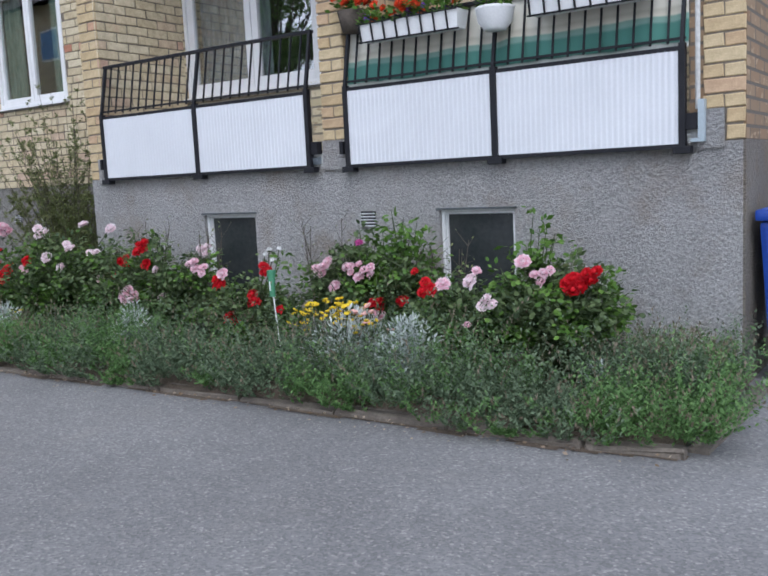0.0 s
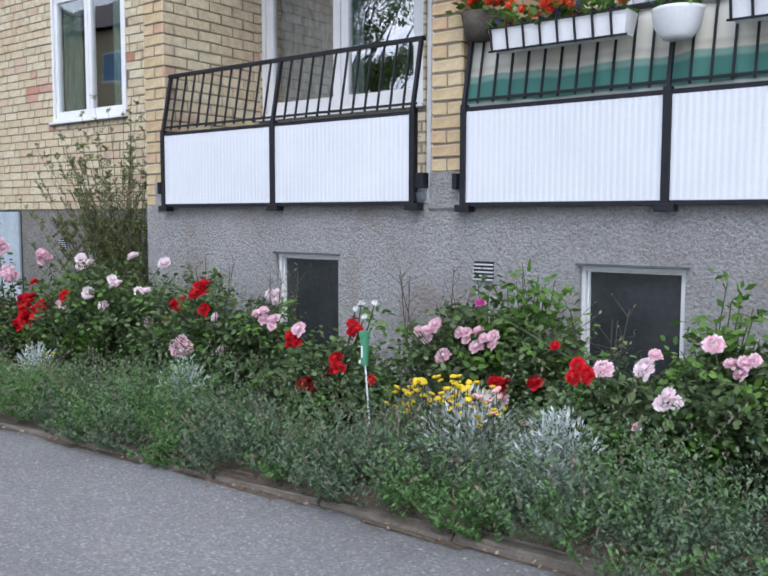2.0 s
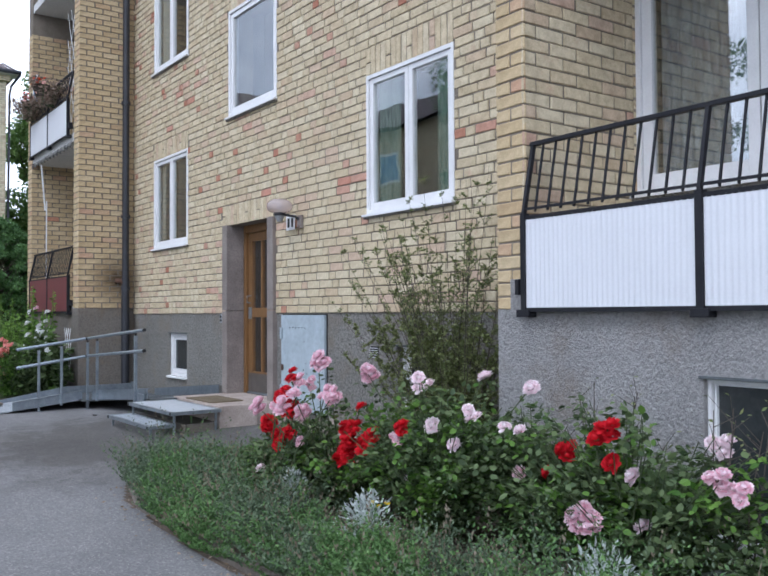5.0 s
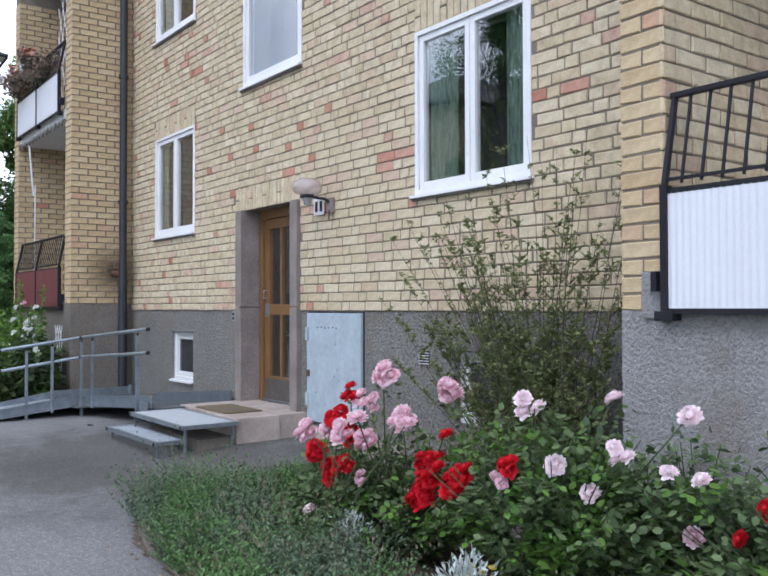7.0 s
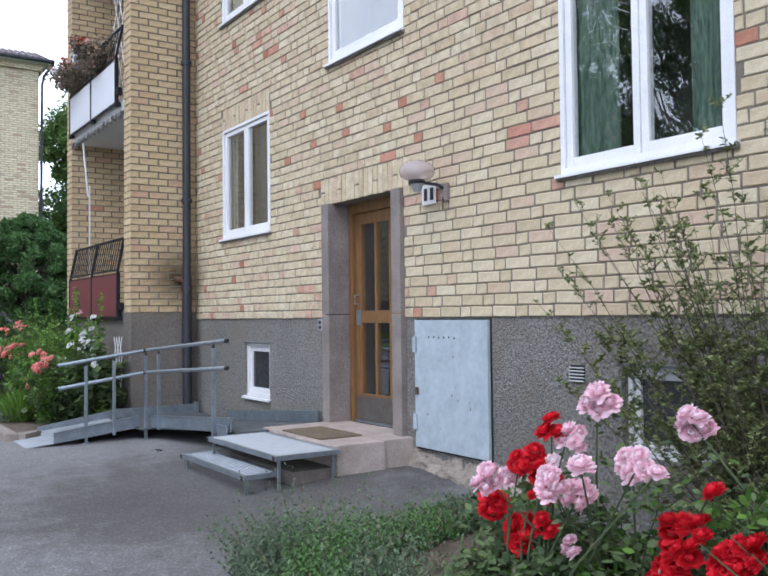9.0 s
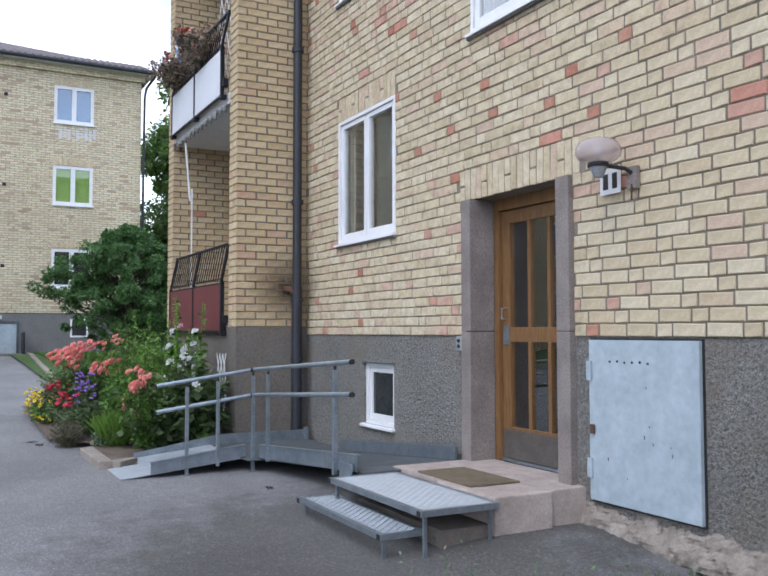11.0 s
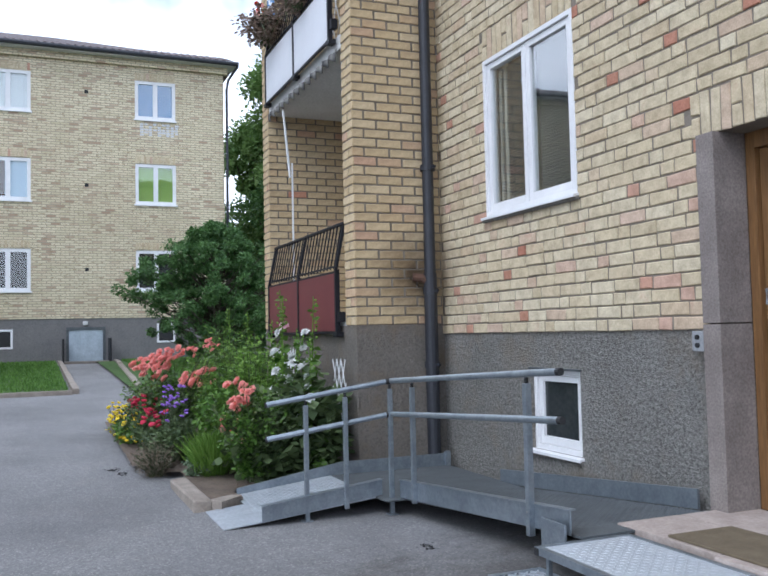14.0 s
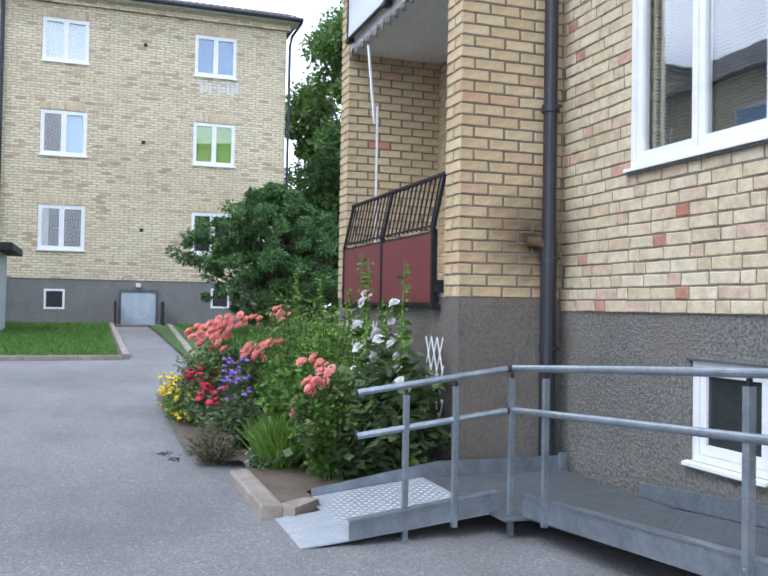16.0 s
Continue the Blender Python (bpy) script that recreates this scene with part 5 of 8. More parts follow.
ramp_part("kerb_plate", sloped(bmesh.new(), RX0, RX0 + 0.012, 3.86, 4.72, 0.062, 0.200, 0.11))
ramp_part("kerb_plate", boxes((RX0, RX0 + 0.012, 4.72, 5.69, 0.095, 0.200)))
ramp_part("kerb_plate", boxes((RX0, RX0 + 0.05, 5.66, 5.70, 0.06, 0.22), bevel=0.005))
ramp_part("kerb_plate", sloped_x(bmesh.new(), -14.05, -12.03, 4.75, 4.762, 0.217, 0.380, 0.115))
ramp_part("kerb_plate", sloped_x(bmesh.new(), -14.05, -12.03, 4.74, 4.79, 0.225, 0.388, 0.008))
ramp_part("kerb_plate", sloped_x(bmesh.new(), -14.32, -12.22, 5.70, 5.714, 0.182, 0.368, 0.107))
ramp_part("end_plate", boxes((-12.20, -12.0, 4.70, 4.712, 0.17, 0.325), bevel=0.003))
for x, y in ((-13.2, 5.5), (-12.3, 5.5), (-15.0, 5.5), (-14.2, 5.5)):
    ramp_part("support", boxes((x - 0.02, x + 0.02, y - 0.02, y + 0.02, ground_z(x, y) - 0.01, LAND - 0.01 + max(0.0, 0.088 * (x + 14.0)))))
TOPS = ((-14.23, 3.855, 0.772), (-14.17, 4.30, 0.841), (-14.115, 4.70, 0.903))
TOPE = ((-14.115, 4.72, 0.904), (-13.2, 4.72, 0.965), (-12.03, 4.72, 1.040))
for dz in (0.0, -0.231):
    for pts in (TOPS, TOPE):
        bm = bmesh.new()
        tube(bm, [(a, b, c + dz) for a, b, c in pts], 0.0185, 12)
        ramp_part("hand_rail", bm, smooth=False)
    bm = bmesh.new()
    tube(bm, [(-14.117, 4.685, 0.900 + dz), (-14.108, 4.735, 0.905 + dz)], 0.02, 12)
    ramp_part("elbow", bm, rubber, "black elbow joint")
    for a, b in (((-14.231, 3.848, 0.771 + dz), (-14.23, 3.858, 0.7725 + dz)), ((-12.045, 4.72, 1.039 + dz), (-12.015, 4.72, 1.041 + dz))):
        bm = bmesh.new()
        tube(bm, [a, b], 0.019, 12)
        ramp_part("end_cap", bm, rubber, "black end cap")
for x, y, top, foot in ((-14.19, 4.12, 0.79, None), (-14.145, 4.39, 0.836, 0.045), (-14.105, 4.71, 0.88, None), (-13.78, 4.735, 0.905, 0.11), (-12.35, 4.735, 1.0, 0.20)):
    g = ground_z(x, y) if foot is None else foot
    w = 0.015 if x < -13 else 0.017
    ramp_part("post", boxes((x - w, x + w, y - w, y + w, g - (0.01 if foot is None else 0.0), top - 0.03), bevel=0.003))
    ramp_part("saddle", boxes((x - 0.008, x + 0.008, y - 0.008, y + 0.008, top - 0.035, top), bevel=0.002), rubber, "black saddle")
    if foot is None:
        ramp_part("foot_plate", boxes((x - 0.035, x + 0.035, y - 0.035, y + 0.035, g - 0.005, g + 0.006)))
    for dz in (0.05, 0.12):
        bm = bmesh.new()
        tube(bm, [(x, y - w - 0.004, max(g, 0.0) + dz), (x, y - w + 0.002, max(g, 0.0) + dz)], 0.006, 8)
        ramp_part("bolt", bm, switch_grey)


# ---- ground ----
def ground_sheet():
    xs = sorted({*np.arange(-60, -24, 2.0), *np.arange(-24, 3.0, 0.3), *np.arange(3, 40, 4.0), -400, -150, 150, 400})
    ys = sorted({*np.arange(-20, 0, 2.0), *np.arange(0, 7.0, 0.3), *np.arange(7, 40, 3.0), -400, -120, 120, 400})
    verts, faces = [], []
    for x in xs:
        for y in ys:
            verts.append((x, y, ground_z(x, y) + 0.006 * noise.noise(Vector((x * 0.8, y * 0.8, 0)))))
    n = len(ys)
    for i in range(len(xs) - 1):
        for j in range(n - 1):
            a = i * n + j
            faces.append((a, a + n, a + n + 1, a + 1))
    ob = mesh_object("ground", verts, faces, asphalt, smooth=True)
    tagged(ob, "worn grey asphalt drive with pale chips", "asphalt", kind="structure")


ground_sheet()


def patch(name, outline, lift, material, label, category, step=0.12, rough=0.02, rise=None):
    """A soil or lawn area over an outline, with an uneven surface."""
    bm = bmesh.new()
    xs = [p[0] for p in outline]
    ys = [p[1] for p in outline]

    def inside(x, y):
        c = False
        for (ax, ay), (bx, by) in zip(outline, outline[1:] + outline[:1]):
            if (ay > y) != (by > y) and x < (bx - ax) * (y - ay) / (by - ay) + ax:
                c = not c
        return c

    grid = {}
    nx, ny = int((max(xs) - min(xs)) / step) + 1, int((max(ys) - min(ys)) / step) + 1
    for i in range(nx + 1):
        for j in range(ny + 1):
            x, y = min(xs) + i * step, min(ys) + j * step
            grid[i, j] = (x, y)
    made = {}

    def vert(i, j):
        if (i, j) not in made:
            x, y = grid[i, j]
            made[i, j] = bm.verts.new((x, y, ground_z(x, min(y, 4.2)) + lift * (rise(x, y) if rise else 1.0) + rough * noise.noise(Vector((x * 3, y * 3, 1)))))
        return made[i, j]

    for i in range(nx):
        for j in range(ny):
            x, y = grid[i, j]
            if inside(x + step / 2, y + step / 2):
                bm.faces.new((vert(i, j), vert(i + 1, j), vert(i + 1, j + 1), vert(i, j + 1)))
    return tagged(part(name, bm, material, smooth=True), label, category, kind="structure")


BED = [(x, y + 0.04) for x, y in KERB_LINE[::-1]] + [(-9.62, 4.4), (-9.72, 5.0), (-9.80, 5.72), (-6.5, 5.72), (-6.5, 4.93), (-0.92, 4.93)]
patch("bed_soil_near", BED, 0.075, soil, "dry brown soil of the rose bed", "soil", 0.06, 0.012, lambda x, y: 0.25 + 0.75 * smoothstep(0.04, 0.30, y - kerb_y(x)))
STRIP = [(x, kerb_y(x) - 0.035 + 0.05 * noise.noise(Vector((x * 2.2, 0, 4)))) for x in np.arange(-9.3, -0.95, 0.07).tolist()] + [(x, y + 0.05) for x, y in KERB_LINE[::-1]]
patch("dirt_strip", STRIP, 0.003, soil, "loose soil washed out along the kerb", "soil", 0.03, 0.004)
BED2 = [(-14.90, 3.60), (-16.3, 3.60), (-17.0, 3.25), (-20.2, 3.25), (-20.2, 4.93), (-15.22, 4.93), (-15.22, 3.84), (-15.0, 3.84)]
patch("bed_soil_far", BED2, 0.06, soil, "dry brown soil of the far flower bed", "soil")
LAWN1 = [(-25.0, -14), (-36.0, -14), (-36.0, 3.05), (-25.0, 3.05)]
LAWN2 = [(-20.5, 4.1), (-36.0, 4.15), (-36.0, 30), (-18.6, 30), (-18.6, 5.0), (-20.4, 5.0)]
patch("lawn_near_path", LAWN1, 0.05, lawn_soil, "short green lawn beside the path", "lawn", 0.5)
patch("lawn_behind", LAWN2, 0.05, lawn_soil, "short green lawn behind the house", "lawn", 0.5)


def kerb(points, label, width=0.10, height=0.06, length=0.95, stone=None, wear=0.006):
    """A line of kerb stones."""
    t = thing("kerb", label, "kerb", kind="structure", at=(points[0][0], points[0][1], 0))
    o = Vector((-points[0][0], -points[0][1], 0))
    rk = random.Random(2)
    for a, b in zip(points, points[1:]):
        a, b = Vector((*a, 0)), Vector((*b, 0))
        n = max(1, round((b - a).length / length))
        for k in range(n):
            p, q = a.lerp(b, k / n), a.lerp(b, (k + 1) / n)
            d = (q - p).normalized()
            q = q - d * 0.008
            mid = (p + q) / 2
            z = ground_z(mid.x, mid.y) + rk.uniform(-0.008, 0.008)
            bm = bmesh.new()
            box(bm, -(q - p).length / 2, (q - p).length / 2, -width / 2, width / 2, -0.12, height, bevel=0.018)
            for v in bm.verts:
                v.co += Vector((0, rk.uniform(-wear, wear), rk.uniform(-wear, wear)))
            slope = math.atan2(ground_z(q.x, q.y) - ground_z(p.x, p.y), (q - p).length)
            bm.transform(Matrix.Translation(o + Vector((mid.x, mid.y, z))) @ Matrix.Rotation(math.atan2(d.y, d.x), 4, "Z") @ Matrix.Rotation(-slope, 4, "Y"))
            part("kerb_stone", bm, stone or concrete, t)


kerb([(-0.90, 4.9), (-0.92, 3.70)], "low weathered concrete kerb round the rose bed", 0.10, 0.028, 0.7, kerb_stone, 0.012)
kerb([(x, y + 0.05) for x, y in KERB_LINE[::-1]] + [(-9.60, 4.3)], "low weathered concrete kerb along the rose bed", 0.10, 0.028, 0.7, kerb_stone, 0.012)
kerb([(-14.84, 3.535), (-16.0, 3.535)], "weathered concrete kerb of the far flower bed", 0.13, 0.065, 1.2, kerb_pale)
kerb([(-14.83, 3.62), (-15.02, 3.82)], "weathered concrete kerb end at the ramp", 0.12, 0.065, 0.4, kerb_pale)
kerb([(-24.95, -14), (-24.95, 3.05)], "pale concrete kerb before the lawn", 0.12, 0.08, 1.5, kerb_pale)
kerb([(-25.05, 3.11), (-35.7, 3.11)], "pale concrete kerb beside the path", 0.12, 0.09, 1.5, kerb_pale)
kerb([(-21.0, 4.08), (-35.7, 4.70)], "pale concrete kerb beside the path", 0.12, 0.09, 1.5, kerb_pale)
clod = random.Random(8)
for x, y in ((-13.05, 4.5), (-16.8, 3.16), (-17.0, 3.1)):
    bm = bmesh.new()
    for k in range(26):
        bmesh.ops.create_icosphere(bm, subdivisions=1, radius=1, matrix=Matrix.Translation((clod.gauss(0, 0.06), clod.gauss(0, 0.028), 0.002)) @ Matrix.Rotation(clod.uniform(0, 3), 4, "Z") @ Matrix.Diagonal((clod.uniform(0.005, 0.02), clod.uniform(0.003, 0.009), 0.004, 1)))
    ob = part("debris", bm, rubber)
    ob.location = (x, y, ground_z(x, y))
    tagged(ob, "dark scrap of dirt on the asphalt", "dirt")


# ---- the far house ----
FX = -35.9
far = thing("apartment_house", "three-storey yellow brick house with dark hipped roof", "house", at=(FX, 3.0, 0.45))
fo = Matrix.Translation((-FX, -3.0, -0.45))


def far_part(nm, bm, mt, lab="", par=None, smooth=False):
    bm.transform(fo)
    return part(nm, bm, mt, par or far, lab, smooth)


FY0, FY1 = -12.0, 8.15
far_face = Plane((FX, 0, 0), (0, 1, 0), (1, 0, 0))
rows_y = ((1.07, 2.32), (5.35, 6.60))
rows_z = ((2.70, 3.97), (5.42, 6.70), (8.12, 9.35))
holes = [(a, b, c, d) for a, b in rows_y for c, d in rows_z] + [(a - 8.6, b - 8.6, c, d) for a, b in rows_y for c, d in rows_z]
ob = slab_with_openings("wall", far_face, FY0, FY1, 1.87, 9.98, holes, 0.3, brick_house, "")
for key in ("kind", "category", "label"):
    if key in ob:
        del ob[key]
ob.parent = far
ob.matrix_parent_inverse = far.matrix_basis.inverted()
far_part("plinth", boxes((FX - 0.3, FX - 0.02, FY0, FY1 - 0.02, 0.2, 1.87)), stucco_far)
far_part("side_wall", boxes((FX - 11, FX - 0.3, FY1 - 0.3, FY1, 0.2, 9.98)), brick_house)
far_part("cornice", boxes((FX - 0.1, FX + 0.12, FY0, FY1 + 0.12, 9.78, 9.98)), brick_house)
far_part("eave", boxes((FX - 0.3, FX + 0.38, FY0, FY1 + 0.38, 9.98, 10.10)), far_white)
bm = bmesh.new()
tube(bm, [(FX + 0.42, FY0, 10.10), (FX + 0.42, FY1 + 0.42, 10.06)], 0.07, 8)
far_part("gutter", bm, pipe_paint)
bm = bmesh.new()
tube(bm, [(FX + 0.4, FY1 + 0.40, 10.0), (FX + 0.1, FY1 + 0.15, 9.6), (FX + 0.05, FY1 + 0.1, 9.3), (FX + 0.05, FY1 + 0.06, 0.6)], 0.045, 8)
far_part("downpipe", bm, pipe_paint)
bm = bmesh.new()
tube(bm, [(FX + 0.08, 0.02, 10.0), (FX + 0.08, 0.02, 0.6)], 0.055, 8)
far_part("downpipe", bm, pipe_paint)
bm = bmesh.new()
v = [bm.verts.new(p) for p in ((FX + 0.42, FY0, 10.12), (FX + 0.42, FY1 + 0.42, 10.12), (FX - 11.5, FY1 + 0.42, 10.12), (FX - 11.5, FY0, 10.12), (FX - 5.5, FY1 - 5, 12.3), (FX - 5.5, FY0, 12.3))]
for f in ((0, 1, 4, 5), (1, 2, 4), (2, 3, 5, 4)):
    bm.faces.new([v[i] for i in f])
far_part("roof", bm, roof_tile)
verts, faces = [], []
for i in range(95):
    for j in range(5):
        y = FY0 + i * 0.215
        x = FX + 0.40 - j * 0.34
        z = 10.14 + j * 0.125
        b0 = len(verts)
        verts += [(x - FX, y - 3.0, z - 0.45), (x - FX, y + 0.1 - 3.0, z + 0.04 - 0.45), (x - FX, y + 0.2 - 3.0, z - 0.45), (x - 0.36 - FX, y - 3.0, z + 0.135 - 0.45), (x - 0.36 - FX, y + 0.1 - 3.0, z + 0.175 - 0.45), (x - 0.36 - FX, y + 0.2 - 3.0, z + 0.135 - 0.45)]
        faces += [(b0, b0 + 1, b0 + 4, b0 + 3), (b0 + 1, b0 + 2, b0 + 5, b0 + 4), (b0, b0 + 2, b0 + 1)]
mesh_object("roof_tiles", verts, faces, roof_tile, far, "curved clay tiles")["kind"] = "stuff"
# The sheet at (1, 0) takes the dark colour of an unlit room.
far_blinds = {(0, 2): white_paint, (1, 2): curtain_blue, (0, 1): blind_blue, (1, 1): curtain_lime, (0, 0): curtain_beige, (1, 0): room_dark}
for i, (a, b) in enumerate(rows_y):
    for j, (c, d) in enumerate(rows_z):
        for off in (0, -8.6):
            a2, b2 = a + off, b + off
            m = (a2 + b2) / 2
            w = far_part("window", boxes((FX - 0.08, FX - 0.01, a2, a2 + 0.1, c, d), (FX - 0.08, FX - 0.01, b2 - 0.1, b2, c, d), (FX - 0.08, FX - 0.01, a2 + 0.1, b2 - 0.1, d - 0.1, d), (FX - 0.08, FX - 0.01, a2 + 0.1, b2 - 0.1, c, c + 0.1), (FX - 0.08, FX - 0.01, m - 0.07, m + 0.07, c + 0.1, d - 0.1)), white_paint)
            far_part("sill", boxes((FX - 0.05, FX + 0.05, a2 - 0.04, b2 + 0.04, c - 0.05, c), bevel=0.008), white_paint, "", w)
            for p, q in ((a2 + 0.1, m - 0.07), (m + 0.07, b2 - 0.1)):
                g = far_part("pane", boxes((FX - 0.05, FX - 0.044, p, q, c + 0.1, d - 0.1)), glass, "", w)
                g.visible_shadow = False
            if (i, j) == (0, 1):
                far_part("curtain", boxes((FX - 0.078, FX - 0.07, a2 + 0.02, m - 0.1, c + 0.02, d - 0.02)), rust_metal, "dark reddish curtain", w)
            far_part("blind", boxes((FX - 0.078, FX - 0.07, a2 + 0.02 if (i, j) != (0, 1) else m - 0.08, m + (0.6 if (i, j) != (0, 0) else -0.35), c + 0.02, d - 0.02)), far_blinds[i, j], "blind behind the glass", w)
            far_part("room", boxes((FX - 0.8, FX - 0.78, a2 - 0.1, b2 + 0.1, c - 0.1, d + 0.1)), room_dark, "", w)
            n = 14
            for k in range(n):
                if off == 0:
                    far_part("upright_brick", boxes((FX, FX + 0.012, a2 + (b2 - a2) * k / n, a2 + (b2 - a2) * (k + 0.8) / n, d + 0.02, d + 0.24)), brick_one)
for y0, y1, z0, z1 in ((1.27, 1.83, 0.99, 1.57), (5.97, 6.53, 1.08, 1.68)):
    w = far_part("cellar_window", boxes((FX - 0.03, FX + 0.0, y0, y0 + 0.06, z0, z1), (FX - 0.03, FX, y1 - 0.06, y1, z0, z1), (FX - 0.03, FX, y0 + 0.06, y1 - 0.06, z1 - 0.06, z1), (FX - 0.03, FX, y0 + 0.06, y1 - 0.06, z0, z0 + 0.06)), white_paint)
    far_part("pane", boxes((FX - 0.03, FX - 0.012, y0 + 0.06, y1 - 0.06, z0 + 0.06, z1 - 0.06)), rubber, "dark cellar pane", w)
d = far_part("cellar_door", boxes((FX - 0.03, FX + 0.01, 3.38, 4.36, 0.55, 1.52), bevel=0.01), hatch_paint, "pale grey-blue cellar door")
far_part("door_frame", boxes((FX - 0.03, FX + 0.03, 3.31, 3.38, 0.5, 1.6), (FX - 0.03, FX + 0.03, 4.36, 4.43, 0.5, 1.6), (FX - 0.03, FX + 0.03, 3.38, 4.36, 1.52, 1.6)), dark_steel, "", d)
far_part("lamp", boxes((FX, FX + 0.1, 3.78, 3.92, 1.66, 1.78), bevel=0.02), far_white, "small wall lamp")
for y in (3.18, 4.50):
    far_part("side_rail", boxes((FX + 0.1, FX + 0.9, y, y + 0.04, 0.45, 1.25)), black_iron, "black iron railing")
far_part("door_step", boxes((FX, FX + 0.9, 3.1, 4.6, 0.3, 0.58), bevel=0.02), concrete)
for y, z in ((3.85, 3.3), (3.85, 5.9), (3.85, 8.8)):
    far_part("air_vent", boxes((FX - 0.01, FX + 0.012, y, y + 0.11, z, z + 0.11), bevel=0.003), rubber, "small dark vent")
rp = random.Random(14)
for k in range(45):
    y, z = 5.50 + 0.135 * (k % 9), 7.60 + 0.085 * (k // 9)
    if rp.random() < 0.62:
        far_part("repaired_brick", boxes((FX + 0.002, FX + 0.010, y, y + rp.uniform(0.09, 0.125), z, z + rp.uniform(0.05, 0.07))), blind_white, "pale repaired brick")
shed = thing("shed", "pale blue-grey shed with dark flat roof", "shed", at=(-31.0, -0.45, 0.3))
part("body", boxes((-1.2, 1.2, -2.0, 1.05, 0.0, 2.0), bevel=0.01), hatch_paint, shed)
part("roof", boxes((-1.5, 1.5, -2.2, 1.38, 2.0, 2.16), bevel=0.02), black_iron, shed)

# the house across the drive and its neighbours, behind the camera
opp = thing("opposite_house", "three-storey yellow brick house across the drive", "house", at=(-42, -11, 0.0))
part("wall", boxes((-16, 14, -8, 0, 0, 9.0)), brick_far, opp)
bm = bmesh.new()
v = [bm.verts.new(p) for p in ((-16.5, 0.5, 9.0), (14.5, 0.5, 9.0), (14.5, -8.5, 9.0), (-16.5, -8.5, 9.0), (-12, -4, 11.6), (10, -4, 11.6))]
for f in ((0, 1, 5, 4), (1, 2, 5), (2, 3, 4, 5), (3, 0, 4)):
    bm.faces.new([v[i] for i in f])
part("roof", bm, roof_tile, opp)
for k in range(6):
    for s in range(3):
        w = part("window", boxes((-13.6 + k * 4.6, -12.2 + k * 4.6, -0.02, 0.03, 1.5 + s * 2.6, 2.8 + s * 2.6)), white_paint, opp)
        part("pane", boxes((-13.5 + k * 4.6, -12.3 + k * 4.6, 0.03, 0.035, 1.6 + s * 2.6, 2.7 + s * 2.6)), curtain_blue, w, "dark pane")


# blooms of each bush: colour, place, radius
BLOOMS = {}
BLOOMS['A'] = [
    ('pink', -7.51, 4.25, 0.92, 0.077), ('pink', -7.63, 4.25, 0.76, 0.059), ('pink', -7.32, 3.95, 0.74, 0.049), ('pink', -7.35, 4.25, 0.7, 0.069),
    ('pink', -7.46, 3.95, 0.65, 0.069), ('pink', -7.79, 3.95, 0.62, 0.066), ('pink', -7.74, 4.25, 0.53, 0.05), ('red', -7.14, 4.25, 0.49, 0.08),
    ('red', -6.98, 4.25, 0.44, 0.072), ('red', -7.2, 4.25, 0.35, 0.074), ('red', -6.9, 4.25, 0.5, 0.059), ('red', -7.03, 4.25, 0.66, 0.036),
    ('red', -6.61, 4.25, 0.58, 0.05), ('pink', -6.65, 4.25, 0.52, 0.051), ('pink', -7.84, 4.25, 0.37, 0.041), ('white', -7.53, 4.25, 0.19, 0.039),
    ('white', -7.76, 3.95, 0.22, 0.04),
]
BLOOMS['A9'] = [
    ('red', -7.62, 4.12, 0.82, 0.063), ('red', -7.7, 4.12, 0.69, 0.060), ('red', -7.67, 4.12, 0.64, 0.064), ('red', -7.8, 4.12, 0.66, 0.051),
    ('red', -7.68, 4.12, 0.57, 0.050), ('red', -7.95, 4.12, 0.48, 0.069), ('red', -7.8, 4.12, 0.39, 0.072), ('red', -7.67, 4.12, 0.44, 0.050),
    ('pink', -7.54, 4.12, 0.79, 0.056), ('pink', -7.86, 4.12, 0.6, 0.044), ('white', -7.62, 4.12, 0.69, 0.038), ('pink', -7.54, 4.12, 0.39, 0.05),
    ('pink', -7.22, 4.12, 0.73, 0.059), ('pink', -7.14, 4.12, 0.72, 0.038), ('pink', -7.49, 4.12, 0.59, 0.067),
]
BLOOMS['A2'] = [
    ('pink', -7.255, 4.467, 0.84, 0.077), ('white', -6.695, 4.465, 0.81, 0.064), ('white', -6.4, 4.684, 0.86, 0.046), ('white', -6.0, 4.655, 0.82, 0.044),
    ('white', -6.04, 4.27, 0.7, 0.054), ('white', -6.37, 4.27, 0.61, 0.049), ('white', -6.19, 4.27, 0.53, 0.042), ('white', -5.7, 4.27, 0.66, 0.031),
    ('white', -6.59, 4.27, 0.29, 0.028),
]
BLOOMS['B'] = [
    ('red', -5.23, 4.35, 0.71, 0.055), ('red', -5.3, 4.35, 0.66, 0.043), ('red', -5.48, 4.35, 0.58, 0.051), ('red', -5.22, 4.35, 0.56, 0.037),
    ('white', -5.11, 4.35, 0.52, 0.042), ('pink', -5.205, 4.155, 0.344, 0.075), ('white', -5.06, 4.35, 0.32, 0.042), ('pink', -4.69, 4.35, 0.57, 0.062),
    ('pink', -4.61, 4.35, 0.53, 0.056), ('white', -4.875, 4.655, 0.65, 0.060), ('pink', -5.79, 4.35, 0.43, 0.04), ('white', -5.88, 4.35, 0.65, 0.033),
    ('red', -5.61, 4.35, 0.46, 0.029),
]
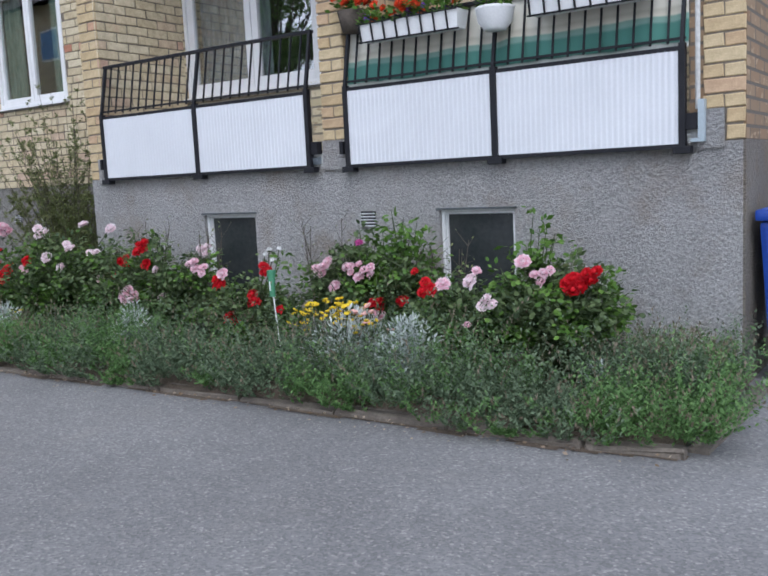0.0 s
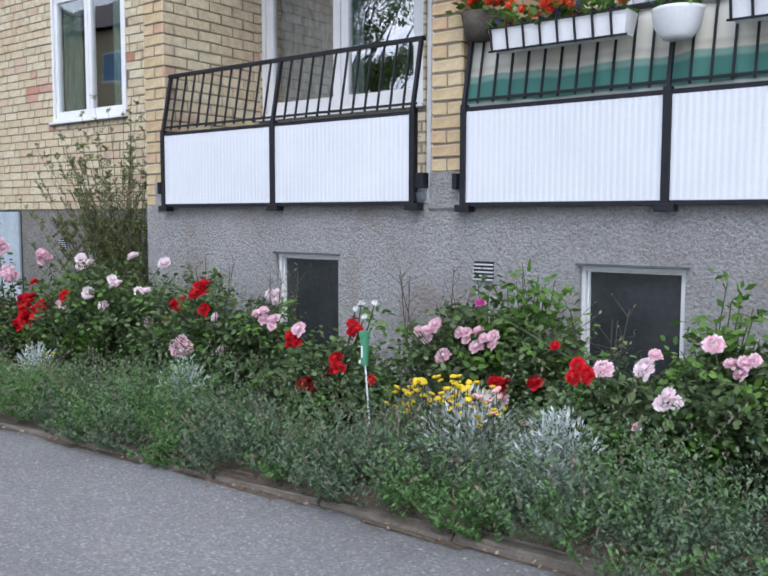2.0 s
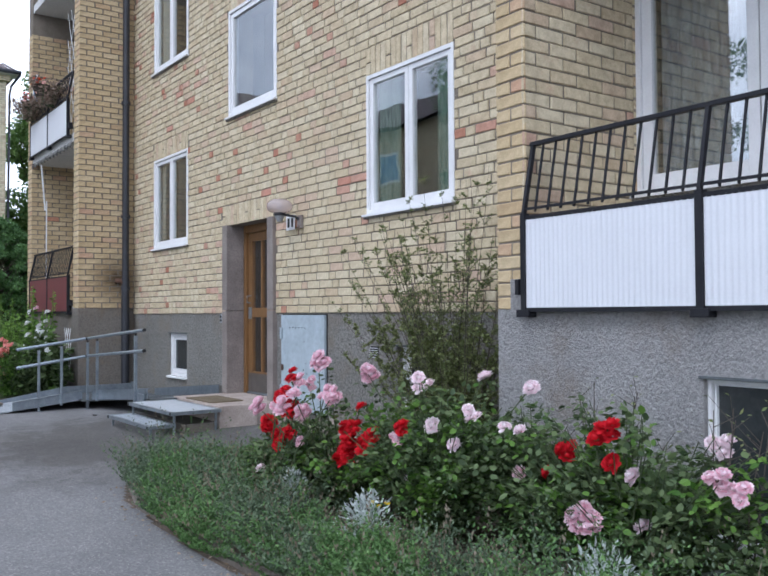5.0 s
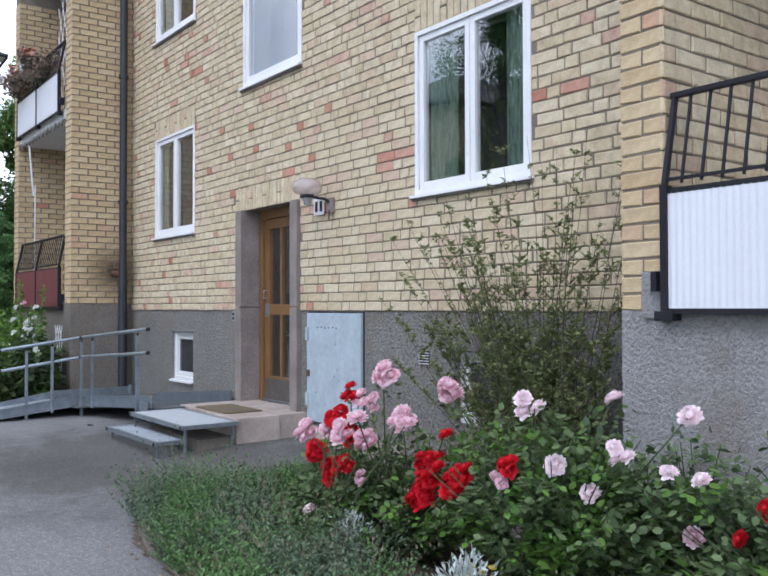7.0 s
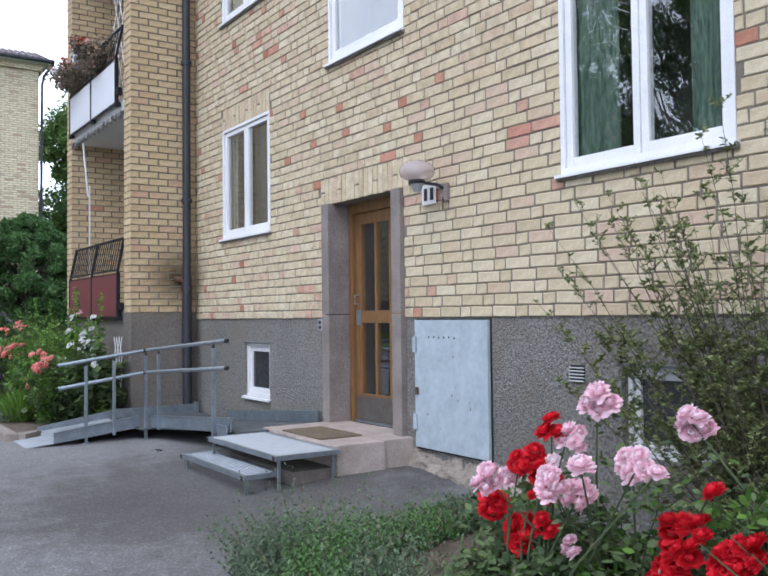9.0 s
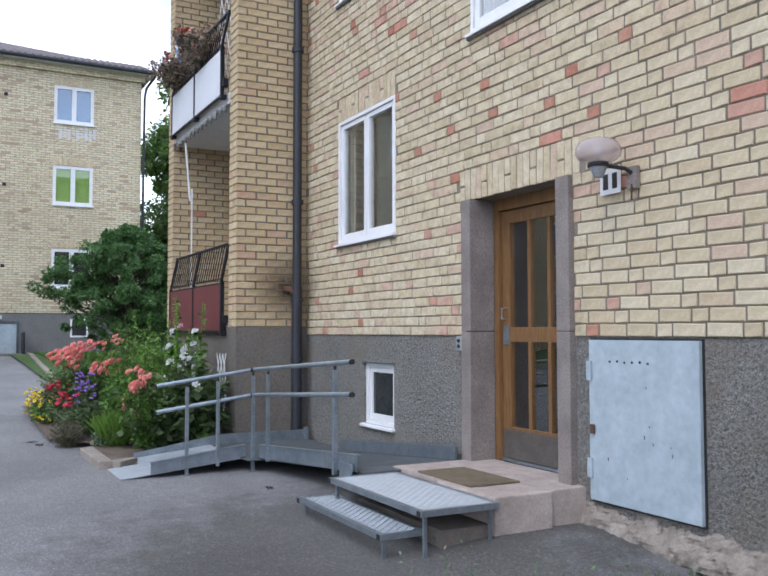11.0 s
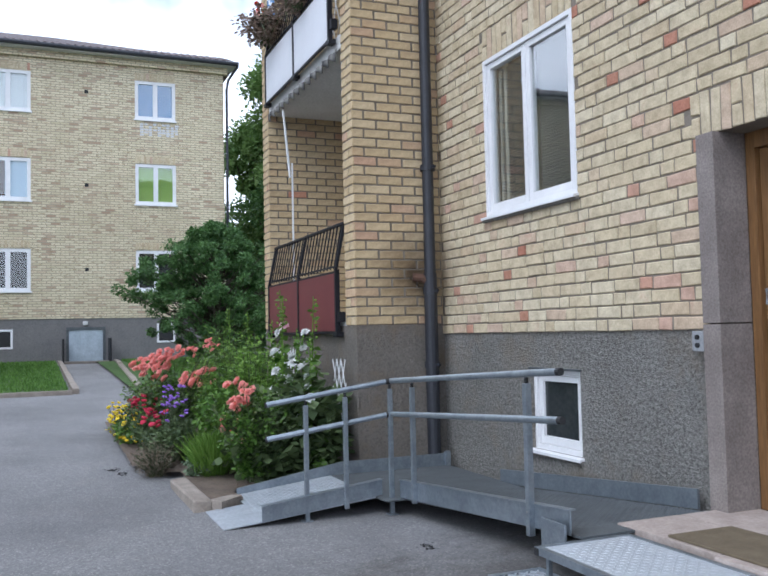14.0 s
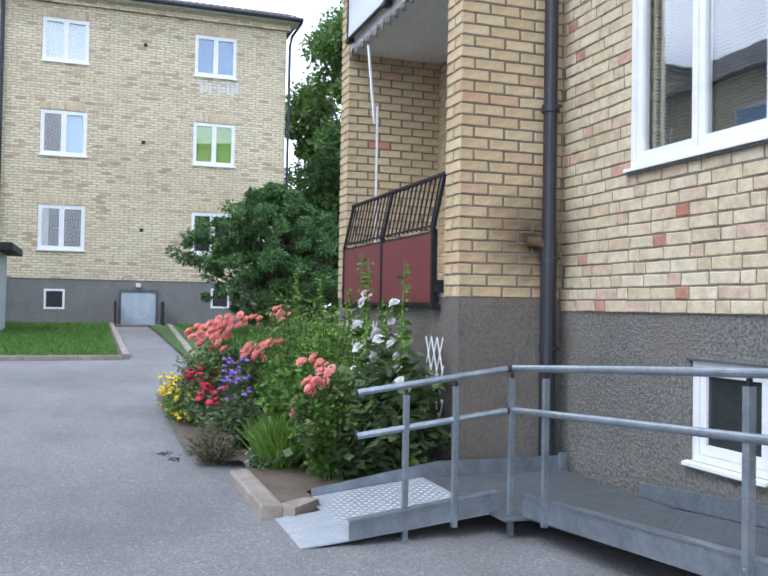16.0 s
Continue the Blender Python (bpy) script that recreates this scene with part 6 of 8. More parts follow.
BLOOMS['C'] = [
    ('red', -4.35, 4.25, 0.45, 0.053), ('pink', -4.3, 4.25, 0.52, 0.048), ('red', -4.02, 4.25, 0.35, 0.061), ('red', -4.26, 4.25, 0.22, 0.048),
    ('red', -4.2, 4.25, 0.19, 0.032), ('red', -3.89, 4.25, 0.56, 0.05), ('red', -3.78, 4.25, 0.29, 0.027), ('cream', -3.84, 4.25, 0.69, 0.03),
    ('cream', -3.88, 4.25, 0.66, 0.025), ('cream', -3.82, 4.25, 0.62, 0.025), ('cream', -3.75, 4.25, 0.7, 0.024), ('cream', -3.83, 4.25, 0.38, 0.03),
]
BLOOMS['D'] = [
    ('pink', -3.52, 4.38, 0.55, 0.058), ('pink', -3.46, 4.38, 0.6, 0.039), ('pink', -3.28, 4.38, 0.56, 0.052), ('pink', -3.2, 4.38, 0.59, 0.037),
    ('pink', -3.13, 4.38, 0.55, 0.051), ('pink', -3.21, 4.38, 0.51, 0.042), ('pink', -3.41, 4.38, 0.44, 0.043), ('magenta', -3.19, 4.38, 0.73, 0.024),
    ('red', -3.07, 4.38, 0.34, 0.051), ('pink', -3.06, 4.38, 0.27, 0.042), ('red', -2.88, 4.38, 0.37, 0.037), ('red', -2.78, 4.38, 0.55, 0.024),
]
BLOOMS['E'] = [
    ('red', -2.54, 4.12, 0.49, 0.056), ('pink', -2.43, 4.12, 0.52, 0.047), ('white', -2.26, 4.12, 0.54, 0.048), ('pink', -2.21, 4.12, 0.6, 0.033),
    ('white', -2.15, 4.12, 0.42, 0.052), ('pink', -2.28, 4.12, 0.29, 0.026),
]
BLOOMS['F'] = [
    ('pink', -2.06, 4.4, 0.62, 0.048), ('pink', -1.96, 4.4, 0.54, 0.056), ('pink', -1.9, 4.4, 0.57, 0.033), ('red', -1.75, 4.4, 0.5, 0.066),
    ('red', -1.66, 4.4, 0.55, 0.055), ('red', -1.79, 4.4, 0.51, 0.039), ('pink', -3.19, 4.4, 0.72, 0.025),
]
BLOOMS['G'] = [
    ('coral', -18.2, 3.62, 0.99, 0.106), ('coral', -18.0, 3.67, 1.05, 0.094), ('coral', -18.0, 3.51, 0.92, 0.104), ('coral', -18.0, 3.63, 0.89, 0.094),
    ('coral', -18.0, 3.81, 1.07, 0.076), ('coral', -18.0, 3.95, 1.07, 0.066), ('coral', -17.26, 3.95, 0.86, 0.104), ('coral', -17.71, 3.95, 0.81, 0.083),
    ('coral', -16.93, 3.95, 1.18, 0.041), ('coral', -16.46, 3.95, 1.16, 0.054), ('coral', -16.59, 3.95, 1.2, 0.047),
]
BLOOMS['H'] = [
    ('coral', -15.4, 3.95, 0.74, 0.086), ('coral', -15.53, 3.95, 0.68, 0.061), ('coral', -15.65, 3.95, 0.83, 0.062), ('coral', -15.26, 3.95, 0.88, 0.045),
    ('coral', -15.82, 3.95, 0.5, 0.071), ('coral', -15.51, 3.95, 0.43, 0.047), ('coral', -15.22, 3.95, 0.79, 0.051),
]


OPEN_BLOOMS = [q for rows in BLOOMS.values() for q in rows]


# ---- plants ----
def leaf_arrays(pts, dirs, sizes, width, fold, seed):
    """Leaves as folded rhombs: base, side, tip, side."""
    r = np.random.RandomState(seed)
    n = len(pts)
    d = dirs / np.maximum(np.linalg.norm(dirs, axis=1, keepdims=True), 1e-6)
    up = r.normal(0, 0.5, (n, 3)) + np.array([0, 0, 1.0])
    side = np.cross(d, up)
    side /= np.maximum(np.linalg.norm(side, axis=1, keepdims=True), 1e-6)
    nrm = np.cross(side, d)
    s = sizes[:, None]
    mid = pts + d * s * 0.48 + nrm * s * fold
    v = np.empty((n, 4, 3))
    v[:, 0] = pts
    v[:, 1] = mid + side * s * width * 0.5
    v[:, 2] = pts + d * s
    v[:, 3] = mid - side * s * width * 0.5
    return v.reshape(-1, 3)


def oval_leaves(name, pts, dirs, sizes, width, seed, material, parent, label=""):
    """Pointed oval leaves of six corners, folded along the rib."""
    v4 = leaf_arrays(pts, dirs, sizes, width, 0.05, seed).reshape(-1, 4, 3)
    base, left, tip, right = v4[:, 0], v4[:, 1], v4[:, 2], v4[:, 3]
    rib = (tip - base)
    v = np.stack([base, left - rib * 0.16, left * 0.86 + (base + rib * 0.74) * 0.14 + rib * 0.18, tip - rib * 0.0 + (left - right) * 0.02, right * 0.86 + (base + rib * 0.74) * 0.14 + rib * 0.18, right - rib * 0.16], 1)
    n = len(v)
    idx = (np.arange(n)[:, None] * 6 + np.array([0, 1, 2, 0, 2, 3, 0, 3, 4, 0, 4, 5])).ravel().astype(np.int32)
    me = bpy.data.meshes.new(name)
    me.vertices.add(6 * n)
    me.vertices.foreach_set("co", v.astype(np.float32).ravel())
    me.loops.add(12 * n)
    me.loops.foreach_set("vertex_index", idx)
    me.polygons.add(4 * n)
    me.polygons.foreach_set("loop_start", (np.arange(4 * n) * 3).astype(np.int32))
    me.polygons.foreach_set("loop_total", np.full(4 * n, 3, dtype=np.int32))
    me.materials.append(material)
    me.update(calc_edges=True)
    ob = new(name, me)
    ob.parent = parent
    if label:
        ob["label"] = label
    return ob


def leaf_mesh(name, verts, material, parent=None, label="", location=(0, 0, 0)):
    n = len(verts) // 4
    me = bpy.data.meshes.new(name)
    me.vertices.add(4 * n)
    me.vertices.foreach_set("co", np.asarray(verts, dtype=np.float32).ravel())
    tri = (np.arange(n)[:, None] * 4 + np.array([0, 1, 2, 0, 2, 3])).ravel().astype(np.int32)
    me.loops.add(6 * n)
    me.loops.foreach_set("vertex_index", tri)
    me.polygons.add(2 * n)
    me.polygons.foreach_set("loop_start", (np.arange(2 * n) * 3).astype(np.int32))
    me.polygons.foreach_set("loop_total", np.full(2 * n, 3, dtype=np.int32))
    me.materials.append(material)
    me.update(calc_edges=True)
    ob = new(name, me)
    ob.location = location
    if parent:
        ob.parent = parent
    if label:
        ob["label"] = label
    return ob


def bloom_mesh(colour, petals, seed):
    """A full double bloom of radius 1: overlapping ruffled petals wrapped round a ball."""
    r = random.Random(seed)
    verts, faces = [], []
    for i in range(petals):
        t = (i + 0.5) / petals
        az = i * 2.39996 + r.uniform(-0.25, 0.25)
        phi = 0.12 + 1.95 * t ** 0.75
        wide = 0.17 + 0.19 * t
        swell = 0.66 + 0.24 * t
        lift = r.uniform(0.80, 1.16)
        b0 = len(verts)
        for a in range(4):
            u = a / 3
            ph = phi + (1 - u) * 0.62
            rad = lift * swell * (0.60 + 0.26 * u + 0.30 * u ** 3 * (0.35 + t)) + r.uniform(-0.02, 0.02)
            w = wide * math.sin(math.pi * (0.14 + 0.60 * u))
            for k in (-1, 0, 1):
                rr = rad * (1 - 0.10 * abs(k) + 0.06 * u * abs(k)) + r.uniform(-0.14, 0.14) * u
                sx, sz = math.sin(ph) * rr, math.cos(ph) * rr
                sy = k * w
                verts.append((sx * math.cos(az) - sy * math.sin(az), sx * math.sin(az) + sy * math.cos(az), sz * 0.85 - 0.12))
        for a in range(3):
            for k in range(2):
                p = b0 + a * 3 + k
                faces.append((p, p + 1, p + 4, p + 3))
    me = bpy.data.meshes.new("bloom")
    me.from_pydata(verts, [], faces)
    me.materials.append(PETALS[colour])
    me.polygons.foreach_set("use_smooth", [True] * len(me.polygons))
    me.update()
    return me


def open_bloom_mesh(colour, petals, seed):
    """A wide cup of radius 1: cupped petals in a spiral."""
    r = random.Random(seed)
    verts, faces = [], []
    for i in range(petals):
        t = i / (petals - 1)
        ang = i * 2.39996 + r.uniform(-0.2, 0.2)
        open_ = 0.25 + 1.15 * t
        length = 0.45 + 0.42 * t
        wide = 0.34 + 0.42 * t
        base = 0.04 + 0.10 * t
        c, s = math.cos(ang), math.sin(ang)
        b0 = len(verts)
        for a in range(4):
            u = a / 3
            el = open_ * (0.5 + 0.65 * u)
            rad = base + length * u * math.sin(el) * (1.0 if u < 0.9 else 1.06)
            hz = -0.25 + length * u * math.cos(el) * 0.9 + 0.55 * (1 - t)
            w = wide * math.sin(math.pi * (0.16 + 0.62 * u))
            for k in (-1, 0, 1):
                bend = 0.14 * abs(k) * (1 if t < 0.7 else -0.35)
                px, py = rad - bend * 0.6, k * w
                verts.append((px * c - py * s + r.uniform(-0.02, 0.02), px * s + py * c, hz + bend * 0.5 + r.uniform(-0.03, 0.03)))
        for a in range(3):
            for k in range(2):
                p = b0 + a * 3 + k
                faces.append((p, p + 1, p + 4, p + 3))
    me = bpy.data.meshes.new("bloom")
    me.from_pydata(verts, [], faces)
    me.materials.append(PETALS[colour])
    me.polygons.foreach_set("use_smooth", [True] * len(me.polygons))
    me.update()
    return me


bloom_meshes = {c: [(open_bloom_mesh(c, 14, 10 + k) if c == "cream" else bloom_mesh(c, 72, 10 + k)) for k in range(3)] for c in PETALS}
BLOOM_LABEL = {"pink": "pink rose bloom", "white": "pale pink-white rose bloom", "red": "red rose bloom", "coral": "coral rose bloom", "cream": "small white flower", "magenta": "magenta bloom"}
plant_seed = random.Random(21)


def add_bloom(parent, colour, x, y, z, radius, label=""):
    me = bloom_meshes[colour][plant_seed.randrange(3)]
    ob = new("bloom", me)
    ob.parent = parent
    k = radius * plant_seed.uniform(0.85, 1.02)
    ob.matrix_basis = pose(x, y, z, plant_seed.uniform(15, 65), plant_seed.uniform(-25, 25), plant_seed.uniform(-40, 40)) @ Matrix.Diagonal((k, k, k * plant_seed.uniform(0.8, 1.0), 1))
    if label:
        ob["label"] = label
    return ob


def stems_and_leaves(r, spread, height, stems, per_stem, leaf, droop=0.25, base=0.06, bare=0.15):
    """Arching stems from one foot, as lists of points, with leaves in sprays along them."""
    lines, pts, dirs, sizes = [], [], [], []
    for _ in range(stems):
        a = r.uniform(0, math.tau)
        reach = math.sqrt(r.uniform(0.0, 1.0))
        h = height * r.uniform(0.55, 1.0) * (1 - 0.28 * reach * reach)
        tx, ty = math.cos(a) * spread[0] * reach, math.sin(a) * spread[1] * reach
        b = (r.uniform(-base, base), r.uniform(-base, base))
        line = []
        for k in range(7):
            u = k / 6
            line.append(Vector((b[0] + (tx - b[0]) * u ** 1.3 + r.uniform(-0.01, 0.01), b[1] + (ty - b[1]) * u ** 1.3 + r.uniform(-0.01, 0.01), h * (u - droop * 0.3 * u * u * reach))))
        lines.append(line)
        for k in range(per_stem):
            u = bare + (1 - bare) * (k + r.random()) / per_stem
            i = min(int(u * 6), 5)
            p = line[i].lerp(line[i + 1], u * 6 - i)
            out = Vector((math.cos(r.uniform(0, math.tau)), math.sin(r.uniform(0, math.tau)), r.uniform(-0.3, 0.6))).normalized()
            for m in range(5):
                q = p + out * (0.35 + 0.45 * m) * leaf + Vector((r.uniform(-1, 1), r.uniform(-1, 1), r.uniform(-1, 1))) * leaf * 0.45
                dv = out + Vector((r.uniform(-0.9, 0.9), r.uniform(-0.9, 0.9), r.uniform(-0.7, 0.4)))
                pts.append(q)
                dirs.append(dv)
                sizes.append(leaf * r.uniform(0.7, 1.25))
    return lines, np.array([tuple(p) for p in pts]), np.array([tuple(d) for d in dirs]), np.array(sizes)


def rose_bush(x, y, spread, height, blooms, label, seed, leaf=0.041, stems=90, per_stem=25, bright=0.12):
    r = random.Random(seed)
    z = ground_z(x, 4.0) + 0.06
    t = thing("rose_bush", label, "rose bush", "rose bushes", at=(x, y, z))
    h = height - z
    lines, p, d, s = stems_and_leaves(r, spread, h, stems, per_stem, leaf)
    bm = bmesh.new()
    for ln in lines:
        tube(bm, ln, [0.006, 0.005, 0.005, 0.004, 0.003, 0.003, 0.002], 5, False)
    for _, bx, by, bz, _ in blooms:
        foot = Vector((r.uniform(-0.08, 0.08), r.uniform(-0.05, 0.05), 0))
        tip = Vector((bx - x, by - y, bz - z - 0.01))
        tube(bm, [foot, foot.lerp(tip, 0.5) + Vector((r.uniform(-0.05, 0.05), r.uniform(-0.05, 0.05), 0.1 * h)), tip], [0.006, 0.005, 0.003], 5, False)
    part("stalk", bm, stem_green, t)["kind"] = "stuff"
    # leaves below each bloom as well
    ep, ed, es = [], [], []
    for _, bx, by, bz, rad in blooms:
        for k in range(22):
            ep.append((bx - x + r.uniform(-0.10, 0.10), by - y + r.uniform(-0.06, 0.10), bz - z - rad * 0.8 - abs(r.gauss(0, 0.09))))
            ed.append((r.uniform(-1, 1), r.uniform(-1, 0.6), r.uniform(-0.5, 0.5)))
            es.append(leaf * r.uniform(0.7, 1.2))
    if ep:
        p, d, s = np.vstack([p, ep]), np.vstack([d, ed]), np.concatenate([s, es])
    # blooms open at the outer, lit side of the bush: no leaf stands before them
    facing = np.array([0.62, -0.76, 0.18])
    keep = np.ones(len(p), bool)
    for _, bx, by, bz, rad in OPEN_BLOOMS:
        rel = p + np.array([x, y, z]) - np.array([bx, by, bz])
        along = rel @ facing
        off = np.linalg.norm(rel - along[:, None] * facing, axis=1)
        keep &= ~((along > -0.02) & (along < 0.7) & (off < rad * 1.25 + 0.015))
    p, d, s = p[keep], d[keep], s[keep]
    pick = np.array([noise.noise(Vector(q) * 4 + Vector((seed, 0, 0))) + r.uniform(-0.25, 0.25) > 0.42 - bright for q in p.tolist()])
    oval_leaves("foliage", p[~pick], d[~pick], s[~pick], 0.62, seed, leaf_rose, t)
    if pick.any():
        oval_leaves("young_foliage", p[pick], d[pick], s[pick], 0.62, seed + 1, leaf_bright, t, "bright young leaves")
    for c, bx, by, bz, rad in blooms:
        if c == "coral":
            for k in range(3 if rad < 0.06 else 8):
                add_bloom(t, c, bx - x + r.uniform(-1.3, 1.3) * rad, by - y + r.uniform(-1.3, 1.3) * rad, bz - z + r.uniform(-0.8, 0.8) * rad, rad * r.uniform(0.42, 0.6), BLOOM_LABEL[c])
            continue
        n = 1 if rad < 0.05 else (3 if rad < 0.065 else (5 if rad < 0.08 else 9))
        for k in range(n):
            f = 0.0 if n == 1 else rad * (0.60 if k % 2 or n < 9 else 1.0)
            a = k * math.tau / n + seed
            add_bloom(t, c, bx - x + f * math.cos(a), by - y + r.uniform(-0.5, 0.3) * f, bz - z + f * math.sin(a) * 0.85, rad * (1.15 if n == 1 else (0.70 if n < 9 else 0.52)) * {"cream": 0.6, "pink": 0.86, "white": 0.92}.get(c, 1.0), BLOOM_LABEL.get(c, ""))
    return t


rose_bush(-7.55, 4.42, (0.95, 0.46), 0.60, BLOOMS["A"], "rose bush with pink and red blooms beside the entrance", 1, stems=85, bright=0.18)
rose_bush(-7.75, 4.10, (0.35, 0.25), 0.45, BLOOMS["A9"], "rose bush with red clusters at the bed end", 10, stems=50)
rose_bush(-6.50, 4.42, (0.72, 0.42), 0.88, BLOOMS["A2"], "tall rose bush with pale pink-white blooms", 2, stems=140, bright=0.2)
rose_bush(-5.20, 4.45, (0.76, 0.42), 0.86, BLOOMS["B"], "rose bush with red and pink blooms under the balcony", 3, stems=120, bright=0.2)
rose_bush(-4.15, 4.36, (0.58, 0.38), 0.52, BLOOMS["C"], "low rose bush with red blooms", 4, stems=90)
rose_bush(-3.25, 4.55, (0.50, 0.34), 0.84, BLOOMS["D"], "tall rose bush with pink blooms before the vent", 5, stems=130, bright=0.2)
rose_bush(-2.45, 4.32, (0.46, 0.36), 0.56, BLOOMS["E"], "rose bush with white and pink blooms", 6, stems=90)
rose_bush(-1.90, 4.48, (0.44, 0.34), 0.74, BLOOMS["F"], "rose bush with red blooms and bright leaves", 7, stems=110, bright=0.30)
rose_bush(-18.3, 3.80, (0.9, 0.5), 0.95, BLOOMS["G"], "rose bush with coral blooms in the far bed", 8, stems=150, bright=0.3)
rose_bush(-15.55, 4.10, (0.42, 0.38), 0.88, BLOOMS["H"], "rose bush with coral blooms beside the ramp", 9, stems=80, bright=0.45)


def low_hedge():
    """Catmint edging: many small upright sprigs of grey-green leaves along the kerb."""
    r = np.random.RandomState(4)
    pts, dirs, sizes, kind = [], [], [], []
    n = 10500
    # each plant is a mound: sprigs lean away from its middle
    middles = np.array([(x + r.uniform(-0.1, 0.1), y + r.uniform(-0.05, 0.05), r.uniform(0.8, 1.2)) for x in np.arange(-9.4, -0.8, 0.36) for y in (3.62, 3.90)])
    for k in range(n):
        if k < 8300:
            x = r.uniform(-9.40, -0.87)
            w = 0.315 + 0.03 * math.sin(x * 2.3) + 0.06 * noise.noise(Vector((x * 1.9, 7, 0)))
            u = r.uniform(-1, 1)
            cy = kerb_y(x) + 0.315 + 0.05 * noise.noise(Vector((x * 1.3, 9, 0)))
            y = cy + w * u
            top = (0.29 + 0.15 * noise.noise(Vector((x * 2.1, y * 1.2, 3))) * 1.7 + 0.12 * noise.noise(Vector((x * 5.3, y * 5.0, 3))) + 0.03 * smoothstep(-2.6, -1.2, x)) * math.sqrt(max(0.10, 1 - 0.85 * u * u))
        elif k < 9500:
            q = r.uniform(0, 1)
            x = -9.08 - 0.42 * q + r.uniform(-0.12, 0.25)
            y = 3.75 + 1.55 * q + r.uniform(-0.1, 0.1)
            u = 0
            top = (0.22 + 0.05 * noise.noise(Vector((x * 2, y * 2, 3)))) * (1 - 0.4 * q)
        else:
            x = r.uniform(-1.65, -0.95)
            y = r.uniform(4.1, 4.85)
            u = 0
            top = 0.30 + 0.08 * noise.noise(Vector((x * 3, y * 3, 3)))
        z0 = ground_z(x, 3.9) + (0.05 if y > kerb_y(x) + 0.03 else 0.02)
        h = top * (r.uniform(0.60, 1.12) if r.uniform() < 0.86 else r.uniform(1.1, 1.42))
        lx, ly = r.normal(0, 0.24), r.normal(0, 0.18) + 0.30 * u
        if k < 8300:
            away = np.hypot(middles[:, 0] - x, middles[:, 1] - y)
            c = middles[int(np.argmin(away))]
            q = float(away.min()) / 0.26
            h *= c[2] * max(0.34, 1.28 - 0.85 * q * q)
            lx += (x - c[0]) * 3.0
            ly += (y - c[1]) * 2.0
        m = 24
        dry = r.uniform() < 0.12 + 0.14 * (noise.noise(Vector((x * 1.3, 5, 0))) > 0.1)
        for i in range(m):
            f = (i + r.uniform(0, 1)) / m
            if f < 0.12:
                continue
            pts.append((x + lx * f * h * 1.6, y + ly * f * h * 1.6, z0 + h * f))
            a = r.uniform(0, math.tau)
            spike = dry and f > 0.75
            dirs.append((math.cos(a), math.sin(a), r.uniform(0.1, 1.3) + (1.5 if spike else 0)))
            sizes.append(r.uniform(0.018, 0.036) * (1.15 - 0.45 * f))
            kind.append(spike)
    p, d, s, kd = np.array(pts), np.array(dirs), np.array(sizes), np.array(kind)
    v = leaf_arrays(p, d, s, 0.44, 0.05, 3).reshape(-1, 4, 3)
    t = thing("edging_hedge", "low grey-green catmint edging along the kerb", "hedge", kind="stuff", at=(-5, 3.8, 0))
    o = np.array([5, -3.8, 0])
    fresh = np.array([noise.noise(Vector((q[0] * 1.6, q[1] * 2.0, 11))) + 0.25 * noise.noise(Vector((q[0] * 9, q[1] * 9, q[2] * 9))) > 0.02 for q in p.tolist()]) & ~kd
    leaf_mesh("leaves", v[~kd & ~fresh].reshape(-1, 3) + o, leaf_hedge, t)
    leaf_mesh("fresh_leaves", v[fresh].reshape(-1, 3) + o, leaf_hedge_light, t, "fresher green patches")
    leaf_mesh("seed_heads", v[kd].reshape(-1, 3) + o, leaf_hedge_dry, t, "dry brownish seed heads")


low_hedge()


def silver_clump(x, y, w, h, count, seed):
    """Felted silver leaves, long and cut, fanning from a foot."""
    r = np.random.RandomState(seed)
    a = r.uniform(0, math.tau, count)
    tilt = r.uniform(0.1, 1.2, count)
    f = r.uniform(0.25, 0.95, count)
    L = h / 0.9
    p = np.stack([np.cos(a) * np.sin(tilt) * w * f, np.sin(a) * np.sin(tilt) * w * f, np.cos(tilt) * L * f], 1)
    d = np.stack([np.cos(a) * np.sin(tilt), np.sin(a) * np.sin(tilt), np.cos(tilt)], 1) + r.normal(0, 0.45, (count, 3))
    s = r.uniform(0.022, 0.055, count)
    t = thing("silver_plant", "silver-grey felted leaf clump between the roses", "silver plant", "silver plants", at=(x, y, ground_z(x, 4) + 0.06))
    leaf_mesh("foliage", leaf_arrays(p, d, s, 0.3, 0.08, seed), leaf_silver, t)["kind"] = "stuff"
    return t


silver_clump(-2.52, 3.88, 0.24, 0.42, 1500, 1)
silver_clump(-2.98, 3.98, 0.36, 0.42, 2000, 2)
silver_clump(-4.93, 3.95, 0.22, 0.38, 900, 3)
silver_clump(-6.57, 3.98, 0.20, 0.31, 700, 4)
silver_clump(-7.48, 4.02, 0.17, 0.30, 450, 5)
silver_clump(-1.55, 4.18, 0.12, 0.20, 160, 6)


head_meshes = {}


def head_mesh(colour):
    """A small domed flower head of radius 1, knobbly."""
    if colour not in head_meshes:
        bm = bmesh.new()
        bmesh.ops.create_icosphere(bm, subdivisions=2, radius=1.0)
        rr = random.Random(4)
        for v in bm.verts:
            v.co *= rr.uniform(0.78, 1.12)
        me = bpy.data.meshes.new("flower_head")
        bm.to_mesh(me)
        bm.free()
        me.materials.append(PETALS[colour])
        head_meshes[colour] = me
    return head_meshes[colour]


